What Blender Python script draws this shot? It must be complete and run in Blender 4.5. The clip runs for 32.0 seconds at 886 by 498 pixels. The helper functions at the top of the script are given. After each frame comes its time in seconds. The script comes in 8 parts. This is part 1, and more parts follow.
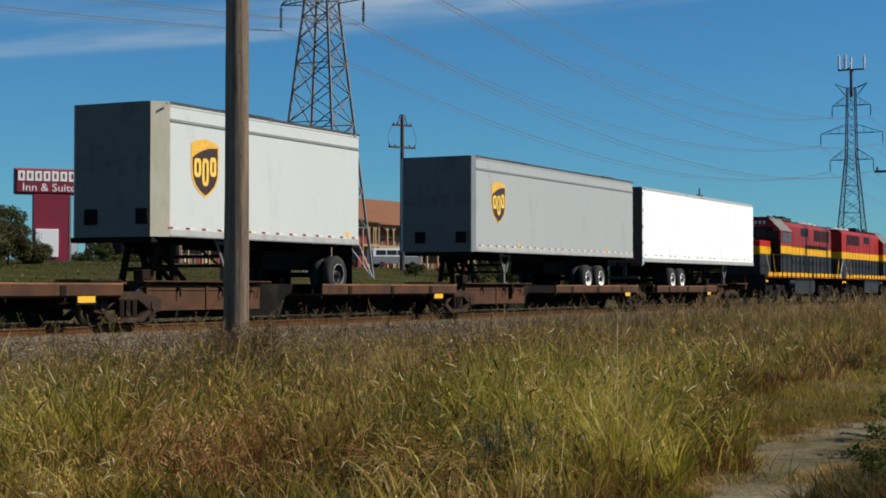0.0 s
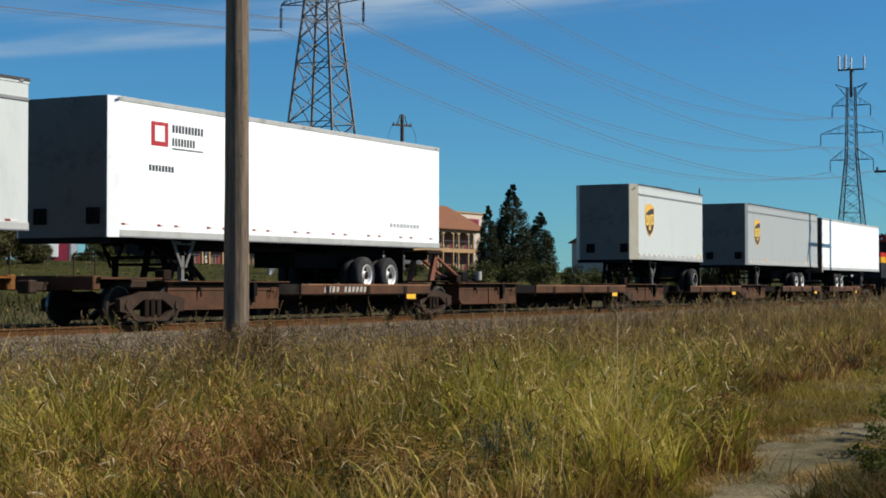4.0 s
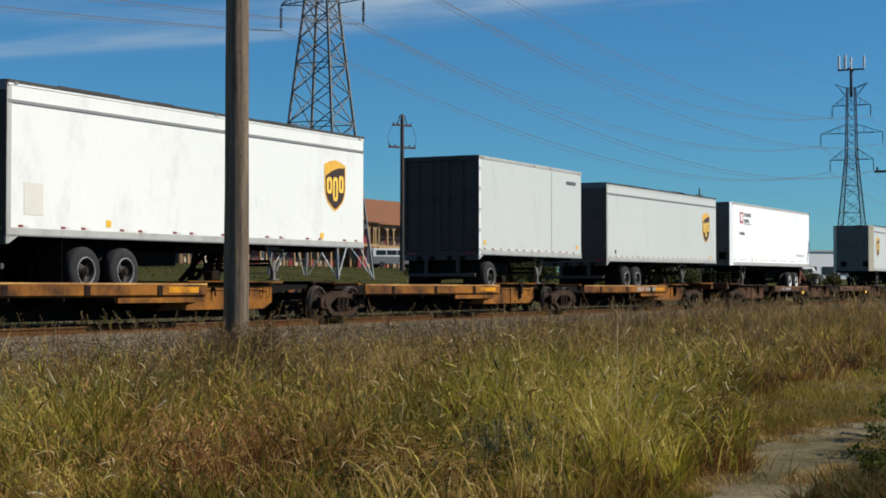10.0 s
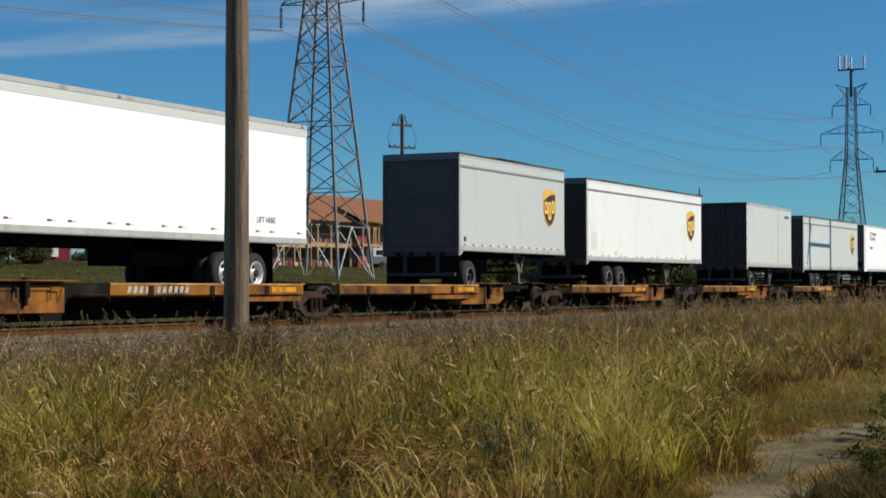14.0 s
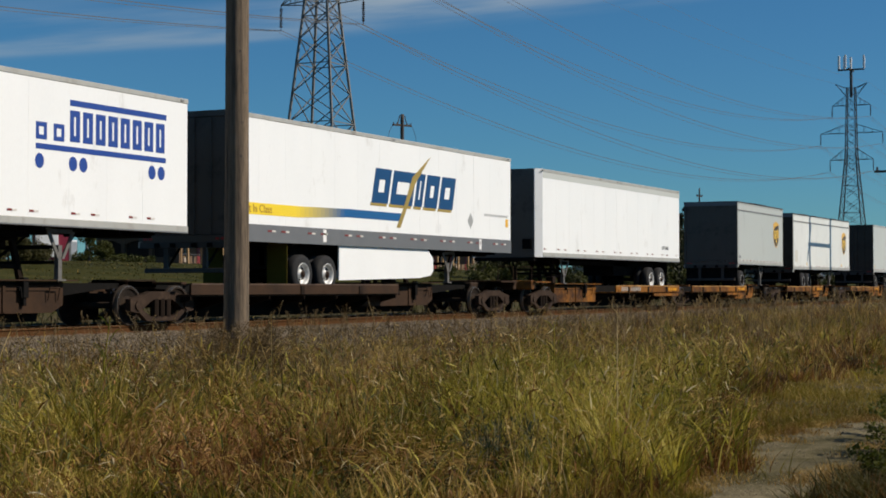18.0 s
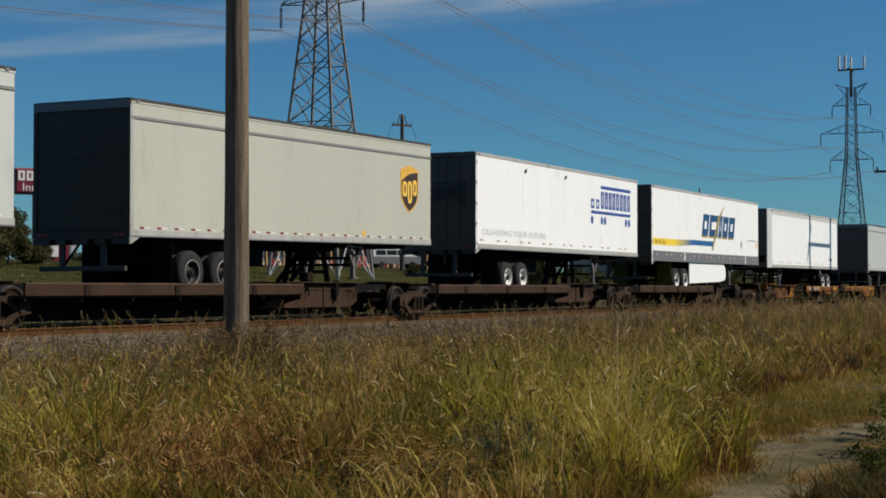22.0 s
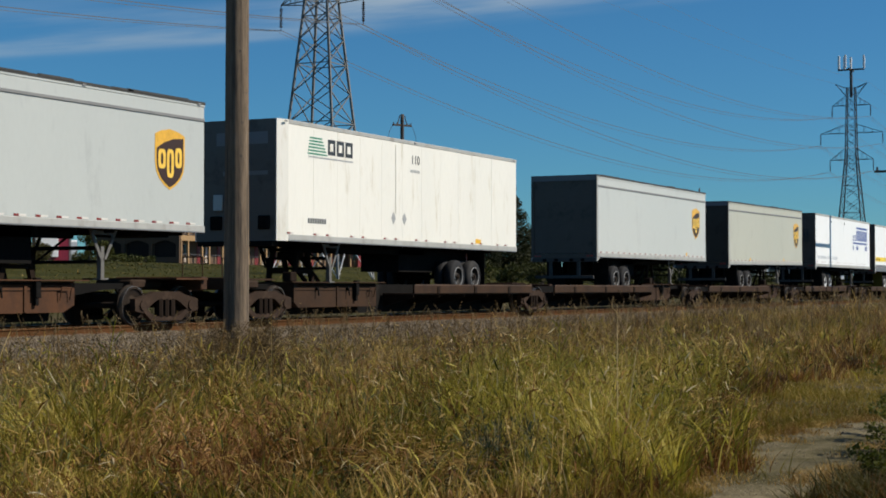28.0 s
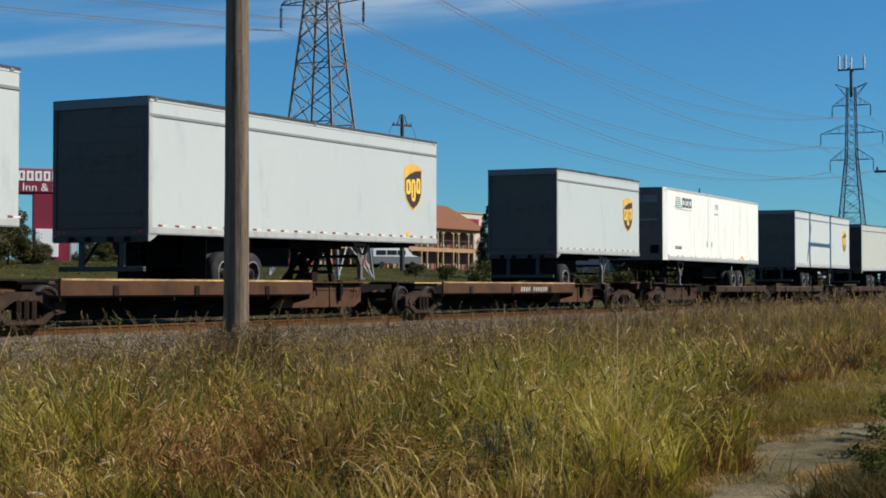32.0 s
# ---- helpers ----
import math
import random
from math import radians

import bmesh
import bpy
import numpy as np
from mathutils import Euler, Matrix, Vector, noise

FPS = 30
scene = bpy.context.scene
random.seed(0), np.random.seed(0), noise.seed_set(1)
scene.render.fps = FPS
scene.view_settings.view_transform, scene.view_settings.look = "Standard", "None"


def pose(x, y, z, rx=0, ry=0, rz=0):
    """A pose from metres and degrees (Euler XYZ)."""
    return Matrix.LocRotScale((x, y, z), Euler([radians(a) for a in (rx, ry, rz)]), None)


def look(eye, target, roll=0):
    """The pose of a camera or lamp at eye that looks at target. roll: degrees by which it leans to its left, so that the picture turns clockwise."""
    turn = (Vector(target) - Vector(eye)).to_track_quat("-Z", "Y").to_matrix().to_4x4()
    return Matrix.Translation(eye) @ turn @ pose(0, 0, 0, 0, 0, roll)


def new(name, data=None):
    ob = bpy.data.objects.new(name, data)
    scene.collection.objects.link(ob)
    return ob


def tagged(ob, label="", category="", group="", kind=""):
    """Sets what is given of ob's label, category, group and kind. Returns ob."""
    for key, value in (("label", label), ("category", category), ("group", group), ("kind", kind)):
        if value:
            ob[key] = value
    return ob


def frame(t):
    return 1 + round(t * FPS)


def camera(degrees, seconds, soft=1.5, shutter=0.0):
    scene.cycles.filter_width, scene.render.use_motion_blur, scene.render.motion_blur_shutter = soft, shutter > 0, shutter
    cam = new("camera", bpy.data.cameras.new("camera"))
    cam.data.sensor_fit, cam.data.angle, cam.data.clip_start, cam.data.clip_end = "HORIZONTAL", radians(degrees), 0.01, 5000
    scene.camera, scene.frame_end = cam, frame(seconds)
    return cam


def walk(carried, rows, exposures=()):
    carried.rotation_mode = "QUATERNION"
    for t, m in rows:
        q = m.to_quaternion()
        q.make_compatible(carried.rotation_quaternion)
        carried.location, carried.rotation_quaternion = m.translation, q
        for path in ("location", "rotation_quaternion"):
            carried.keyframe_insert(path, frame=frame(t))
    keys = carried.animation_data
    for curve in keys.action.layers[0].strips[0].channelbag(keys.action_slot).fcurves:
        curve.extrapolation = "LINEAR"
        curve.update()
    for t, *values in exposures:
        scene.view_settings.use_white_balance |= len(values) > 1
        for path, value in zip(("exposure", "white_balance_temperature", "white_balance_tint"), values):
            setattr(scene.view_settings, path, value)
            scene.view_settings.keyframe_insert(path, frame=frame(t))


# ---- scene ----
# World: x along the track, the way the train runs; y away from the camera; z = 0 at the railhead.
YAW, PITCH, EYE = radians(63.72), radians(1.408), Vector((0, 0, 0.79))
cam = camera(31.01, 32.0, soft=1.8)
AIM = EYE + 100 * Vector((math.sin(YAW) * math.cos(PITCH), math.cos(YAW) * math.cos(PITCH), math.sin(PITCH)))
walk(cam, [(0, look(EYE, AIM)), (32, look(EYE, AIM))], exposures=[(0, 0.25, 6450, 10), (1.5, 0.37, 6350, 10), (3.3, 0.45, 6350, 10), (6, -0.06, 6500, 10), (9, 0.28, 6450, 10), (10, 0.28, 6400, 10), (12, 0.2, 6400, 10), (13, 0.2, 6500, 10), (14, 0.26, 6500, 10), (17, 0.02, 6600, 11), (19, -0.06, 6700, 11), (20, -0.04, 6700, 11), (21, -0.1, 6700, 11), (22, -0.07, 6700, 11), (23, 0.08, 6700, 11), (24, 0.26, 6700, 11), (25, 0.3, 6600, 11), (28, 0.12, 6450, 10), (29, 0.06, 6450, 10), (30, 0.10, 6450, 10), (31, 0.28, 6350, 10), (32, 0.37, 6300, 10)])

# ---- light ----
SUN_EL, SUN_AZ = radians(41), radians(156)
world = bpy.data.worlds.new("sky")
scene.world = world
world.use_nodes = True
wn, wl = world.node_tree.nodes, world.node_tree.links
wn.clear()
w_out = wn.new("ShaderNodeOutputWorld")
w_bg = wn.new("ShaderNodeBackground")
w_sky = wn.new("ShaderNodeTexSky")
w_sky.sky_type = "NISHITA"
w_sky.sun_disc = False
w_sky.sun_elevation, w_sky.sun_rotation = SUN_EL, SUN_AZ
w_sky.air_density, w_sky.dust_density, w_sky.ozone_density = 1.0, 0.0, 6.0
w_bg.inputs["Strength"].default_value = 0.054
# clear deep-blue air, with thin streaks of cirrus lying nearly level
w_tint = wn.new("ShaderNodeVectorMath")
w_tint.operation = "MULTIPLY"
w_tint.inputs[1].default_value = (0.50, 1.03, 1.29)
wl.new(w_sky.outputs[0], w_tint.inputs[0])


def wmath(op, a, b=None, clamp=False):
    n = wn.new("ShaderNodeMath")
    n.operation, n.use_clamp = op, clamp
    for i, v in enumerate((a, b)):
        if v is not None:
            if isinstance(v, (int, float)):
                n.inputs[i].default_value = v
            else:
                wl.new(v, n.inputs[i])
    return n.outputs[0]


def wramp(v, lo, hi):
    n = wn.new("ShaderNodeMapRange")
    n.interpolation_type = "SMOOTHSTEP"
    n.inputs[1].default_value, n.inputs[2].default_value = lo, hi
    wl.new(v, n.inputs[0])
    return n.outputs[0]


w_tc = wn.new("ShaderNodeTexCoord")
w_xyz = wn.new("ShaderNodeSeparateXYZ")
wl.new(w_tc.outputs["Generated"], w_xyz.inputs[0])
w_az = wmath("ARCTAN2", w_xyz.outputs[0], w_xyz.outputs[1])
w_el = wmath("ARCSINE", w_xyz.outputs[2])
w_level = wmath("SUBTRACT", w_el, wmath("MULTIPLY", wmath("SUBTRACT", w_az, radians(48)), 0.09))
w_comb = wn.new("ShaderNodeCombineXYZ")
wl.new(wmath("MULTIPLY", w_az, 5.0), w_comb.inputs[0])
wl.new(wmath("MULTIPLY", w_level, 55.0), w_comb.inputs[1])
w_noise = wn.new("ShaderNodeTexNoise")
w_noise.inputs["Scale"].default_value, w_noise.inputs["Detail"].default_value, w_noise.inputs["Roughness"].default_value = 1.0, 6, 0.55
wl.new(w_comb.outputs[0], w_noise.inputs["Vector"])
w_wisp = wramp(w_noise.outputs[0], 0.34, 0.72)
w_band = wmath("MULTIPLY", wramp(w_level, radians(7.7), radians(8.35)), wmath("SUBTRACT", 1.0, wmath("MULTIPLY", wramp(w_level, radians(8.5), radians(10.2)), 0.8)))
w_low = wmath("MULTIPLY", wramp(w_level, radians(7.85), radians(8.1)), wmath("SUBTRACT", 1.0, wramp(w_level, radians(8.25), radians(8.7))))
w_east = wmath("MULTIPLY", wramp(w_az, radians(57), radians(61)), wmath("SUBTRACT", 1.0, wramp(w_az, radians(66), radians(76))))
w_high = wmath("MULTIPLY", wramp(w_level, radians(7.9), radians(8.9)), w_east)
w_sum = wmath("ADD", wmath("MULTIPLY", wmath("MULTIPLY", w_low, 0.34), wmath("SUBTRACT", 1.0, wramp(w_az, radians(56), radians(63)))), wmath("MULTIPLY", w_high, 0.8))
w_soft = wramp(w_noise.outputs[0], 0.2, 0.62)
w_mask = wmath("ADD", wmath("MULTIPLY", wmath("MULTIPLY", w_wisp, w_band), 0.42), wmath("MULTIPLY", w_sum, wmath("MULTIPLY", w_soft, 0.62)), True)
w_mix = wn.new("ShaderNodeMix")
w_mix.data_type = "RGBA"
wl.new(w_mask, w_mix.inputs["Factor"])
wl.new(w_tint.outputs[0], w_mix.inputs["A"])
w_mix.inputs["B"].default_value = (6.0, 7.5, 8.8, 1)
wl.new(w_mix.outputs["Result"], w_bg.inputs[0])
wl.new(w_bg.outputs[0], w_out.inputs[0])
sun_data = bpy.data.lights.new("sun", "SUN")
sun_data.energy, sun_data.angle, sun_data.color = 5.0, radians(0.53), (1.0, 0.92, 0.80)
sun = new("sun", sun_data)
SUN_DIR = Vector((math.sin(SUN_AZ) * math.cos(SUN_EL), math.cos(SUN_AZ) * math.cos(SUN_EL), math.sin(SUN_EL)))
sun.matrix_world = look(SUN_DIR * 60, (0, 0, 0))
# ---- materials ----
def material(name, color, rough=0.6, metal=0.0, vary=0.15, scale=3.0, fine=60.0, bump=0.0, stain=None, amount=0.0, stain_scale=1.2, spec=0.5, stretch=(1, 1, 1), each=0.0, isle=0.0):
    """A surface with grain at two scales, an optional stain colour, and an optional spread per object or per island."""
    m = bpy.data.materials.new(name)
    m.use_nodes = True
    n, l = m.node_tree.nodes, m.node_tree.links
    b = n["Principled BSDF"]
    b.inputs["Metallic"].default_value, b.inputs["Specular IOR Level"].default_value = metal, spec
    tc, mp = n.new("ShaderNodeTexCoord"), n.new("ShaderNodeMapping")
    mp.inputs["Scale"].default_value = stretch
    l.new(tc.outputs["Object"], mp.inputs[0])
    big, small = n.new("ShaderNodeTexNoise"), n.new("ShaderNodeTexNoise")
    for t, s, d in ((big, scale, 5), (small, fine, 3)):
        t.inputs["Scale"].default_value, t.inputs["Detail"].default_value = s, d
        l.new(mp.outputs[0], t.inputs["Vector"])
    add = n.new("ShaderNodeMath"); add.operation = "ADD"
    l.new(big.outputs[0], add.inputs[0]); l.new(small.outputs[0], add.inputs[1])
    rng = n.new("ShaderNodeMapRange")
    rng.inputs[1].default_value, rng.inputs[2].default_value = 0.6, 1.4
    rng.inputs[3].default_value, rng.inputs[4].default_value = 1 - vary, 1 + vary
    l.new(add.outputs[0], rng.inputs[0])
    last = rng.outputs[0]
    if each or isle:
        src = n.new("ShaderNodeNewGeometry").outputs["Random Per Island"] if isle else n.new("ShaderNodeObjectInfo").outputs["Random"]
        r2 = n.new("ShaderNodeMapRange")
        r2.inputs[3].default_value, r2.inputs[4].default_value = 1 - (each or isle), 1 + (each or isle)
        l.new(src, r2.inputs[0])
        mu = n.new("ShaderNodeMath"); mu.operation = "MULTIPLY"
        l.new(last, mu.inputs[0]); l.new(r2.outputs[0], mu.inputs[1]); last = mu.outputs[0]
    sc = n.new("ShaderNodeVectorMath"); sc.operation = "SCALE"
    sc.inputs[0].default_value = color
    l.new(last, sc.inputs["Scale"])
    col = sc.outputs[0]
    if stain:
        st = n.new("ShaderNodeTexNoise")
        st.inputs["Scale"].default_value, st.inputs["Detail"].default_value = stain_scale, 8
        st.inputs["Roughness"].default_value = 0.7
        l.new(mp.outputs[0], st.inputs["Vector"])
        sr = n.new("ShaderNodeMapRange")
        sr.inputs[1].default_value, sr.inputs[2].default_value = 0.62 - 0.3 * amount, 0.78 - 0.2 * amount
        l.new(st.outputs[0], sr.inputs[0])
        mx = n.new("ShaderNodeMix"); mx.data_type = "RGBA"
        l.new(sr.outputs[0], mx.inputs["Factor"]); l.new(col, mx.inputs["A"])
        mx.inputs["B"].default_value = (*stain, 1)
        col = mx.outputs["Result"]
    l.new(col, b.inputs["Base Color"])
    rr = n.new("ShaderNodeMapRange")
    rr.inputs[3].default_value, rr.inputs[4].default_value = max(0.03, rough - 0.12), min(1, rough + 0.12)
    l.new(big.outputs[0], rr.inputs[0]); l.new(rr.outputs[0], b.inputs["Roughness"])
    if bump:
        bp = n.new("ShaderNodeBump")
        bp.inputs["Strength"].default_value, bp.inputs["Distance"].default_value = 0.6, bump
        l.new(add.outputs[0], bp.inputs["Height"]); l.new(bp.outputs[0], b.inputs["Normal"])
    return m


M = {}
M["white"] = material("white_panel", (0.84, 0.85, 0.84), 0.38, vary=0.03, scale=0.8, fine=20, stain=(0.62, 0.61, 0.58), amount=0.08, stretch=(1.5, 1.5, 0.5))
M["gray1"] = material("pale_gray_panel", (0.500, 0.523, 0.494), 0.42, vary=0.035, scale=0.5, fine=9, stain=(0.44, 0.455, 0.435), amount=0.25, stretch=(1.2, 1.2, 0.5))
M["offwhite"] = material("worn_white_panel", (0.71, 0.72, 0.685), 0.4, vary=0.035, scale=0.5, fine=9, stain=(0.58, 0.585, 0.56), amount=0.3, stain_scale=0.7, stretch=(1.2, 1.2, 0.6))
M["gray"] = material("weathered_gray_panel", (0.450, 0.475, 0.450), 0.42, vary=0.035, scale=0.5, fine=9, stain=(0.37, 0.385, 0.37), amount=0.2, stretch=(1.2, 1.2, 0.5))
M["gray3"] = material("dull_gray_panel", (0.345, 0.36, 0.345), 0.45, vary=0.035, scale=0.5, fine=9, stain=(0.27, 0.28, 0.27), amount=0.2, stretch=(1.2, 1.2, 0.5))
M["gray2"] = material("warm_gray_panel", (0.445, 0.45, 0.378), 0.45, vary=0.05, scale=0.5, fine=9, stain=(0.375, 0.37, 0.30), amount=0.2, stain_scale=0.8, stretch=(1.2, 1.2, 0.4))
M["cream"] = material("cream_panel", (0.76, 0.745, 0.67), 0.42, vary=0.04, scale=0.5, fine=9, stain=(0.55, 0.50, 0.38), amount=0.2, stretch=(2, 2, 0.4))
M["alu"] = material("dull_aluminium", (0.46, 0.455, 0.44), 0.5, 0.5, vary=0.08, scale=4)
M["railgray"] = material("pale_grey_rail", (0.40, 0.40, 0.37), 0.5, 0.1, vary=0.08, scale=2, stain=(0.26, 0.24, 0.2), amount=0.35, stretch=(2, 2, 0.5))
M["darkalu"] = material("grey_rail", (0.16, 0.165, 0.17), 0.5, 0.2, vary=0.1)
# nose and end panels: shade of the sunless faces put into their colour
M["endshade_dark"] = material("end_panel_deep_shade", (0.058, 0.052, 0.042), 0.5, vary=0.15, scale=1.0, stain=(0.028, 0.025, 0.02), amount=0.35, spec=0.2)
M["noseshade"] = material("nose_panel_shade", (0.145, 0.132, 0.112), 0.5, vary=0.12, scale=0.8, stain=(0.065, 0.058, 0.048), amount=0.35, spec=0.2)
M["endshade"] = material("end_panel_shade", (0.105, 0.094, 0.078), 0.5, vary=0.15, scale=1.0, stain=(0.042, 0.038, 0.032), amount=0.3, spec=0.2)
M["black"] = material("black_underframe", (0.009, 0.0085, 0.008), 0.85, vary=0.3, stain=(0.024, 0.021, 0.018), amount=0.25, spec=0.06)
M["tyre"] = material("tyre_rubber", (0.022, 0.022, 0.023), 0.85, vary=0.2, stain=(0.05, 0.046, 0.04), amount=0.3, spec=0.2)
M["rim"] = material("white_wheel_rim", (0.62, 0.62, 0.6), 0.45, 0.1, vary=0.1, stain=(0.25, 0.2, 0.15), amount=0.2, stain_scale=6)
M["rimdark"] = material("grimy_wheel_rim", (0.022, 0.021, 0.020), 0.6, 0.1, vary=0.25, scale=6, stain=(0.05, 0.045, 0.04), amount=0.3, stain_scale=5, spec=0.3)
M["brown"] = material("shield_brown", (0.045, 0.02, 0.01), 0.4, vary=0.05)
M["gold"] = material("shield_gold", (0.72, 0.40, 0.045), 0.35, vary=0.22, scale=1.4, fine=12)
M["palegold"] = material("pale_shield_gold", (0.82, 0.52, 0.07), 0.35, vary=0.18, scale=1.6, fine=12)
M["tapered"] = material("faded_red_tape", (0.20, 0.03, 0.025), 0.4, vary=0.25, scale=3)
M["tapewhite"] = material("faded_white_tape", (0.62, 0.60, 0.55), 0.4, vary=0.1, scale=3)
M["red"] = material("red_reflector", (0.38, 0.025, 0.025), 0.35, vary=0.05)
M["blue"] = material("blue_lettering", (0.02, 0.06, 0.28), 0.4, vary=0.05)
M["teal"] = material("mid_blue_lettering", (0.012, 0.10, 0.27), 0.4, vary=0.05)
M["yellow"] = material("yellow_stripe", (0.85, 0.62, 0.03), 0.4, vary=0.05)
for k in range(12):
    f = (k + 0.5) / 12
    M["fade%d" % k] = material("fading_stripe", (0.85 + (0.012 - 0.85) * f, 0.62 + (0.10 - 0.62) * f, 0.03 + 0.24 * f), 0.4, vary=0.05)
M["bluemark"] = material("deep_blue_lettering", (0.006, 0.055, 0.16), 0.4, vary=0.08)
M["dirtywhite"] = material("faded_white_marking", (0.36, 0.34, 0.30), 0.7, vary=0.2, scale=8, stain=(0.12, 0.08, 0.06), amount=0.45, stain_scale=9)
M["straw"] = material("pale_dead_stem", (0.50, 0.38, 0.19), 0.8, vary=0.15, scale=6, spec=0.1)
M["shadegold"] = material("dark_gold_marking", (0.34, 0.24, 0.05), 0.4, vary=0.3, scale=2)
M["slogan"] = material("brown_slogan_lettering", (0.30, 0.13, 0.03), 0.5, vary=0.1)
M["weedstem"] = material("green_brown_stem", (0.06, 0.055, 0.03), 0.8, vary=0.2, spec=0.1)
M["legsteel"] = material("grey_leg_steel", (0.13, 0.125, 0.115), 0.7, 0.1, vary=0.2, scale=4, stain=(0.05, 0.04, 0.03), amount=0.4, stain_scale=4)
M["rawrust"] = material("red_rusty_hitch_steel", (0.17, 0.052, 0.025), 0.85, vary=0.3, scale=4, stain=(0.06, 0.025, 0.015), amount=0.4)
M["fadedtext"] = material("faded_pale_blue_lettering", (0.50, 0.55, 0.60), 0.45, vary=0.1)
M["bumper"] = material("dull_bumper_steel", (0.052, 0.050, 0.046), 0.6, 0.1, vary=0.25, scale=4, stain=(0.025, 0.022, 0.02), amount=0.4)
M["cornercream"] = material("stained_cream_corner", (0.52, 0.48, 0.37), 0.5, vary=0.08, scale=0.8, stain=(0.42, 0.37, 0.26), amount=0.4, stretch=(1, 1, 0.4))
M["bandpale"] = material("pale_grey_band", (0.50, 0.52, 0.49), 0.5, vary=0.05, scale=1)
M["repair"] = material("pale_repair_patch", (0.60, 0.585, 0.52), 0.5, vary=0.08, scale=2)
M["ink"] = material("dark_lettering", (0.03, 0.035, 0.04), 0.5, vary=0.1)
M["green"] = material("green_lettering", (0.03, 0.22, 0.13), 0.45, vary=0.1)
M["rustA"] = material("rust_brown_steel", (0.078, 0.035, 0.0165), 0.85, 0.0, vary=0.25, scale=2.0, bump=0.004, stain=(0.036, 0.020, 0.013), amount=0.5, spec=0.2)
M["rustB"] = material("faded_orange_steel", (0.25, 0.098, 0.015), 0.8, 0.0, vary=0.25, scale=2.0, bump=0.003, stain=(0.038, 0.018, 0.010), amount=0.72, stain_scale=0.8, spec=0.15)
M["rustC"] = material("dark_brown_steel", (0.043, 0.0225, 0.0115), 0.85, 0.0, vary=0.25, scale=2.0, bump=0.004, stain=(0.025, 0.014, 0.008), amount=0.5, spec=0.2)
M["deckpale"] = material("pale_worn_deck_edge", (0.46, 0.31, 0.12), 0.75, 0.0, vary=0.35, scale=3, stain=(0.17, 0.085, 0.035), amount=0.6, stain_scale=0.9)
# orange cap: wear plus the sunlit look of the top edge, both coloured in
M["deckorange"] = material("worn_sunlit_orange_edge", (0.46, 0.25, 0.07), 0.8, 0.0, vary=0.35, scale=3, stain=(0.16, 0.065, 0.02), amount=0.6, stain_scale=0.9)
M["freshorange"] = material("bright_orange_paint", (0.55, 0.24, 0.012), 0.6, vary=0.2, scale=3, stain=(0.25, 0.10, 0.015), amount=0.5, stain_scale=2.5, spec=0.15)
M["flapyellow"] = material("yellow_mud_flap", (0.11, 0.085, 0.012), 0.8, vary=0.15, spec=0.1)
M["wheelface"] = material("grimy_wheel_face", (0.026, 0.020, 0.016), 0.9, vary=0.3, scale=5, stain=(0.05, 0.034, 0.022), amount=0.3, stain_scale=4, spec=0.08)
M["roofedge"] = material("dark_roof_edge", (0.055, 0.055, 0.052), 0.7, vary=0.2, scale=2, spec=0.2)
M["belt"] = material("dull_grey_moulding", (0.20, 0.20, 0.195), 0.55, vary=0.1, scale=2)
M["deckwear"] = material("worn_deck_edge", (0.22, 0.10, 0.04), 0.8, 0.0, vary=0.35, scale=3, stain=(0.09, 0.045, 0.022), amount=0.6)
M["deckdark"] = material("grimy_deck_edge", (0.085, 0.047, 0.026), 0.8, 0.0, vary=0.35, scale=3, stain=(0.035, 0.02, 0.013), amount=0.6)
M["grime"] = material("oily_underframe_grime", (0.016, 0.010, 0.0065), 0.85, vary=0.3, scale=2, stain=(0.03, 0.02, 0.015), amount=0.3, spec=0.1)
M["truck"] = material("grimy_cast_steel", (0.034, 0.021, 0.014), 0.85, vary=0.3, scale=5, bump=0.004, stain=(0.07, 0.045, 0.03), amount=0.35, stain_scale=3, spec=0.15)
M["wheelsteel"] = material("polished_wheel_tread", (0.22, 0.20, 0.18), 0.4, 0.8, vary=0.2)
M["patch"] = material("yellow_reflective_plate", (0.75, 0.42, 0.02), 0.45, vary=0.1)
M["rail"] = material("rusty_rail", (0.085, 0.038, 0.014), 0.9, 0.0, vary=0.25, scale=6, stain=(0.06, 0.034, 0.014), amount=0.4, spec=0.08)
M["railtop"] = material("polished_railhead", (0.30, 0.22, 0.14), 0.5, 0.6, vary=0.15)
M["tie"] = material("weathered_tie", (0.09, 0.07, 0.055), 0.9, vary=0.3, scale=6, stretch=(4, 0.6, 1), each=0.3)
M["ballast"] = material("grey_ballast", (0.085, 0.072, 0.055), 0.95, vary=0.5, scale=6, fine=28, bump=0.03, stain=(0.042, 0.030, 0.02), amount=0.55, spec=0.06)
M["stone"] = material("ballast_stone", (0.130, 0.104, 0.074), 0.95, vary=0.2, scale=12, isle=0.55, spec=0.08)
M["pebble"] = material("path_pebble", (0.26, 0.22, 0.15), 0.9, vary=0.2, scale=12, isle=0.5, spec=0.1)
M["soil"] = material("dry_soil", (0.07, 0.055, 0.032), 0.95, vary=0.35, scale=0.8, fine=9, bump=0.04, stain=(0.055, 0.06, 0.02), amount=0.5, stain_scale=0.35, spec=0.06)
M["gravel"] = material("pale_gravel", (0.175, 0.145, 0.085), 0.95, vary=0.45, scale=1.6, fine=30, bump=0.03, stain=(0.065, 0.056, 0.024), amount=0.8, stain_scale=1.0, spec=0.06)
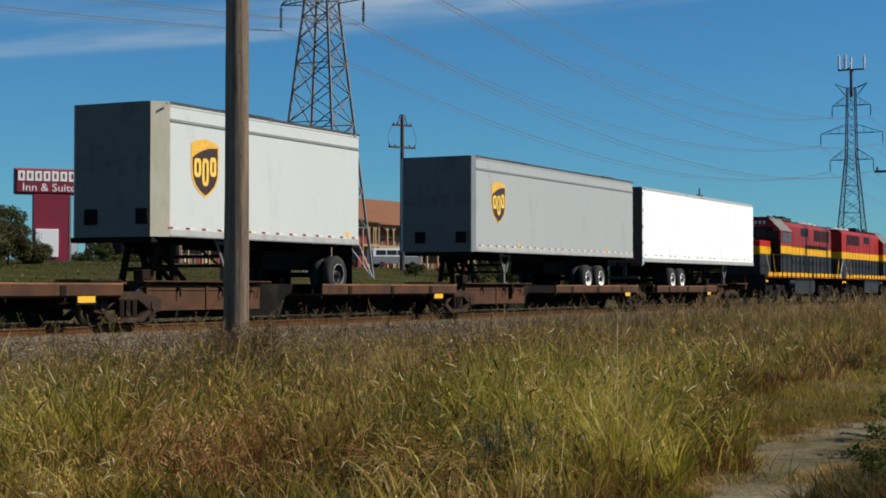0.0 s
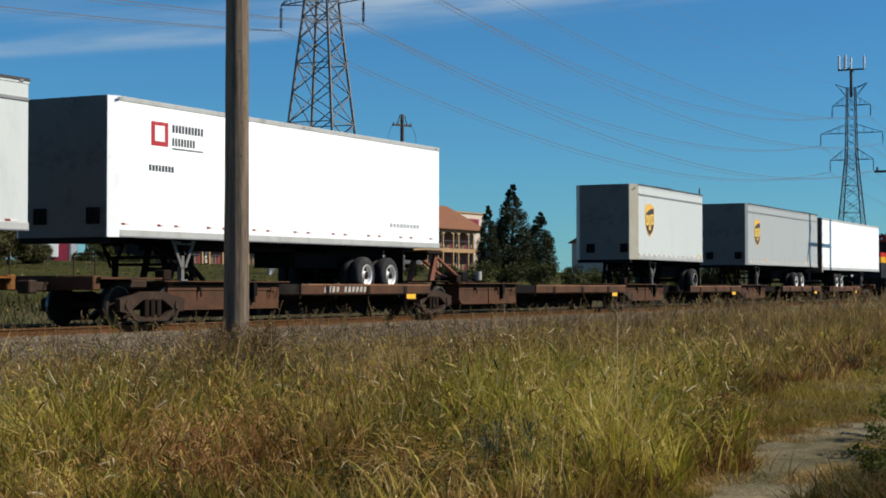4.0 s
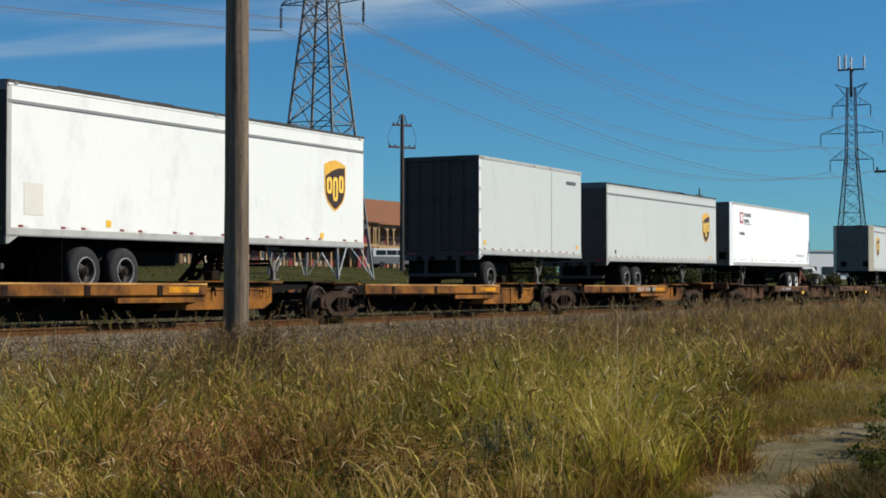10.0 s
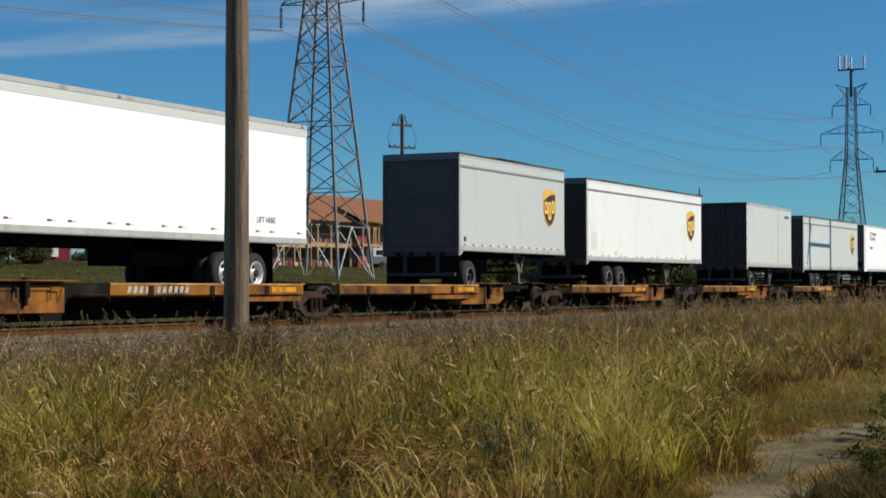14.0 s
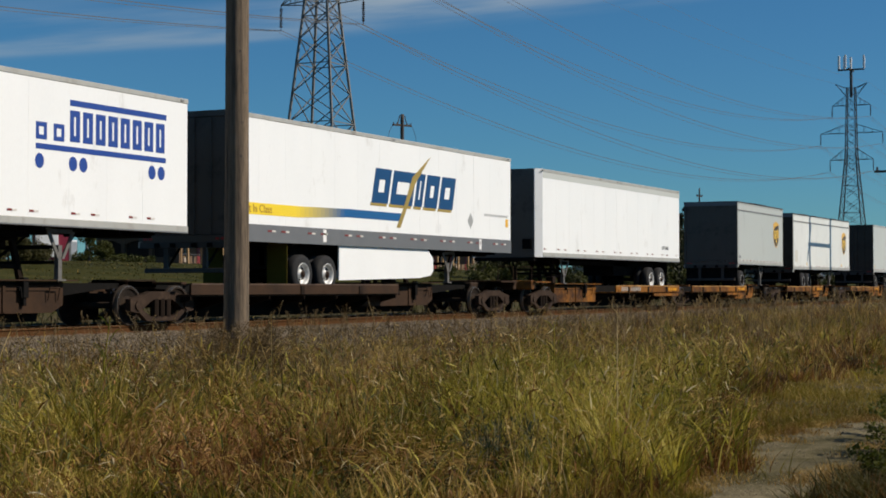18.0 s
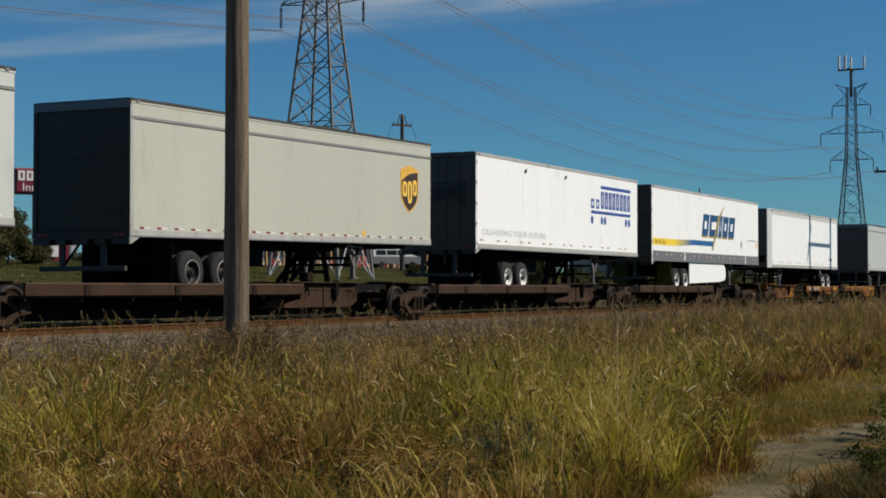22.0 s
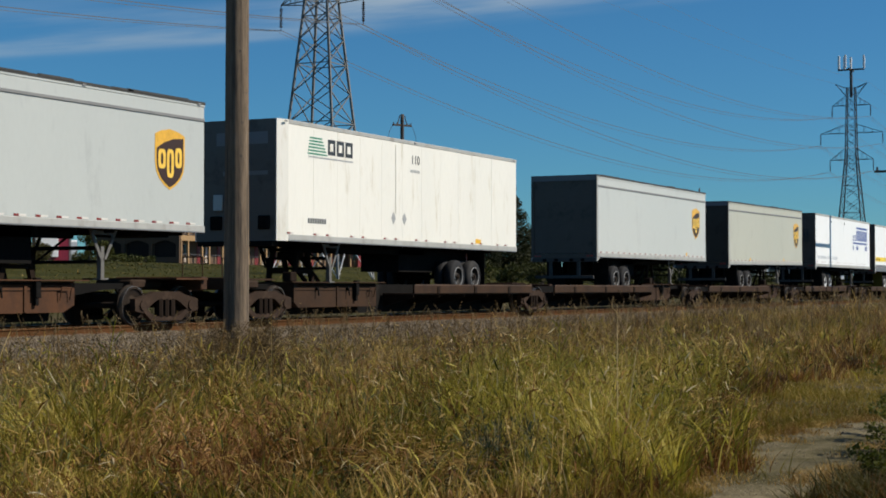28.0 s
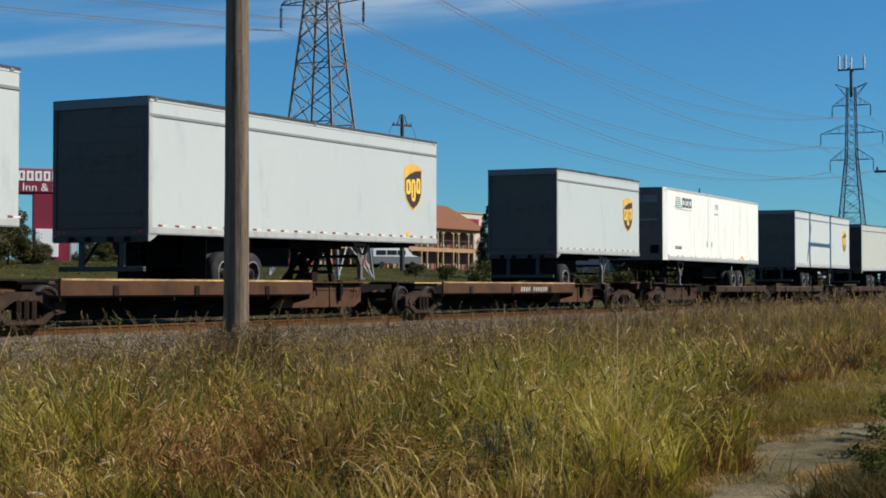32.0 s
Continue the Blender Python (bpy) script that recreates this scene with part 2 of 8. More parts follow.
M["pole"] = material("weathered_pole_wood", (0.185, 0.14, 0.097), 0.9, vary=0.5, scale=9, fine=60, bump=0.02, stretch=(3, 3, 0.12), stain=(0.06, 0.048, 0.04), amount=0.5, stain_scale=5, spec=0.15)
M["darkpole"] = material("creosoted_pole_wood", (0.055, 0.045, 0.038), 0.85, vary=0.3, scale=5, stretch=(3, 3, 0.2))
M["recess"] = material("recess_shade", (0.03, 0.023, 0.018), 0.9, vary=0.2, spec=0.1)
M["galvdark"] = material("weathered_steel", (0.05, 0.05, 0.05), 0.65, 0.1, vary=0.15, scale=3)
M["galvbright"] = material("sunlit_new_galvanised_steel", (0.60, 0.60, 0.58), 0.5, 0.1, vary=0.1, scale=3)
M["galv"] = material("galvanised_steel", (0.17, 0.168, 0.16), 0.6, 0.1, vary=0.15, scale=3)
M["wire"] = material("conductor_wire", (0.085, 0.085, 0.085), 0.6, 0.1, vary=0.05)
M["insul"] = material("brown_insulator", (0.10, 0.06, 0.05), 0.3, vary=0.1)
M["roof"] = material("terracotta_shingle", (0.175, 0.066, 0.022), 0.85, vary=0.2, scale=1.5, fine=12, stain=(0.11, 0.052, 0.032), amount=0.35)
M["archcream"] = material("cream_arch_trim", (0.46, 0.35, 0.21), 0.85, vary=0.1, scale=1)
M["stucco"] = material("ochre_stucco", (0.31, 0.195, 0.088), 0.85, vary=0.12, scale=0.8, stain=(0.22, 0.135, 0.06), amount=0.3)
# stucco copy for the sunless gable, its shade held in the colour
M["stucco_shade"] = material("shade_dark_stucco", (0.105, 0.062, 0.032), 0.9, vary=0.15, scale=0.8)
M["door"] = material("dark_red_door", (0.20, 0.024, 0.024), 0.5, vary=0.1)
M["glass"] = material("dark_window_glass", (0.02, 0.022, 0.024), 0.12, vary=0.05, spec=0.35)
# room walls behind the galleries, darkened in colour for the shade there
M["inner"] = material("shaded_room_wall", (0.15, 0.095, 0.055), 0.9, vary=0.1)
M["iron"] = material("dark_iron_railing", (0.06, 0.05, 0.045), 0.6, vary=0.1)
M["signred"] = material("maroon_sign_face", (0.19, 0.012, 0.03), 0.45, vary=0.08)
M["signwhite"] = material("white_sign_letters", (0.8, 0.78, 0.76), 0.5, vary=0.03)
M["fadedsign"] = material("faded_red_sign", (0.42, 0.17, 0.13), 0.6, vary=0.15, scale=2)
M["signyellow"] = material("yellow_sign_face", (0.8, 0.50, 0.02), 0.5, vary=0.05)
M["paintwhite"] = material("white_vehicle_paint", (0.75, 0.75, 0.74), 0.3, vary=0.03)
M["tan"] = material("pale_tan_wall", (0.5, 0.42, 0.33), 0.9, vary=0.1)
M["asphalt"] = material("asphalt", (0.055, 0.055, 0.056), 0.9, vary=0.2, scale=1)
M["lredfaded"] = material("faded_locomotive_red", (0.24, 0.028, 0.028), 0.55, vary=0.2, scale=0.8, stain=(0.11, 0.016, 0.018), amount=0.4, stain_scale=0.6, spec=0.15)
M["lnose"] = material("fresh_locomotive_red", (0.40, 0.014, 0.012), 0.5, vary=0.1, spec=0.15)
M["lhood"] = material("dusty_locomotive_black", (0.022, 0.021, 0.024), 0.5, vary=0.25, stain=(0.045, 0.04, 0.038), amount=0.3, spec=0.2)
M["lroof"] = material("sooty_brown_roof", (0.055, 0.035, 0.03), 0.8, vary=0.25, stain=(0.02, 0.016, 0.015), amount=0.4, spec=0.1)
M["lgrille"] = material("maroon_grille", (0.035, 0.009, 0.010), 0.6, vary=0.2, spec=0.15)
M["lfan"] = material("pale_grey_locomotive_paint", (0.50, 0.50, 0.48), 0.5, vary=0.15, stain=(0.2, 0.18, 0.16), amount=0.3, spec=0.2)
M["lslope"] = material("dull_grey_cab_slope", (0.16, 0.15, 0.14), 0.6, vary=0.15, stain=(0.07, 0.06, 0.055), amount=0.4, spec=0.15)
M["lred"] = material("locomotive_red", (0.32, 0.018, 0.014), 0.5, vary=0.15, stain=(0.13, 0.014, 0.01), amount=0.35, spec=0.15)
M["lblack"] = material("locomotive_black", (0.010, 0.010, 0.011), 0.5, vary=0.2, stain=(0.022, 0.02, 0.018), amount=0.25, spec=0.1)
M["lyellow"] = material("locomotive_yellow", (0.66, 0.34, 0.008), 0.5, vary=0.12, stain=(0.35, 0.17, 0.01), amount=0.25, spec=0.1)
# ---- mesh helpers ----
def box(bm, x0, x1, y0, y1, z0, z1, bev=0.0):
    x0, x1, y0, y1, z0, z1 = min(x0, x1), max(x0, x1), min(y0, y1), max(y0, y1), min(z0, z1), max(z0, z1)
    r = bmesh.ops.create_cube(bm, size=1, matrix=Matrix.Translation(((x0 + x1) / 2, (y0 + y1) / 2, (z0 + z1) / 2)) @ Matrix.Diagonal((x1 - x0, y1 - y0, z1 - z0, 1)))
    if bev:
        es = list({e for v in r["verts"] for e in v.link_edges})
        bmesh.ops.bevel(bm, geom=es, offset=bev, segments=1, affect="EDGES")
    return r["verts"]


def rod(bm, a, b, r0, r1=None, seg=8):
    a, b = Vector(a), Vector(b)
    d = b - a
    bmesh.ops.create_cone(bm, cap_ends=True, segments=seg, radius1=r0, radius2=r0 if r1 is None else r1, depth=d.length,
                          matrix=Matrix.Translation((a + b) / 2) @ d.to_track_quat("Z", "Y").to_matrix().to_4x4())


def beam(bm, a, b, w, h=None):
    """A square bar from a to b."""
    a, b = Vector(a), Vector(b)
    d = b - a
    bmesh.ops.create_cube(bm, size=1, matrix=Matrix.Translation((a + b) / 2) @ d.to_track_quat("Z", "Y").to_matrix().to_4x4() @ Matrix.Diagonal((w, h or w, d.length, 1)))


def prism(bm, pts, y0, y1):
    """Extrudes an outline of (x, z) points from y0 to y1."""
    a = [bm.verts.new((x, y0, z)) for x, z in pts]
    b = [bm.verts.new((x, y1, z)) for x, z in pts]
    bm.faces.new(a)
    bm.faces.new(b[::-1])
    for i in range(len(pts)):
        j = (i + 1) % len(pts)
        bm.faces.new((a[j], a[i], b[i], b[j]))
    bmesh.ops.recalc_face_normals(bm, faces=bm.faces)


def lathe(bm, profile, seg=20, m=None, caps=True):
    """Turns (radius, y) points round the y axis."""
    m = m or Matrix()
    rings = []
    for r, y in profile:
        rings.append([bm.verts.new(m @ Vector((r * math.cos(2 * math.pi * k / seg), y, r * math.sin(2 * math.pi * k / seg)))) for k in range(seg)])
    for p, q in zip(rings, rings[1:]):
        for k in range(seg):
            bm.faces.new((p[k], p[(k + 1) % seg], q[(k + 1) % seg], q[k]))
    if caps:
        bm.faces.new(rings[0][::-1])
        bm.faces.new(rings[-1])
    bmesh.ops.recalc_face_normals(bm, faces=bm.faces)


def shear(bm, slope, x0):
    if slope:
        for v in bm.verts:
            v.co.z += slope * (v.co.x - x0)


def mesh_of(name, bm, mat):
    me = bpy.data.meshes.new(name)
    bm.to_mesh(me)
    bm.free()
    me.materials.append(M[mat])
    return me


def part(name, bm, mat, parent, label=""):
    ob = new(name, mesh_of(name, bm, mat))
    ob.parent = parent
    return tagged(ob, label)


def thing(name, m, label, category, group="", kind=""):
    ob = new(name)
    ob.empty_display_size = 0.3
    ob.matrix_basis = m
    return tagged(ob, label, category, group, kind)


def boxes(*items, bev=0.0):
    bm = bmesh.new()
    for it in items:
        box(bm, *it, bev=bev)
    return bm


def rods(*items, seg=8):
    bm = bmesh.new()
    for a, b, r in items:
        rod(bm, a, b, r, seg=seg)
    return bm


def smooth(ob):
    ob.data.polygons.foreach_set("use_smooth", [True] * len(ob.data.polygons))
    return ob


def block_text(body, size, m, mat, name, parent, label="", thick=0.004, squeeze=1.0):
    """Raised lettering in the built-in font, as a mesh; m takes its x, y plane to the face."""
    cu = bpy.data.curves.new(name, "FONT")
    cu.body, cu.size, cu.extrude, cu.align_x, cu.align_y, cu.resolution_u = body, size, thick, "CENTER", "CENTER", 3
    tmp = new(name, cu)
    me = bpy.data.meshes.new_from_object(tmp.evaluated_get(bpy.context.evaluated_depsgraph_get()))
    bpy.data.objects.remove(tmp)
    bpy.data.curves.remove(cu)
    me.transform(m @ Matrix.Diagonal((squeeze, 1, 1, 1)))
    me.materials.append(M[mat])
    ob = new(name, me)
    ob.parent = parent
    return tagged(ob, label)
# ---- ground and track ----
TRACK_Y = 22.02
TRACK_X0, TRACK_X1 = -330, 900


def ground_z(x, y):
    """The lie of the land: low field on the near side, bed under the track, a bank that rises to the lots beyond."""
    near = -0.80 + 0.36 * max(0.0, min(1.0, (x - 32) / 40))
    bed = -0.62
    if y < 15:
        z = near
    elif y < 18.2:
        z = near + (bed - near) * (y - 15) / 3.2
    elif y < 25.5:
        z = bed
    else:
        pts = ((25.5, -0.62), (32, 0.35), (42, 0.95), (51, 1.45), (62, 2.2), (78, 2.85), (92, 3.1), (110, 3.6), (160, 4.0), (4000, 4.0))
        for (ya, za), (yb, zb) in zip(pts, pts[1:]):
            if y <= yb:
                z = za + (zb - za) * (y - ya) / (yb - ya)
                break
    return z


def grid_axis(*spans):
    out = []
    for a, b, step in spans:
        n = max(1, round((b - a) / step))
        out += [a + (b - a) * i / n for i in range(n)]
    return out + [spans[-1][1]]


def heightfield(name, xs, ys, zf, mat):
    verts = [(x, y, zf(x, y)) for y in ys for x in xs]
    nx = len(xs)
    faces = [(j * nx + i, j * nx + i + 1, (j + 1) * nx + i + 1, (j + 1) * nx + i) for j in range(len(ys) - 1) for i in range(nx - 1)]
    me = bpy.data.meshes.new(name)
    me.from_pydata(verts, [], faces)
    me.materials.append(M[mat])
    return smooth(new(name, me))


def rough_ground(x, y):
    a = 0.05 * noise.noise((x * 0.35, y * 0.35, 0)) + 0.02 * noise.noise((x * 1.7, y * 1.7, 3))
    fade = 1.0 if abs(x) < 250 and abs(y) < 160 else 0.0
    return ground_z(x, y) + a * fade


ground = heightfield("ground", grid_axis((-3500, -300, 400), (-300, 0, 20), (0, 120, 0.8), (120, 300, 8), (300, 3500, 200)),
                     grid_axis((-3000, -100, 300), (-100, 0, 12), (0, 30, 0.8), (30, 130, 3), (130, 3500, 170)), rough_ground, "soil")
gn, gl = M["soil"].node_tree.nodes, M["soil"].node_tree.links
g_pos, g_xyz, g_rng, g_mix, g_noise = gn.new("ShaderNodeNewGeometry"), gn.new("ShaderNodeSeparateXYZ"), gn.new("ShaderNodeMapRange"), gn.new("ShaderNodeMix"), gn.new("ShaderNodeTexNoise")
g_mix.data_type = "RGBA"
g_add = gn.new("ShaderNodeMath")
g_add.operation = "MULTIPLY_ADD"
g_noise.inputs["Scale"].default_value, g_noise.inputs["Detail"].default_value = 0.25, 6
g_add.inputs[1].default_value = 9.0
gl.new(g_pos.outputs["Position"], g_xyz.inputs[0])
gl.new(g_pos.outputs["Position"], g_noise.inputs["Vector"])
gl.new(g_noise.outputs[0], g_add.inputs[0])
gl.new(g_xyz.outputs[1], g_add.inputs[2])
g_rng.inputs[1].default_value, g_rng.inputs[2].default_value = 33.0, 38.0
gl.new(g_add.outputs[0], g_rng.inputs[0])
base_in = gn["Principled BSDF"].inputs["Base Color"]
base_from = base_in.links[0].from_socket
turf = gn.new("ShaderNodeValToRGB")
turf.color_ramp.elements[0].position, turf.color_ramp.elements[1].position = 0.35, 0.68
turf.color_ramp.elements[0].color, turf.color_ramp.elements[1].color = (0.026, 0.028, 0.005, 1), (0.056, 0.051, 0.012, 1)
gl.new(g_noise.outputs[0], turf.inputs[0])
gl.new(g_rng.outputs[0], g_mix.inputs["Factor"])
gl.new(base_from, g_mix.inputs["A"])
gl.new(turf.outputs[0], g_mix.inputs["B"])
gl.new(g_mix.outputs["Result"], base_in)
tagged(ground, "dry grassy ground with brown soil", "ground", kind="structure")

# Ballast bed with sloping shoulders, its stones on the near shoulder.
bm = bmesh.new()
prof = [(18.3, -0.66), (19.9, -0.22), (20.4, -0.18), (23.6, -0.18), (24.2, -0.22), (25.8, -0.64)]
cols = []
for x in grid_axis((TRACK_X0, 0, 30), (0, 130, 1.0), (130, TRACK_X1, 40)):
    cols.append([bm.verts.new((x, y + 0.10 * noise.noise((x * 0.9, y, 0)), z + 0.03 * noise.noise((x * 1.3, y, 5)))) for y, z in prof])
for a, b in zip(cols, cols[1:]):
    for i in range(len(prof) - 1):
        bm.faces.new((a[i], b[i], b[i + 1], a[i + 1]))
ballast = new("ballast_bed", mesh_of("ballast_bed", bm, "ballast"))
tagged(ballast, "grey crushed stone ballast bed under the track", "ballast", kind="structure")

# Rails: head, web and foot.
RAIL = [(-0.07, -0.17), (0.07, -0.17), (0.07, -0.155), (0.012, -0.135), (0.012, -0.045), (0.036, -0.035), (0.036, -0.004), (0.028, 0), (-0.028, 0), (-0.036, -0.004), (-0.036, -0.035), (-0.012, -0.045), (-0.012, -0.135), (-0.07, -0.155)]
for side in (-1, 1):
    rail = thing("rail", pose(0, TRACK_Y + side * 0.755, 0), "rusty brown steel rail with a worn bright head", "rail", "rails of the track", "structure")
    bm = bmesh.new()
    ends = [[bm.verts.new((x, y, z)) for y, z in RAIL] for x in (TRACK_X0, TRACK_X1)]
    for i in range(len(RAIL)):
        j = (i + 1) % len(RAIL)
        bm.faces.new((ends[0][i], ends[0][j], ends[1][j], ends[1][i]))
    bmesh.ops.recalc_face_normals(bm, faces=bm.faces)
    part("rail_section", bm, "rail", rail)
    part("running_surface", boxes((TRACK_X0, TRACK_X1, -0.026, 0.026, 0.0, 0.0015)), "railtop", rail, "worn bright top of the rail")
# ---- the train: pieces ----
DECK = 0.65
RUN = 7.513


def travelled(t):
    """How far the train has come at t seconds; it slows a little."""
    return RUN * t - 0.005494 * t * (t - 32)


MOVERS = []      # thing, its place on the train, lateral, height


def on_train(name, s, z, label, category, group=""):
    ob = thing(name, pose(s, TRACK_Y, z), label, category, group)
    MOVERS.append((ob, s, TRACK_Y, z))
    return ob


def shield_outline(w, h):
    pts = [(-0.5, 0.40), (-0.30, 0.46), (0, 0.5), (0.30, 0.46), (0.5, 0.40), (0.5, -0.05), (0.46, -0.2), (0.36, -0.32), (0.2, -0.42), (0, -0.5), (-0.2, -0.42), (-0.36, -0.32), (-0.46, -0.2), (-0.5, -0.05)]
    return [(x * w, z * h) for x, z in pts]


def plate(parent, name, pts, x, z, y, thick, mat, slope, xs, label=""):
    bm = bmesh.new()
    prism(bm, [(x + px, z + pz) for px, pz in pts], y - thick, y)
    shear(bm, slope, xs)
    return part(name, bm, mat, parent, label)


def shield_badge(parent, x, z, y, slope, xs, w=1.08, h=1.33):
    b = plate(parent, "shield_badge", shield_outline(w, h), x, z, y, 0.006, "gold", slope, xs, "gold and brown shield badge")
    y -= 0.006
    inner = [(px, pz) for px, pz in shield_outline(w * 0.90, h * 0.92)]
    body = [(-0.45 * w, 0.17 * h), (-0.2 * w, 0.27 * h), (0.1 * w, 0.34 * h), (0.45 * w, 0.365 * h)] + inner[5:]
    plate(b, "shield_field", body, x, z, y, 0.004, "brown", slope, xs, "dark brown field of the shield")
    y -= 0.004
    # plain rounded rings where the mark's letters stand
    for x0, x1, z0, z1 in ((-0.40, -0.15, -0.16, 0.16), (-0.115, 0.125, -0.30, 0.17), (0.165, 0.40, -0.13, 0.20)):
        bm = round_ring(x + x0 * w, x + x1 * w, z + z0 * h, z + z1 * h, 0.085 * w, y, 0.003)
        shear(bm, slope, xs)
        part("mark_block", bm, "palegold", b)


def round_ring(x0, x1, z0, z1, t, y, th):
    """A flat ring with rounded ends: a plain stand-in for one letter."""
    bm = bmesh.new()
    n = 24
    cx, cz = (x0 + x1) / 2, (z0 + z1) / 2
    loops = []
    for a, b in (((x1 - x0) / 2, (z1 - z0) / 2), ((x1 - x0) / 2 - t, (z1 - z0) / 2 - t)):
        sq = lambda v: math.copysign(abs(v) ** 0.55, v)
        pts = [(cx + a * sq(math.cos(2 * math.pi * k / n)), cz + b * sq(math.sin(2 * math.pi * k / n))) for k in range(n)]
        for yy in (y - th, y):
            loops.append([bm.verts.new((px, yy, pz)) for px, pz in pts])
    of, ob_, inf, inb = loops
    for k in range(n):
        j = (k + 1) % n
        bm.faces.new((of[k], of[j], inf[j], inf[k]))
        bm.faces.new((ob_[j], ob_[k], inb[k], inb[j]))
        bm.faces.new((of[j], of[k], ob_[k], ob_[j]))
        bm.faces.new((inf[k], inf[j], inb[j], inb[k]))
    bmesh.ops.recalc_face_normals(bm, faces=bm.faces)
    return bm


def hollow(x0, x1, z0, z1, t, y, th, lean=0.0):
    """A rectangle with a hole: a plain stand-in for one letter."""
    bm = bmesh.new()
    L = lambda x, z: x + lean * (z - z0) / (z1 - z0)
    o = [(x0, z0), (x1, z0), (x1, z1), (x0, z1)]
    i = [(x0 + t, z0 + t), (x1 - t, z0 + t), (x1 - t, z1 - t), (x0 + t, z1 - t)]
    v = [[bm.verts.new((L(px, pz), yy, pz)) for px, pz in ring] for ring in (o, i) for yy in (y - th, y)]
    for k in range(4):
        j = (k + 1) % 4
        bm.faces.new((v[0][k], v[0][j], v[2][j], v[2][k]))
        bm.faces.new((v[1][j], v[1][k], v[3][k], v[3][j]))
        bm.faces.new((v[0][j], v[0][k], v[1][k], v[1][j]))
        bm.faces.new((v[2][k], v[2][j], v[3][j], v[3][k]))
    bmesh.ops.recalc_face_normals(bm, faces=bm.faces)
    return bm


def road_wheel(parent, x, y, r, rim, dual=-1):
    """A tyre on its rim; y is the outer face, the axle runs inward along +y for the near side."""
    s = -dual
    w = part("wheel", rods(((x, y + s * 0.10, r), (x, y + s * 0.62, r), 0.11)), "black", parent)
    for off in (0.0, 0.33):
        bm = bmesh.new()
        lathe(bm, [(r * 0.56, y + s * (off + 0.0)), (r * 0.80, y + s * (off - 0.012)), (r * 0.95, y + s * (off + 0.02)), (r, y + s * (off + 0.06)), (r, y + s * (off + 0.22)), (r * 0.95, y + s * (off + 0.26)), (r * 0.56, y + s * (off + 0.27))],
              24, Matrix.Translation((x, 0, r)), caps=False)
        smooth(part("tyre", bm, "tyre", w))
    bm = bmesh.new()
    lathe(bm, [(r * 0.57, y + s * -0.006), (r * 0.53, y + s * -0.012), (r * 0.50, y + s * 0.03), (r * 0.46, y + s * 0.13), (r * 0.22, y + s * 0.10), (r * 0.20, y + s * 0.02), (r * 0.18, y + s * 0.02)], 24, Matrix.Translation((x, 0, r)), caps=False)
    smooth(part("rim", bm, rim, w, "pale steel wheel rim" if rim == "rim" else "dull steel wheel rim"))
    bm = bmesh.new()
    lathe(bm, [(r * 0.585, y + s * 0.0), (r * 0.58, y + s * -0.016), (r * 0.54, y + s * -0.016), (r * 0.525, y + s * 0.01)], 24, Matrix.Translation((x, 0, r)), caps=False)
    smooth(part("rim_lip", bm, "alu" if rim == "rim" else "belt", w, "bright rim edge" if rim == "rim" else ""))
    part("hub", rods(((x, y + s * 0.11, r), (x, y + s * 0.0, r), 0.19 * r), ((x, y + s * 0.0, r), (x, y - s * 0.03, r), 0.10 * r), seg=14), "truck" if rim == "rim" else "wheelface", w, "grimy brown hub")
    for k in range(5):
        a = 2 * math.pi * k / 5 + x
        c = Vector((x + 0.33 * r * math.cos(a), y + s * 0.105, r + 0.33 * r * math.sin(a)))
        bm = bmesh.new()
        rod(bm, c + Vector((0, -s * 0.006, 0)), c + Vector((0, s * 0.012, 0)), 0.062 * r / 0.5, seg=8)
        part("hand_hole", bm, "black", w)


def raised_hitch(s):
    """An empty trailer hitch standing up over the joint of two units: rusty legs, a head and a long slanted strut."""
    ob = on_train("trailer_hitch", s, 0, "empty raised trailer hitch of red rusty steel with a slanted strut", "trailer hitch")
    part("base_plate", boxes((-0.75, 2.1, -0.62, 0.62, 0.985, 1.02), bev=0.01), "grime", ob)
    for sg in (-1, 1):
        bm = bmesh.new()
        prism(bm, [(-0.62, 1.02), (-0.34, 1.02), (-0.06, 1.84), (-0.24, 1.84)], sg * 0.40, sg * 0.30)
        part("leg", bm, "rawrust", ob)
        part("strut", rods(((-0.1, sg * 0.28, 1.80), (1.75, sg * 0.28, 1.07), 0.055)), "rawrust", ob)
    part("head", boxes((-0.95, 0.05, -0.5, 0.5, 1.80, 1.94), bev=0.04), "grime", ob, "dark hitch head plate")
    part("jaw", boxes((-0.95, -0.55, -0.3, 0.3, 1.64, 1.80), bev=0.03), "black", ob)
    part("screw", rods(((0.35, 0, 1.14), (1.6, 0, 1.12), 0.07)), "grime", ob)
    part("gear_box", boxes((1.55, 2.0, -0.45, 0.2, 1.02, 1.30), bev=0.03), "black", ob)
    part("air_reservoir", rods(((2.15, -0.72, 1.05), (2.15, -0.72, 1.32), 0.1), seg=12), "railgray", ob, "pale grey valve cylinder")
    return ob


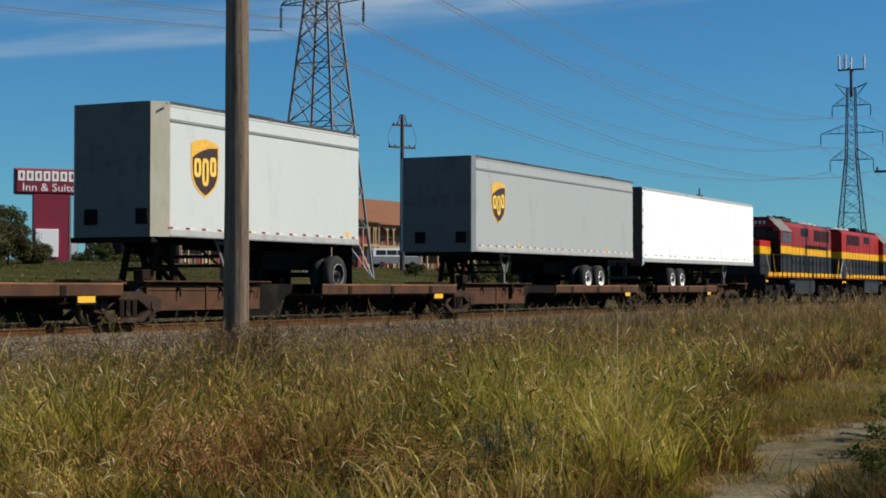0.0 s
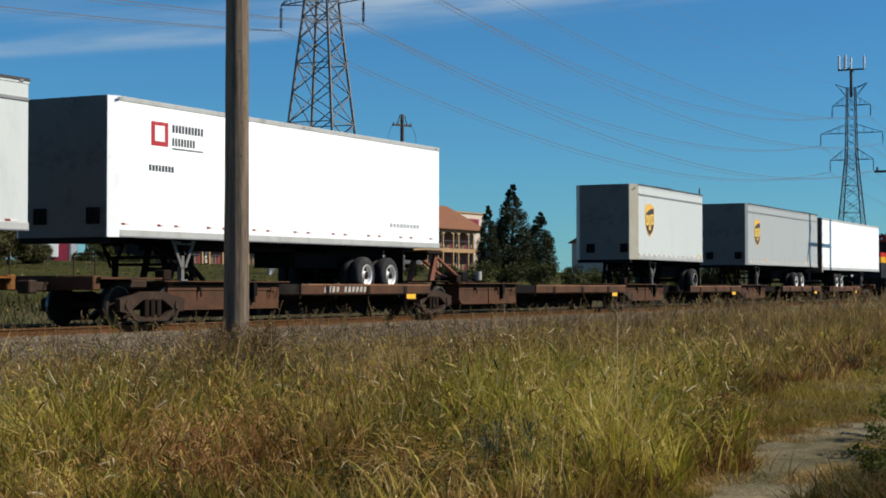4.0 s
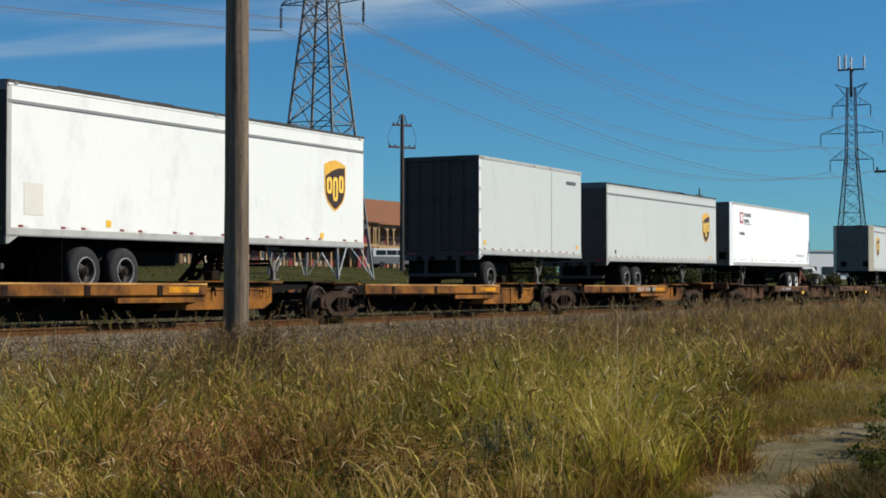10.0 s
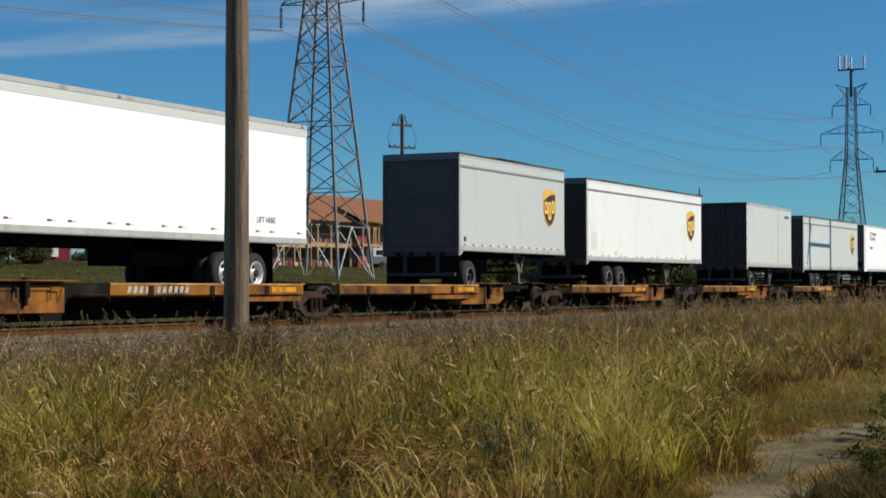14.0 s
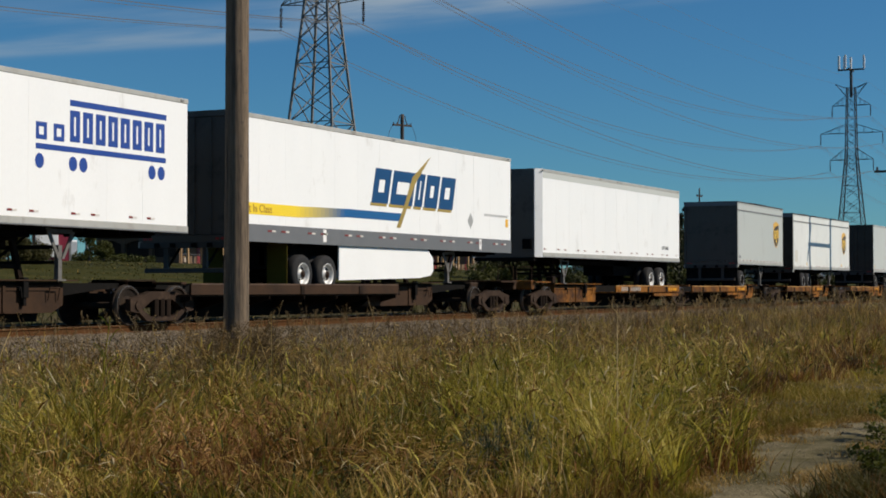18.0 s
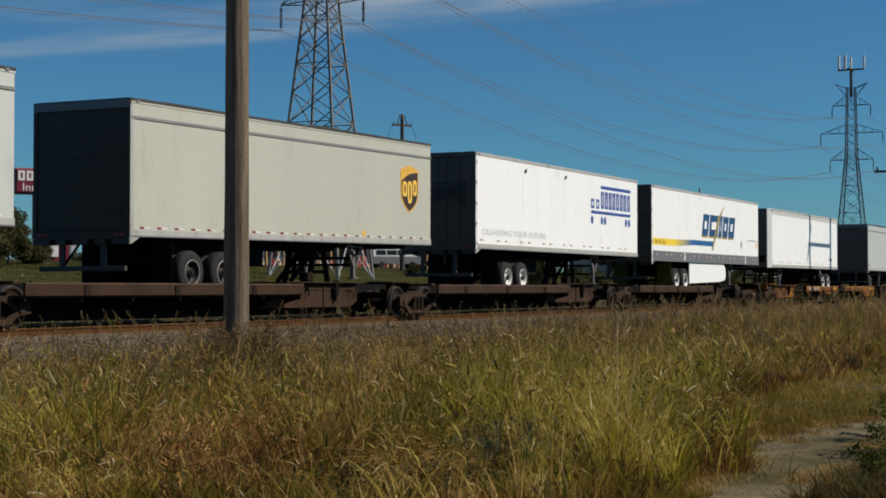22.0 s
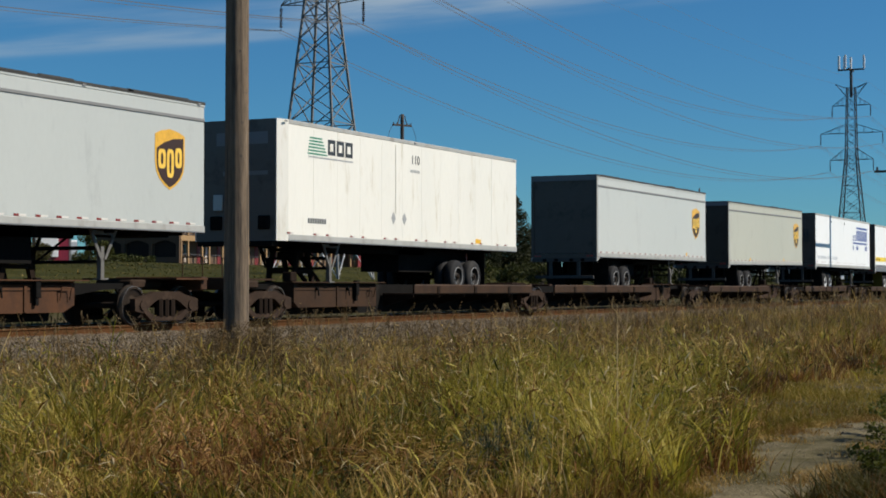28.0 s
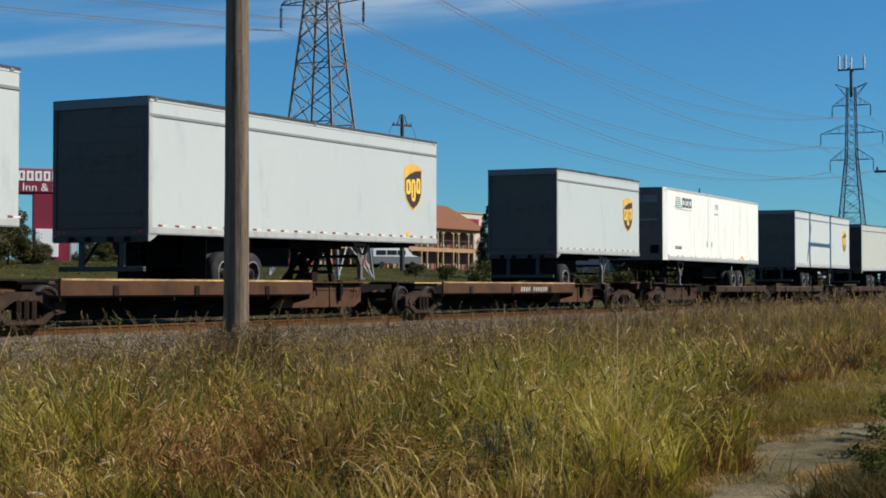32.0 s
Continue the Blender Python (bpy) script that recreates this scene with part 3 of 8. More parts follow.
def semi_trailer(s, length, tl, tr, side, wheels, label, logo=(), rim="rim", nose_left=False, chamfer=(0.28, 0.2), nose_mat=None, corner_mat=None, band=False, lip=True, height=2.95, skirt=False, seam=(), posts=0.0, dark_rail=False, group="road trailers on the train", roof_mat="darkalu", end_mat="endshade", tape=True, wide=2.59):
    """A box trailer with its left end at s on the train. tl, tr: the roof's height at its ends; wheels: axle places from its left end."""
    ob = on_train("semi_trailer", s, DECK, label, "trailer", group)
    hw, xs = wide / 2, 0.0
    slope = (tr - tl) / length
    top, low = tl - DECK, tl - DECK - height
    r = 0.49

    def add(name, bm, mat, lab="", parent=None):
        shear(bm, slope, xs)
        return part(name, bm, mat, parent or ob, lab)

    # side walls, ends, roof, floor
    x0, x1 = (chamfer[0], length) if nose_left else (0.03, length)
    if not nose_left and wheels[0] > length / 2:
        x1 = length
    for sgn in (-1, 1):
        w = add("side_wall", boxes((x0, x1 - 0.03, sgn * hw, sgn * (hw - 0.05), low + 0.16, top - 0.10)), side)
        if sgn < 0:
            y = -hw
            if lip:
                bm = bmesh.new()
                prism(bm, [(x0, top - 0.37), (x1 - 0.03, top - 0.37), (x1 - 0.03, top - 0.43), (x0, top - 0.43)], y - 0.022, y)
                add("belt_moulding", bm, "belt", "thin grey moulding below the roof", w)
            for k, xx in enumerate(seam):
                add("panel_joint", boxes((xx - 0.045, xx + 0.045, y - 0.012, y, low + 0.16, top - 0.1)), side, "", w)
            if posts:
                n = int((x1 - x0) / posts)
                for k in range(1, n):
                    xx = x0 + k * posts
                    add("panel_joint", boxes((xx - 0.014, xx + 0.014, y - (0.0025 if side == "cream" else 0.0015), y, low + 0.17, top - (0.44 if lip else 0.11))), side, "", w)
    rail_mat = side if lip else "railgray"
    for sgn in (-1, 1):
        add("bottom_rail", boxes((x0, x1, sgn * (hw + 0.012), sgn * (hw - 0.06), low, low + (0.42 if skirt else 0.165)), bev=0.01), "darkalu" if skirt else "railgray", "grey lower rail")
        add("top_rail", boxes((x0, x1, sgn * (hw + 0.012), sgn * (hw - 0.07), top - 0.11, top), bev=0.012), rail_mat)
    if band:
        add("upper_band", boxes((x0, x1, -hw - 0.006, -hw + 0.02, top - 0.30, top - 0.108)), "bandpale", "pale grey band under the roof edge")
    for sgn in (-1, 1) if lip else ():
        add("roof_edge", boxes((x0, x1, sgn * (hw + 0.018), sgn * (hw - 0.05), top - 0.055, top + 0.006)), "roofedge", "dark roof edge")
    add("roof", boxes((x0, x1, -hw + 0.06, hw - 0.06, top - 0.04, top + 0.012)), roof_mat)
    add("floor", boxes((x0, x1, -hw + 0.05, hw - 0.05, low + 0.02, low + 0.14)), "black")
    # left end
    if nose_left:
        bm = bmesh.new()
        cx, cy = chamfer
        for sgn in (-1, 1):
            bm2 = bmesh.new()
            q = [(cx + 0.02, sgn * (hw + 0.004)), (cx - 0.01, sgn * (hw + 0.002)), (0.012, sgn * (hw - cy + 0.02)), (0.03, sgn * (hw - cy - 0.02)), (cx + 0.02, sgn * (hw - 0.06))]
            lo = [bm2.verts.new((px, py, low + 0.002)) for px, py in q]
            hi = [bm2.verts.new((px, py, top - 0.002)) for px, py in q]
            bm2.faces.new(lo)
            bm2.faces.new(hi[::-1])
            for i in range(5):
                bm2.faces.new((lo[i], lo[(i + 1) % 5], hi[(i + 1) % 5], hi[i]))
            bmesh.ops.recalc_face_normals(bm2, faces=bm2.faces)
            add("corner_panel", bm2, corner_mat or side, "slanted corner panel of the nose")
        pts = [(cx + 0.02, -hw + 0.06), (0.035, -hw + cy), (0.0, -hw + cy + 0.03), (0.0, hw - cy - 0.03), (0.035, hw - cy), (cx + 0.02, hw - 0.06)]
        va = [bm.verts.new((x, y, low)) for x, y in pts]
        vb = [bm.verts.new((x, y, top)) for x, y in pts]
        for i in range(len(pts) - 1):
            bm.faces.new((va[i + 1], va[i], vb[i], vb[i + 1]))
        bm.faces.new(va)
        bm.faces.new(vb[::-1])
        bmesh.ops.recalc_face_normals(bm, faces=bm.faces)
        # flat face takes the shade-toned colour, corner panels keep the wall's own
        add("nose", bm, nose_mat or "noseshade", "flat nose panel, its shade in the colour")
        for yy in (-0.85, 0.55):
            add("air_line_box", boxes((-0.05, 0.02, yy - 0.17, yy + 0.17, low + 0.28, low + 0.62), bev=0.02), "black", "black connector box")
        add("front_sill", boxes((-0.02, 0.26, -hw + 0.2, hw - 0.2, low - 0.12, low)), "black")
    else:
        # rear doors with frame, lock rods and hinges, all in the shade-darkened end colour
        fr = bmesh.new()
        box(fr, 0.0, 0.10, -hw, -hw + 0.10, low, top)
        box(fr, 0.0, 0.10, hw - 0.10, hw, low, top)
        box(fr, 0.0, 0.10, -hw + 0.10, hw - 0.10, top - 0.13, top)
        box(fr, 0.0, 0.10, -hw + 0.10, hw - 0.10, low - 0.02, low + 0.14)
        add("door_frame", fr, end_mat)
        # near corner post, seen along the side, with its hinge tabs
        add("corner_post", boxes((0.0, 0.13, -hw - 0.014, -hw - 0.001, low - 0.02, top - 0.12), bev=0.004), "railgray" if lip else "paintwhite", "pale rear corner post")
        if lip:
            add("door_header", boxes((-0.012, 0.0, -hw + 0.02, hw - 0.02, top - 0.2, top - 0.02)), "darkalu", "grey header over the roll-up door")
            roll = add("roll_up_door", boxes((0.03, 0.06, -hw + 0.105, hw - 0.105, low + 0.15, top - 0.14)), end_mat, "roll-up door, its shade in the colour")
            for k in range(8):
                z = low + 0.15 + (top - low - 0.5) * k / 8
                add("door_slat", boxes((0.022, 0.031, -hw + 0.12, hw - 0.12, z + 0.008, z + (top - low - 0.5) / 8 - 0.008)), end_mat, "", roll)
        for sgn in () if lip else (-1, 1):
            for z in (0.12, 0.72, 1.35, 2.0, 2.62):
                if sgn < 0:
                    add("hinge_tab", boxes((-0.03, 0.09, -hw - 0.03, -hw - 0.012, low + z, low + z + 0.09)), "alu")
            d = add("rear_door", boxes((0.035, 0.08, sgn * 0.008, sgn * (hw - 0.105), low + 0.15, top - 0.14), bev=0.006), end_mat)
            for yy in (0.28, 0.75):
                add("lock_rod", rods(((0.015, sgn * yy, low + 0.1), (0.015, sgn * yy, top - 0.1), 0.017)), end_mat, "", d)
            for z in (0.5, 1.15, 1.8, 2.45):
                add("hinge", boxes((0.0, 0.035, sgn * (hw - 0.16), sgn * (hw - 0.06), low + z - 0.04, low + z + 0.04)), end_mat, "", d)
        for sgn in (-1, 1):
            bm = bmesh.new()
            prism(bm, [(0.0, low), (0.0, low - 0.14), (0.07, low - 0.14), (0.34, low)], sgn * (hw + 0.01), sgn * (hw - 0.05))
            add("corner_bracket", bm, "railgray")
        guard = add("underride_guard", boxes((0.03, 0.13, -1.15, 1.15, 0.50, 0.61), bev=0.01), "bumper", "grey steel rear bumper bar")
        for yy in (-0.55, 0.55):
            add("guard_post", boxes((0.05, 0.13, yy - 0.06, yy + 0.06, 0.61, low + 0.02)), "bumper", "", guard)
            add("guard_stay", rods(((0.12, yy, 0.6), (0.75, yy, low - 0.02), 0.03)), "black", "", guard)
        add("rear_sill", boxes((0.0, 0.1, -hw + 0.02, hw - 0.02, low - 0.16, low - 0.02), bev=0.008), "bumper", "grey rear sill with lamp holes")
        for yy in (-0.75, -0.3, 0.3, 0.75):
            add("dock_bumper", boxes((-0.05, 0.0, yy - 0.07, yy + 0.07, low - 0.14, low - 0.04), bev=0.01), "black")
        for yy in (-1.1, -0.95, 0.95, 1.1):
            add("tail_lamp", boxes((-0.012, 0.0, yy - 0.05, yy + 0.05, low + 0.03, low + 0.08)), "red")
    add("right_end", boxes((length - 0.03, length - 0.004, -hw + 0.02, hw - 0.02, low + 0.02, top - 0.02)), "endshade")
    # conspicuity tape
    if tape:
        n = int(length / 0.62)
        for k in range(n):
            xx = 0.35 + k * 0.62
            if xx + 0.3 < length:
                zt = low + (0.25 if skirt else 0.26 if side == "white" else 0.175)
                if side in ("white", "cream", "offwhite"):
                    if k % 3 != 1:
                        if not skirt:
                            add("reflector_tape", boxes((xx + 0.13, xx + 0.27, -hw - 0.006, -hw - 0.001, zt, zt + 0.04)), "tapewhite")
                        add("reflector_tape", boxes((xx, xx + (0.2 if skirt else 0.13), -hw - 0.018 if skirt else -hw - 0.006, -hw - 0.012 if skirt else -hw - 0.001, zt, zt + 0.045)), "tapered")
                        if skirt:
                            add("reflector_tape", boxes((xx + 0.2, xx + 0.36, -hw - 0.018, -hw - 0.012, zt, zt + 0.045)), "tapewhite")
                else:
                    add("reflector_tape", boxes((xx, xx + 0.15, -hw - 0.005, -hw - 0.001, zt, zt + 0.045)), "tapered")
                    add("reflector_tape", boxes((xx + 0.15, xx + 0.36, -hw - 0.005, -hw - 0.001, zt, zt + 0.045)), "tapewhite")
    add("rub_strip", boxes((x0, x1, -hw - 0.02, -hw - 0.011, low + 0.004, low + 0.03)), "darkalu", "dark lower edge of the rail")
    if lip:
        # patched roof edge with a few bent lengths
        rg = random.Random(int(s * 10))
        for k in range(rg.randint(2, 4)):
            xx = rg.uniform(x0 + 0.3, x1 - 2.5)
            add("roof_patch", boxes((xx, xx + rg.uniform(0.6, 2.2), -hw - 0.024, -hw + 0.04, top - 0.02, top + rg.uniform(0.012, 0.03))), "roofedge", "bent strip on the roof edge")
    for xx in (0.25, length / 2, length - 0.25):
        add("clearance_lamp", boxes((xx - 0.05, xx + 0.05, -hw - 0.03, -hw - 0.012, top - 0.075, top - 0.03)), "belt")
    # running gear
    for x in wheels:
        for sgn in (-1, 1):
            road_wheel(ob, x, sgn * (hw - 0.03), r, rim, dual=1 if sgn > 0 else -1)
        part("axle", rods(((x, -hw + 0.3, r), (x, hw - 0.3, r), 0.065)), "black", ob)
    wa, wb = min(wheels) - 0.7, max(wheels) + 0.75
    for sgn in (-1, 1):
        sub = bmesh.new()
        box(sub, max(0.15, wa), min(length - 0.15, wb), sgn * 0.42, sgn * 0.55, r + 0.22, low + 0.06)
        for x in wheels:
            box(sub, x - 0.06, x + 0.06, sgn * 0.40, sgn * 0.58, r - 0.08, r + 0.24)
        add("suspension", sub, "black")
    left_wheels = wheels[0] < length / 2
    fa, fb = (max(0.16, wa), min(length - 0.2, wb + 1.9)) if left_wheels else (max(0.2, wa - 1.9), min(length - 0.16, wb))
    # solid black block: slider frame plus the dark shade between the wheels
    add("slider_frame", boxes((fa, fb, -0.62, 0.62, r + 0.12, low + 0.02)), "black")
    fl = wb + 0.02 if not left_wheels else wa - 0.02
    fl = min(length - 0.1, fl) if not left_wheels else max(0.16, fl)
    for sgn in (-1, 1):
        add("mud_flap", boxes((fl, fl + 0.012, sgn * 0.65, sgn * 1.24, 0.22, low + 0.02)), "flapyellow" if skirt else "black")
    # landing gear, folded legs by the hitch end
    back = 3.2 if length < 10 else 3.9
    lx = length - back if left_wheels else 3.0
    for sgn in (-1, 1):
        leg = bmesh.new()
        box(leg, lx - 0.055, lx + 0.055, sgn * 0.97, sgn * 0.86, 0.30, low - 0.35)
        box(leg, lx - 0.13, lx + 0.13, sgn * 1.02, sgn * 0.82, 0.285, 0.32)
        # near leg in its lit grey; far leg blackened to stand for its shade
        g = add("landing_leg", leg, "legsteel" if sgn < 0 else "black", "grey steel landing leg" if sgn < 0 else "")
        vb = bmesh.new()
        yb = sgn * 0.98
        for e in (-1, 1):
            prism(vb, [(lx + e * 0.02, low - 0.62), (lx + e * 0.10, low - 0.62), (lx + e * 0.46, low - 0.01), (lx + e * 0.36, low - 0.01)], yb - 0.015, yb + 0.015)
        box(vb, lx - 0.40, lx + 0.40, yb - 0.016, yb + 0.016, low - 0.11, low - 0.02)
        add("leg_bracket", vb, "legsteel" if sgn < 0 else "black", "grey V-shaped leg bracket" if sgn < 0 else "", g)
        add("leg_brace", rods(((lx, sgn * 0.88, 0.62), (lx + (0.95 if left_wheels else -0.95), sgn * 0.6, low - 0.02), 0.028)), "black", "", g)
    add("leg_cross_shaft", rods(((lx, -0.95, 0.66), (lx, 0.95, 0.66), 0.035)), "black")
    add("leg_cross_bar", boxes((lx - 0.03, lx + 0.03, -0.9, 0.9, low - 0.42, low - 0.34)), "black")
    if not skirt:
        # shallow side member that hangs under the floor between the legs and the wheels
        ma, mb = (max(wheels) + 1.0, lx - 0.5) if left_wheels else (lx + 0.5, min(wheels) - 1.0)
        if mb - ma > 1.0:
            add("floor_beam", boxes((ma, mb, -0.62, -0.5, low - 0.2, low), (ma, mb, 0.5, 0.62, low - 0.2, low)), "black")
    # cross members under the floor
    for k in range(int(length / 1.2)):
        add("cross_member", boxes((0.5 + 1.2 * k, 0.56 + 1.2 * k, -hw + 0.07, hw - 0.07, low - 0.07, low + 0.02)), "black")
    kp = length - 0.95 if left_wheels else 0.95
    add("coupler_plate", boxes((kp - 0.55, kp + 0.55, -0.6, 0.6, low - 0.10, low - 0.02)), "black")
    if skirt:
        bm = bmesh.new()
        a = max(wheels) + 0.62
        prism(bm, [(a, 0.34), (a + 4.6, 0.42), (a + 5.3, 0.5), (a + 5.45, 0.62), (a + 5.45, low - 0.25), (a + 5.1, low), (a, low)], -hw + 0.05, -hw + 0.09)
        add("side_skirt", bm, "white", "white side skirt behind the wheels")
    for fn in logo:
        fn(ob, -hw, low, top, slope, xs, length)
    return ob


# ---- spine cars and their trucks ----
def rail_truck(s, group="trucks of the spine cars"):
    ob = on_train("rail_truck", s, 0, "grimy brown cast steel railcar truck on four wheels", "railcar truck", group)
    for sgn in (-1, 1):
        bm = bmesh.new()
        y = sgn * 0.99
        prism(bm, [(-1.15, 0.56), (-0.62, 0.66), (-0.45, 0.72), (0.45, 0.72), (0.62, 0.66), (1.15, 0.56), (1.15, 0.30), (0.86, 0.26), (0.52, 0.46), (0.35, 0.54), (-0.35, 0.54), (-0.52, 0.46), (-0.86, 0.26), (-1.15, 0.30)], y - 0.07, y + 0.07)
        f = part("side_frame", bm, "truck", ob)
        bm = bmesh.new()
        prism(bm, [(-0.95, 0.36), (-0.78, 0.36), (-0.42, 0.18), (0.42, 0.18), (0.78, 0.36), (0.95, 0.36), (0.55, 0.08), (-0.55, 0.08)], y - 0.06, y + 0.06)
        part("lower_frame", bm, "truck", f)
        for xx in (-0.22, 0.0, 0.22):
            part("spring", rods(((xx, y, 0.18), (xx, y, 0.56), 0.095)), "grime", f)
        for xx in (-0.88, 0.88):
            part("bearing_adapter", rods(((xx, y - sgn * 0.1, 0.42), (xx, y + sgn * 0.10, 0.42), 0.11), seg=12), "truck", f)
    part("bolster", boxes((-0.2, 0.2, -1.0, 1.0, 0.46, 0.68), bev=0.02), "truck", ob)
    part("center_plate", rods(((0, 0, 0.68), (0, 0, 0.78), 0.2), seg=12), "truck", ob)
    for xx in (-0.88, 0.88):
        ws = wheelset(0.42)
        ws.parent = ob
        ws.location = (xx, 0, 0.42)
        SPINNERS.append((ws, xx, 0.42))
    return ob


SPINNERS = []


def wheelset(r):
    bm = bmesh.new()
    rod(bm, (0, -0.95, 0), (0, 0.95, 0), 0.075, seg=10)
    for sgn in (-1, 1):
        s = sgn
        lathe(bm, [(0.10, s * 0.69), (r * 0.55, s * 0.72), (r * 0.84, s * 0.705), (r * 0.86, s * 0.685), (r + 0.03, s * 0.69), (r + 0.03, s * 0.722), (r, s * 0.735), (r - 0.006, s * 0.82), (r * 0.86, s * 0.825), (r * 0.84, s * 0.80), (r * 0.5, s * 0.755), (0.12, s * 0.80)], 24)
    ws = new("wheelset", mesh_of("wheelset", bm, "wheelface"))
    for sgn in (-1, 1):
        bm = bmesh.new()
        lathe(bm, [(r - 0.012, sgn * 0.735), (r + 0.001, sgn * 0.736), (r - 0.004, sgn * 0.822), (r - 0.012, sgn * 0.823)], 24, caps=False)
        part("tread", bm, "wheelsteel", ws, "bright worn wheel tread")
    return ws


def spine_unit(a, b, deck, sill, mat, left_deck, hitch_up=True, end_a=0.0, end_b=0.0, marks=False, group="spine car units", pale=False, shift=0.0):
    """One unit of an articulated spine car between the trucks at a and b. deck, sill: their spans on the train."""
    tone = {"rustA": "rust-brown", "rustB": "faded orange and rust", "rustC": "dark brown"}[mat]
    ob = on_train("spine_car", a, 0, tone + " steel spine car with wheel deck", "railcar", group)
    cap = "deckpale" if pale else "deckorange" if mat == "rustB" else "deckdark" if mat == "rustC" else "deckwear"
    L = b - a
    X = lambda s: s - a
    # near-black colour and deep section imitate the shade under the deck
    bm = bmesh.new()
    da, db = max(1.6, X(min(deck[0], sill[0] if not left_deck else deck[0]))), min(L - 1.6, X(max(deck[1], sill[1] if left_deck else deck[1])))
    prism(bm, [(-end_a, 0.80), (min(1.25, da - 0.3), 0.76), (da, 0.56), (da + 0.15, 0.11), (db - 0.15, 0.11), (db, 0.56), (max(L - 1.25, db + 0.3), 0.76), (L + end_b, 0.80), (L + end_b, 0.9), (-end_a, 0.9)], -0.3, 0.3)
    part("center_sill", bm, "black", ob)
    # wheel deck: two runways with an outer lip
    d0, d1 = X(deck[0]), X(deck[1])
    for sgn in (-1, 1):
        dk = part("wheel_deck", boxes((d0, d1, sgn * 0.36, sgn * 1.33, DECK - 0.05, DECK)), mat, ob)
        bm = bmesh.new()
        box(bm, d0, d1, sgn * 1.33, sgn * 1.385, DECK - 0.005, DECK + (0.325 if pale else 0.235))
        part("deck_edge", bm, mat, dk)
        part("edge_cap", boxes((d0 + 0.02, d1 - 0.02, sgn * 1.325, sgn * 1.392, DECK + (0.295 if pale else 0.215), DECK + (0.335 if pale else 0.25))), cap, dk, "worn pale edge of the deck")
        n = max(2, int((d1 - d0) / 1.6))
        for k in range(n + 1):
            xx = d0 + 0.06 + (d1 - d0 - 0.12) * k / n
            bm = bmesh.new()
            v = [(sgn * 0.36, 0.28), (sgn * 0.36, DECK - 0.05), (sgn * 1.33, DECK - 0.05), (sgn * 1.33, DECK - 0.12)]
            f0 = [bm.verts.new((xx - 0.02, y, z)) for y, z in v]
            f1 = [bm.verts.new((xx + 0.02, y, z)) for y, z in v]
            bm.faces.new(f0)
            bm.faces.new(f1[::-1])
            for i in range(4):
                bm.faces.new((f0[(i + 1) % 4], f0[i], f1[i], f1[(i + 1) % 4]))
            bmesh.ops.recalc_face_normals(bm, faces=bm.faces)
            part("deck_bracket", bm, "grime", dk)
        if sgn < 0:
            xx = d1 - 1.45
            if mat == "rustA" and not pale:
                part("plate_hanger", boxes((xx - 0.03, xx + 0.58, -1.37, -1.335, DECK - 0.19, DECK - 0.006)), "grime", dk)
                part("reflective_plate", boxes((xx, xx + 0.55, -1.378, -1.371, DECK - 0.15, DECK - 0.02)), "patch", dk, "yellow reflective plate")
            elif mat == "rustB":
                part("paint_patch", boxes((xx, xx + 1.1, -1.392, -1.386, DECK + 0.045, DECK + 0.17)), "freshorange", dk, "brighter orange paint on the deck edge")
                part("lower_flange", boxes((d1 - 3.2, d1 - 0.1, -1.375, -1.3, DECK - 0.17, DECK - 0.06)), mat, dk)
            if marks:
                bm = bmesh.new()
                xm = (d0 + d1) / 2 + 0.6 + shift
                for k in range(11):
                    if k != 4:
                        xk = xm + 0.35 + 0.205 * k
                        prism(bm, [(xk, DECK + 0.035), (xk + 0.12, DECK + 0.035), (xk + 0.165, DECK + 0.185), (xk + 0.045, DECK + 0.185)], -1.392, -1.386)
                part("marking_bars", bm, "dirtywhite", dk, "faded white painted markings")
    # deep box sill under the hitch
    s0, s1 = X(sill[0]), X(sill[1])
    bm = bmesh.new()
    pts = [(s0, 0.86), (s0 - (1.3 if left_deck else 0), 0.30), (s1 - (0.35 if left_deck else 0), 0.30), (s1, 0.45), (s1, 0.93), (s0, 0.93)]
    if not left_deck:
        pts = [(s0 + 0.0, 0.45), (s0 + 0.2, 0.30), (s1, 0.30), (s1, 0.93), (s0, 0.93)]
    prism(bm, pts, -0.86, 0.86)
    bs = part("hitch_box", bm, mat, ob)
    for sgn in (-1, 1):
        part("top_walkway", boxes((s0 - 0.3, s1 + 0.3, sgn * 1.0, sgn * 0.7, 0.935, 0.96)), mat, ob)
    part("brake_valve", boxes((s1 - 1.3, s1 - 1.15, -0.98, -0.87, 0.6, 1.0), (s1 - 1.27, s1 - 1.18, -0.95, -0.87, 0.45, 0.6), bev=0.01), "black", bs)
    part("air_pipe", rods(((s0 + 0.2, -0.9, 0.88), (s1 - 0.2, -0.9, 0.88), 0.02)), "black", bs)
    # hitch stand
    hx = s1 - 1.2 if left_deck else s0 + 1.2
    zt = 1.74 if hitch_up else 1.12
    hitch = part("hitch_stand", boxes((hx - 0.14, hx + 0.14, -0.32, 0.32, zt - 0.16, zt - 0.01), bev=0.02), "grime", ob)
    for sg in (-1, 1):
        for e in (-1, 1):
            bm = bmesh.new()
            prism(bm, [(hx + e * 0.42, 0.93), (hx + e * 0.56, 0.93), (hx + e * 0.30, zt), (hx + e * 0.18, zt)], sg * 0.42, sg * 0.32)
            part("hitch_leg", bm, "grime", hitch)
        part("hitch_bar", boxes((hx - 0.36, hx + 0.36, sg * 0.32, sg * 0.42, 0.93 + 0.3 * (zt - 0.93), 0.93 + 0.42 * (zt - 0.93))), "grime", hitch)
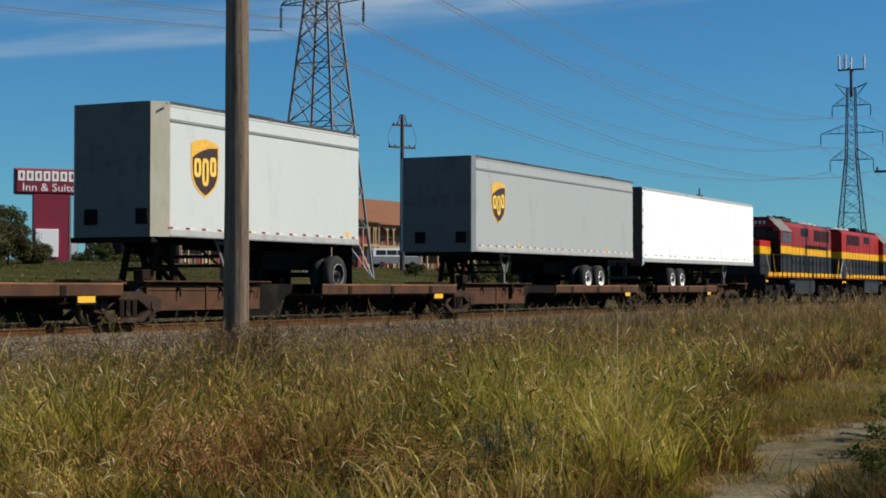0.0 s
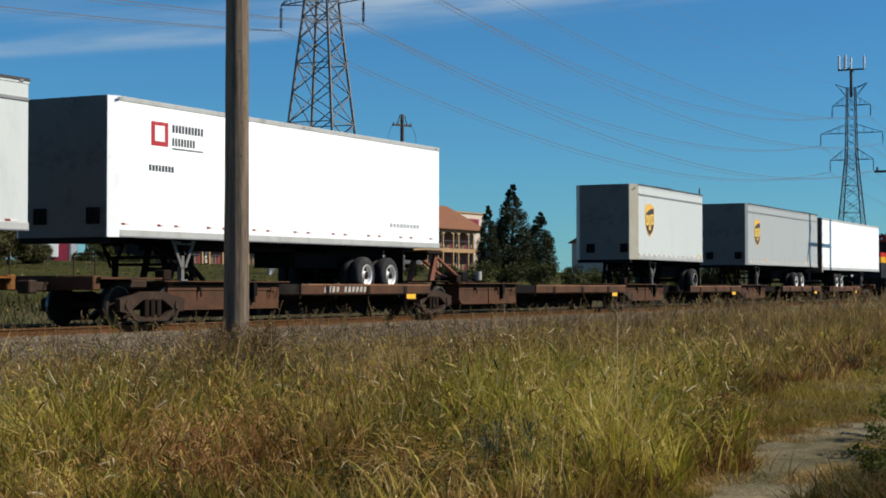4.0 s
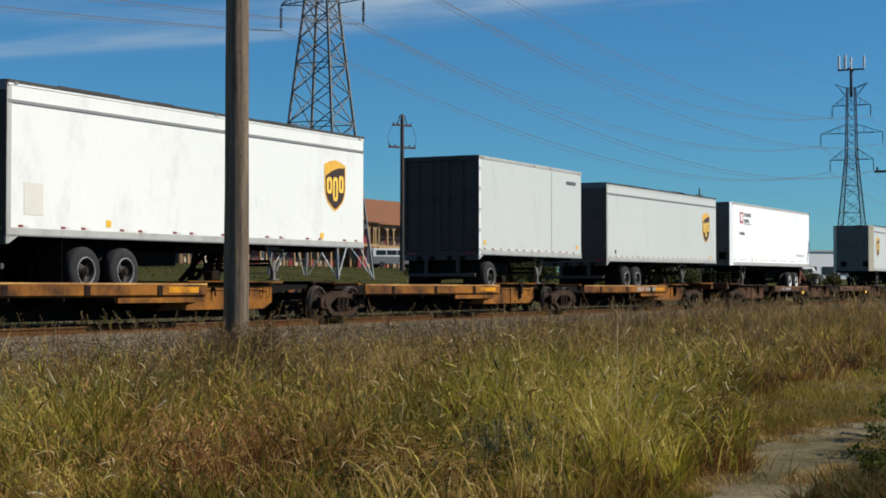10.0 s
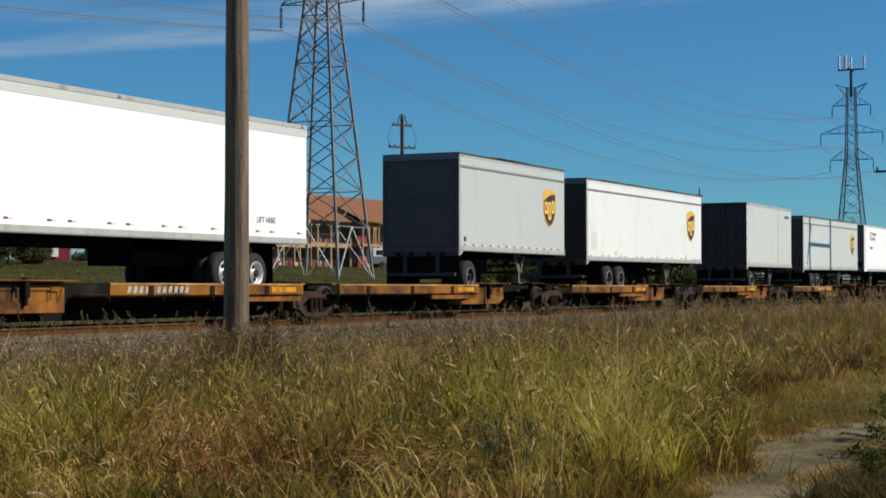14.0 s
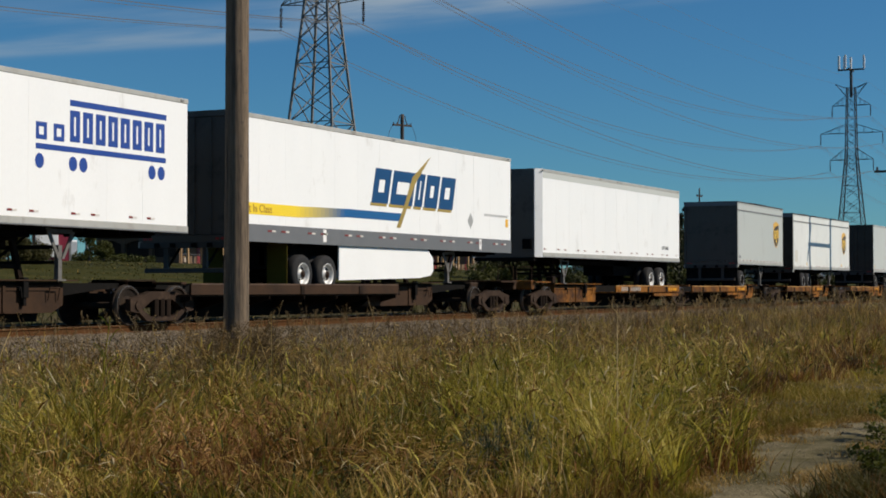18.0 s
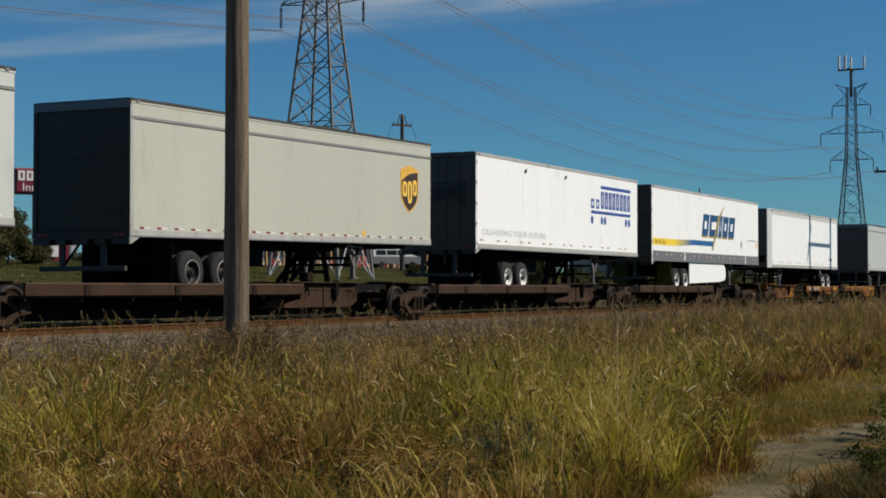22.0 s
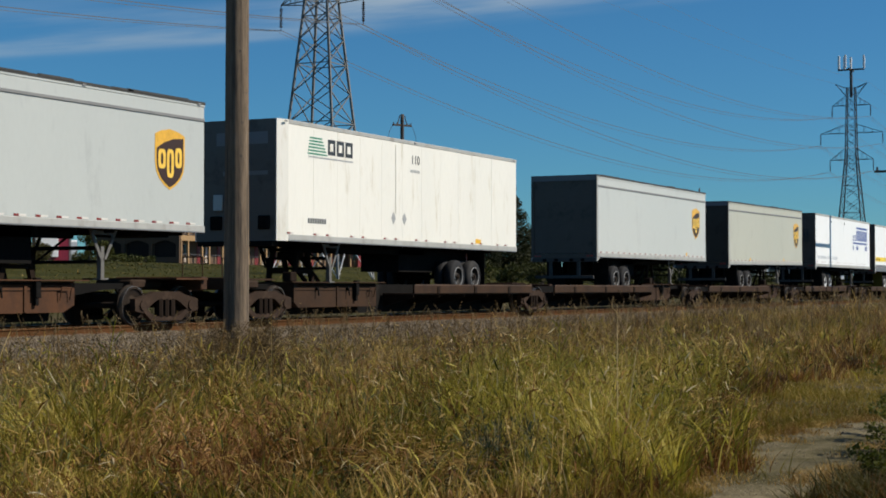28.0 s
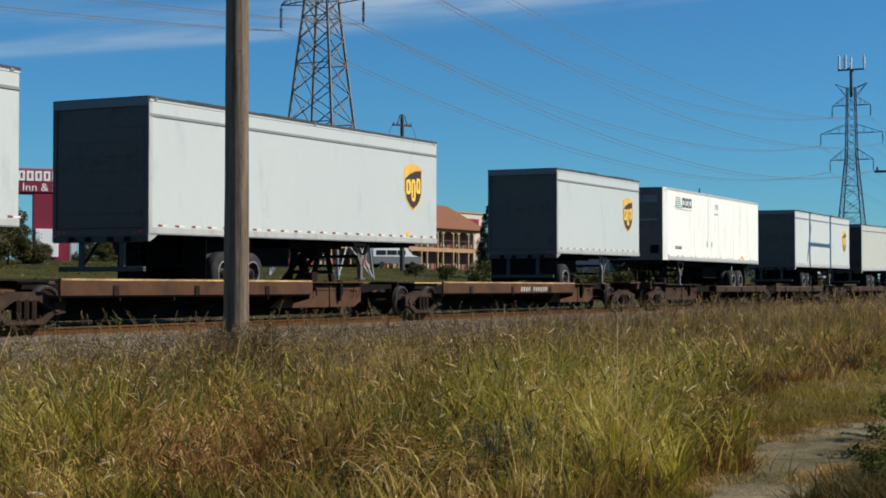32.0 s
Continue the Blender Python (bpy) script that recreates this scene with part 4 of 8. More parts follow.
    part("hitch_head", boxes((hx - 0.4, hx + 0.4, -0.42, 0.42, zt, zt + 0.09), bev=0.03), "black", hitch)
    dirx = -1 if left_deck else 1
    part("hitch_strut", rods(((hx + dirx * 1.1, -0.2, 0.98), (hx, -0.2, zt), 0.06), ((hx + dirx * 1.1, 0.2, 0.98), (hx, 0.2, zt), 0.06)), "grime", hitch)
    # small fittings along the near side
    for k in range(3):
        xx = d0 + (d1 - d0) * (0.18 + 0.3 * k)
        part("stake_pocket", boxes((xx - 0.09, xx + 0.09, -1.41, -1.385, DECK - 0.02, DECK + 0.2), bev=0.01), "grime", ob)
    part("grab_handle", rods(((s1 - 0.5, -0.9, 0.55), (s1 - 0.5, -0.95, 0.8), 0.014), ((s1 - 0.2, -0.9, 0.55), (s1 - 0.2, -0.95, 0.8), 0.014), ((s1 - 0.5, -0.95, 0.8), (s1 - 0.2, -0.95, 0.8), 0.014), seg=5), mat, bs)
    part("box_seam", boxes((min(s0, s1) + 0.05, max(s0, s1) - 0.4, -0.872, -0.86, 0.735, 0.75)), "grime", bs, "dark weld seam along the box")
    for f in (0.25, 0.62):
        xk = s0 + (s1 - s0) * f
        part("knob", rods(((xk, -0.86, 0.78), (xk, -0.93, 0.78), 0.045), ((xk, -0.93, 0.78), (xk, -0.95, 0.60), 0.02), seg=8), "black", bs)
    part("stiffener", boxes(((s0 + s1) / 2 - 0.04, (s0 + s1) / 2 + 0.04, -0.89, -0.86, 0.32, 0.92)), mat, bs)
    gx = d0 - 0.25 if left_deck else d1 + 0.05
    part("deck_apron", boxes((gx, gx + 0.2, -1.3, 1.3, 0.86, 0.93), bev=0.015), mat, ob)
    part("ratchet_box", boxes((hx - 1.35, hx - 1.05, -0.86, -0.6, 0.965, 1.2), bev=0.02), "grime", ob)
    part("air_hose", rods(((L - 1.1, -0.5, 0.78), (L - 0.9, -0.55, 0.5), 0.03), ((L - 0.9, -0.55, 0.5), (L - 0.5, -0.5, 0.45), 0.03), ((L - 0.5, -0.5, 0.45), (L - 0.2, -0.4, 0.7), 0.03), seg=6), "black", ob)
    # articulation ends over the trucks
    for xx, e in ((0, end_a), (L, end_b)):
        part("end_casting", boxes((xx - 0.55, xx + 0.55, -0.5, 0.5, 0.78, 0.98), bev=0.04), "truck", ob)
        if e:
            x2 = xx - e if xx == 0 else xx + e
            sg = -1 if xx == 0 else 1
            part("end_sill", boxes((x2 - 0.12, x2 + 0.12, -1.2, 1.2, 0.75, 1.05), bev=0.02), mat, ob)
            part("coupler", boxes((x2, x2 + sg * 0.75, -0.09, 0.09, 0.72, 0.92), (x2 + sg * 0.6, x2 + sg * 0.85, -0.17, 0.17, 0.68, 0.96), bev=0.03), "truck", ob)
            part("end_platform", boxes((min(xx, x2), max(xx, x2), -1.3, 1.3, 0.98, 1.02)), mat, ob)
            part("grab_iron", rods(((x2, -1.15, 1.05), (x2, -1.15, 1.5), 0.015), ((x2, -0.6, 1.05), (x2, -0.6, 1.5), 0.015), ((x2, -1.15, 1.5), (x2, -0.6, 1.5), 0.015), seg=6), "rustC", ob)
    return ob
# ---- the train: consist ----
def badge(x, zc=0.535):
    return lambda ob, y, low, top, sl, xs, L: shield_badge(ob, x, low + (top - low) * zc, y - 0.002, sl, xs)


def bars(x0, z0, n, w, gap, h, mat, name="lettering_bars", label="row of small printed marks"):
    """A line of writing too small to read, as plain bars; x0 from the left end, z0 above the lower rail."""
    def put(ob, y, low, top, sl, xs, L):
        bm = bmesh.new()
        for k in range(n):
            box(bm, x0 + k * (w + gap), x0 + k * (w + gap) + w, y - 0.005, y - 0.001, low + z0, low + z0 + h)
        shear(bm, sl, xs)
        part(name, bm, mat, ob, label)
    return put


def tag(x, z, mat="patch", w=0.16, h=0.14):
    def put(ob, y, low, top, sl, xs, L):
        bm = boxes((x, x + w, y - 0.006, y - 0.001, low + z, low + z + h))
        shear(bm, sl, xs)
        part("warning_label", bm, mat, ob, "small yellow warning label" if mat == "patch" else "")
    return put


def words(body, x, z, size, mat, squeeze=1.0):
    def put(ob, y, low, top, sl, xs, L):
        m = Matrix.Translation((x, y - 0.005, low + z + sl * x)) @ pose(0, 0, 0, 90, 0, 0)
        block_text(body, size, m, mat, "lettering", ob, "", 0.003, squeeze)
    return put


def quad(ob, y, low, sl, xs, name, pts, mat, lab="", th=0.004):
    """A flat painted figure on the near wall; points are (x from the left end, height over the lower rail)."""
    bm = bmesh.new()
    prism(bm, pts, y - th, y)
    shear(bm, sl, xs)
    return part(name, bm, mat, ob, lab)


def slab(ob, y, low, sl, xs, name, x0, x1, z0, z1, mat, lean=0.0, lab="", th=0.004):
    return quad(ob, y, low, sl, xs, name, [(x0, low + z0), (x1, low + z0), (x1 + lean, low + z1), (x0 + lean, low + z1)], mat, lab, th)


def ring(ob, y, low, sl, xs, x0, x1, z0, z1, t, mat, lean=0.0, th=0.004):
    bm = hollow(x0, x1, low + z0, low + z1, t, y, th, lean)
    shear(bm, sl, xs)
    return part("letter_block", bm, mat, ob)


def red_mark(ob, y, low, top, sl, xs, L):
    b = slab(ob, y, low, sl, xs, "printed_mark", 1.37, 1.98, 2.0, 2.52, "red", lab="small red printed mark")
    slab(b, y - 0.004, low, sl, xs, "mark_centre", 1.5, 1.85, 2.1, 2.44, "signwhite")
    for k in range(10):
        slab(ob, y, low, sl, xs, "letter_bar", 2.13 + 0.12 * k, 2.21 + 0.12 * k, 2.33, 2.50, "ink")
        if k < 8:
            slab(ob, y, low, sl, xs, "letter_bar", 2.13 + 0.11 * k, 2.20 + 0.11 * k, 2.04, 2.21, "ink")
            slab(ob, y, low, sl, xs, "letter_bar", 1.30 + 0.115 * k, 1.38 + 0.115 * k, 1.45, 1.58, "ink")
    slab(ob, y, low, sl, xs, "faded_line", 2.13, 3.3, 1.96, 1.99, "ink")
    for k in range(9):
        slab(ob, y, low, sl, xs, "letter_bar", 12.2 + 0.2 * k, 12.34 + 0.2 * k, 0.55, 0.65, "alu")


def bolt_mark(ob, y, low, top, sl, xs, L):
    z = lambda v: v - 1.93
    slab(ob, y, low, sl, xs, "yellow_band", 0.06, 2.9, z(2.58), z(2.86), "yellow", lab="yellow painted band")
    for k in range(12):
        slab(ob, y, low, sl, xs, "fading_band", 2.9 + 0.2 * k, 3.1 + 0.2 * k, z(2.58 + 0.008 * k), z(2.86 + 0.003 * k), "fade%d" % k)
    slab(ob, y, low, sl, xs, "blue_band", 5.3, 8.5, z(2.68), z(2.90), "teal", lab="blue painted band")
    x0 = 6.75
    for k, w in enumerate((0.95, 1.35, 0.5, 0.85, 0.95)):
        slab(ob, y, low, sl, xs, "mark_shade", x0 - 0.06, x0 + w - 0.09, z(3.05), z(3.14), "shadegold", 0.02)
        ring(ob, y - 0.001, low, sl, xs, x0, x0 + w - 0.02, z(3.13), z(4.08), 0.30 if w > 0.6 else 0.2, "bluemark", 0.26)
        x0 += w + 0.1
    quad(ob, y - 0.006, low, sl, xs, "bolt", [(8.2, low + z(2.5)), (8.42, low + z(2.5)), (9.3, low + z(3.75)), (10.3, low + z(4.62)), (9.15, low + z(3.95)), (8.6, low + z(3.05))], "shadegold", "dark gold lightning bolt")
    quad(ob, y, low, sl, xs, "placard", [(12.8, low + z(2.86)), (13.0, low + z(2.62)), (13.2, low + z(2.86)), (13.0, low + z(3.1))], "alu")
    for k in range(12):
        slab(ob, y, low, sl, xs, "letter_bar", 14.0 + 0.15 * k, 14.1 + 0.15 * k, z(3.05), z(3.12), "alu")
    for xx in (4.2, 13.6):
        slab(ob, y - 0.014, low, sl, xs, "white_plate", xx, xx + 0.16, z(2.0), z(2.32), "signwhite")
    slab(ob, y, low, sl, xs, "yellow_label", 15.6, 15.8, z(2.75), z(3.0), "patch")
    block_text("Best In Class", 0.27, Matrix.Translation((1.1, y - 0.006, low + z(2.72))) @ pose(0, 0, 0, 90, 0, 0), "slogan", "slogan", ob, "", 0.002, 1.0)


def blue_bars(ob, y, low, top, sl, xs, L):
    z = lambda v: v - 1.97
    slab(ob, y, low, sl, xs, "stripe", 10.84, 14.05, z(4.40), z(4.52), "blue", lab="dark blue stripe")
    slab(ob, y, low, sl, xs, "stripe", 9.83, 14.03, z(3.47), z(3.58), "blue", lab="dark blue stripe")
    for k in range(8):
        ring(ob, y, low, sl, xs, 10.84 + 0.405 * k, 11.15 + 0.405 * k, z(3.68), z(4.31), 0.125, "blue")
    for xx in (9.83, 10.35):
        ring(ob, y, low, sl, xs, xx, xx + 0.32, z(3.66), z(4.0), 0.09, "blue")
    for xx in (9.94, 10.94, 11.26, 13.54, 13.87):
        quad(ob, y, low, sl, xs, "dot", [(xx + 0.13 * math.cos(a * math.pi / 6), low + z(3.24) + 0.15 * math.sin(a * math.pi / 6)) for a in range(12)], "blue")
    tx = block_text("DELIVERING YOUR FUTURE", 0.27, Matrix.Identity(4), "fadedtext", "slogan", ob, "faded pale lettering along the lower edge", 0.002)
    half = max(v.co.x for v in tx.data.vertices)
    tx.data.transform(Matrix.Translation((3.04, y - 0.004, low + 0.53)) @ pose(0, 0, 0, 90, 0, 0) @ Matrix.Diagonal((2.54 / half, 1, 1, 1)))
    # the same mark on the rear doors, as plain bars
    bm = bmesh.new()
    box(bm, -0.004, 0.03, -0.95, 0.35, low + 2.02, low + 2.07)
    box(bm, -0.004, 0.03, -0.95, 0.75, low + 1.55, low + 1.60)
    for k in range(7):
        box(bm, -0.004, 0.03, -0.93 + 0.19 * k, -0.80 + 0.19 * k, low + 1.66, low + 1.96)
    for yy in (-0.85, -0.68, 0.2, 0.36, 0.72):
        box(bm, -0.004, 0.03, yy - 0.05, yy + 0.05, low + 1.38, low + 1.48)
    part("rear_mark", bm, "ink", ob, "dark striped mark on the rear doors")
    for xx in (3.8, 7.3):
        slab(ob, y - 0.02, low, sl, xs, "roof_bracket", xx, xx + 0.1, z(4.55), z(4.66), "ink", th=0.02)


def green_mark(ob, y, low, top, sl, xs, L):
    z = lambda v: v - 1.95
    for k in range(6):
        slab(ob, y, low, sl, xs, "green_line", 1.3 + 0.02 * k, 2.25 - 0.05 * k, z(4.16 + 0.08 * k), z(4.20 + 0.08 * k), "green")
    for k in range(3):
        ring(ob, y, low, sl, xs, 2.3 + 0.45 * k, 2.68 + 0.45 * k, z(4.2), z(4.6), 0.1, "ink")
    slab(ob, y, low, sl, xs, "shade_line", 1.35, 3.6, z(4.08), z(4.12), "alu")
    for k in range(8):
        slab(ob, y, low, sl, xs, "letter_bar", 1.32 + 0.115 * k, 1.40 + 0.115 * k, z(2.42), z(2.55), "ink")
        if k < 6:
            slab(ob, y, low, sl, xs, "letter_bar", 6.88 + 0.1 * k, 6.95 + 0.1 * k, z(4.05), z(4.13), "alu")
    slab(ob, y - 0.002, low, sl, xs, "vent_pipe", 5.99, 6.02, z(2.85), z(4.75), "cream", th=0.012)
    for k, (ya, yb, za, zb) in enumerate(((-0.95, -0.35, 2.38, 2.68), (-0.3, 0.0, 2.36, 2.68), (0.05, 0.55, 2.36, 2.68), (-0.95, 0.35, 1.62, 1.72))):
        part("nose_bar", boxes((-0.006, -0.001, ya, yb, low + za, low + zb)), "belt", ob, "faded grey mark on the nose")
    part("document_box", boxes((-0.05, -0.001, 0.35, 0.62, low + 0.75, low + 1.15), bev=0.015), "alu", ob, "grey document box on the nose")
    for xx in (5.87, 6.52):
        quad(ob, y, low, sl, xs, "placard", [(xx - 0.13, low + z(2.72)), (xx, low + z(2.55)), (xx + 0.13, low + z(2.72)), (xx, low + z(2.9))], "alu")
    slab(ob, y, low, sl, xs, "yellow_label", 11.2, 11.6, 0.0 + 0.2, 0.33, "patch")


GRAYL = "pale grey box trailer with a shield badge, riding on a spine car"
WHITEL = "white box trailer riding on a spine car"
TRAILERS = [
    # s, length, tl, tr, side, wheels, extras
    dict(s=59.62, length=16.24, tl=4.77, tr=4.81, side="white", wheels=(3.9, 5.15), label="long plain white box trailer on a spine car", lip=False, posts=1.2, dark_rail=True),
    dict(s=44.12, length=14.42, tl=4.86, tr=4.9, side="gray3", wheels=(9.7, 11.0), label="long pale grey box trailer with a shield badge near its nose", nose_left=True, chamfer=(0.14, 0.12), dark_rail=True, rim="rim", logo=(badge(1.80), tag(3.3, 0.2), tag(11.5, 0.2))),
    dict(s=28.15, length=8.79, tl=4.86, tr=4.87, side="gray1", wheels=(7.75,), label="short pale grey box trailer with a shield badge near its nose", nose_left=True, chamfer=(0.38, 0.27), corner_mat="cornercream", rim="rimdark", logo=(badge(1.70), tag(8.1, 0.2))),
    dict(s=-4.19, length=15.25, tl=4.8, tr=4.89, height=2.95, side="white", wheels=(10.95, 12.3), label="long white box trailer with a small red mark", nose_left=True, chamfer=(0.3, 0.12), lip=False, posts=1.2, dark_rail=True, logo=(red_mark,)),
    dict(s=-20.72, length=14.03, tl=4.71, tr=4.82, height=2.93, side="gray1", wheels=(2.3, 3.55), label="long pale grey box trailer with a shield badge at its front", dark_rail=True, rim="rimdark", logo=(badge(12.48), tag(0.9, 0.3, "ink"), tag(13.0, 0.2))),
    dict(s=-31.89, length=8.63, tl=4.89, tr=4.91, side="gray1", wheels=(0.95,), end_mat="endshade_dark", label="short grey box trailer with one vertical panel joint", dark_rail=True, rim="rimdark", lip=False, seam=(5.9,), height=3.07, logo=(tag(0.35, 0.32), tag(8.1, 0.32), bars(7.2, 2.55, 7, 0.1, 0.03, 0.13, "ink"))),
    dict(s=-53.0, length=13.86, tl=4.75, tr=4.82, height=2.97, side="offwhite", wheels=(2.4, 3.68), end_mat="endshade_dark", label="long white box trailer with dark upper rail and a shield badge", dark_rail=True, rim="rimdark", logo=(badge(12.33), tag(11.6, 0.22), tag(3.0, 0.25), tag(0.5, 0.42, "repair", 0.55, 0.62))),
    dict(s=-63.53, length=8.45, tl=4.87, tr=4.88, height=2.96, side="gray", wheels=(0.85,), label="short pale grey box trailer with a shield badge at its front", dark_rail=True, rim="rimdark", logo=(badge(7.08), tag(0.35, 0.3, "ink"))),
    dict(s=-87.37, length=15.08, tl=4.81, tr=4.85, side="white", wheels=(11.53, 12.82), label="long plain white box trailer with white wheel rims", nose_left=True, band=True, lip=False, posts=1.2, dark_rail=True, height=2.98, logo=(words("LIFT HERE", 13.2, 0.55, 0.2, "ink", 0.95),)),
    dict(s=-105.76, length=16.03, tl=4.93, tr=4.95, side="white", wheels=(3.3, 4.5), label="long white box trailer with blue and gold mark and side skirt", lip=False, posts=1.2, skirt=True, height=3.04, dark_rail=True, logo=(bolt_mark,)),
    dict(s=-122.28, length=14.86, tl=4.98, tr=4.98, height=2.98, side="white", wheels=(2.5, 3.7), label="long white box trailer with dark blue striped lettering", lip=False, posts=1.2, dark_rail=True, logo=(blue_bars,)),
    dict(s=-139.38, length=14.06, tl=4.8, tr=4.95, height=2.93, side="gray2", wheels=(2.3, 3.55), end_mat="endshade_dark", label="long stained beige-grey box trailer with a shield badge", dark_rail=True, rim="rimdark", logo=(badge(12.72), tag(3.6, 0.2), tag(10.0, 0.2))),
    dict(s=-156.36, length=13.45, tl=4.94, tr=4.98, height=3.02, side="gray1", wheels=(2.1, 3.25), label="long weathered pale grey box trailer with a shield badge", dark_rail=True, rim="rimdark", lip=True, logo=(badge(12.0), tag(10.6, 0.2))),
    dict(s=-177.97, length=14.32, tl=4.94, tr=4.95, height=2.99, side="cream", wheels=(10.05, 11.2), label="long cream box trailer with green lettering and a number", nose_left=True, chamfer=(0.4, 0.12), lip=False, posts=1.2, dark_rail=True, rim="rimdark", logo=(green_mark, words("110", 7.19, 2.45, 0.36, "ink", 1.0))),
    dict(s=-189.64, length=8.50, tl=4.92, tr=4.97, height=2.94, side="gray", wheels=(0.85,), label="short pale grey box trailer with a shield badge at its front", dark_rail=True, rim="rimdark", logo=(badge(7.18),)),
    dict(s=-212.66, length=13.81, tl=4.91, tr=5.04, height=2.97, side="gray", wheels=(2.95, 4.1), label="long pale grey box trailer with a shield badge at its front", dark_rail=True, rim="rimdark", logo=(badge(12.3), tag(2.9, 0.22), tag(11.9, 0.2))),
    dict(s=-230.4, length=13.7, tl=4.95, tr=5.00, height=3.05, side="gray", wheels=(2.5, 3.75), label="long pale grey box trailer at the back of the train", dark_rail=True, rim="rimdark"),
]
for spec in TRAILERS:
    semi_trailer(**spec)

raised_hitch(12.85)
for s in (73.0, 59.6, 43.5, 27.4, 11.2, -2.4, -9.15, -24.3, -39.8, -55.4, -71.4, -86.4, -90.5, -108.0, -125.6, -143.3, -161.6, -178.2, -182.2, -199.2, -216.2, -233.2):
    rail_truck(s)

spine_unit(59.6, 73.0, (61.2, 69.5), (69.6, 72.2), "rustA", True, end_b=1.9)
spine_unit(43.5, 59.6, (50.5, 58.9), (44.4, 49.0), "rustA", False)
spine_unit(27.4, 43.5, (34.9, 42.7), (28.3, 32.8), "rustA", False)
spine_unit(11.2, 27.4, (18.1, 26.8), (13.3, 17.6), "rustA", False, hitch_up=False)
spine_unit(-2.4, 11.2, (3.2, 10.3), (-1.6, 3.0), "rustA", False, end_a=2.1, marks=True, shift=-3.4)
spine_unit(-24.3, -9.15, (-23.2, -13.9), (-13.6, -10.2), "rustB", True, end_b=2.1, marks=True)
spine_unit(-39.8, -24.3, (-39.2, -30.5), (-30.4, -26.6), "rustB", True)
spine_unit(-55.4, -39.8, (-54.6, -46.5), (-46.4, -43.0), "rustB", True)
spine_unit(-71.4, -55.4, (-70.8, -62.3), (-62.2, -59.3), "rustB", True)
spine_unit(-86.4, -71.4, (-80.2, -72.6), (-85.0, -81.0), "rustB", False, end_a=1.3, marks=True, shift=-4.2)
spine_unit(-108.0, -90.5, (-107.4, -97.6), (-97.5, -94.5), "rustC", True, end_b=1.3)
spine_unit(-125.6, -108.0, (-125.0, -114.7), (-114.6, -111.1), "rustC", True)
spine_unit(-143.3, -125.6, (-142.7, -132.5), (-132.4, -128.9), "rustC", True)
spine_unit(-161.6, -143.3, (-160.6, -150.3), (-150.2, -146.6), "rustC", True)
spine_unit(-178.2, -161.6, (-171.0, -162.6), (-176.6, -172.3), "rustC", False, end_a=1.2)
spine_unit(-199.2, -182.2, (-198.6, -188.2), (-188.1, -185.1), "rustA", True, pale=True, end_b=1.2, marks=True, shift=-0.5)
spine_unit(-216.2, -199.2, (-215.6, -206.0), (-205.9, -202.6), "rustA", True, pale=True)
spine_unit(-233.2, -216.2, (-232.6, -223.0), (-222.9, -219.6), "rustA", True, pale=True)
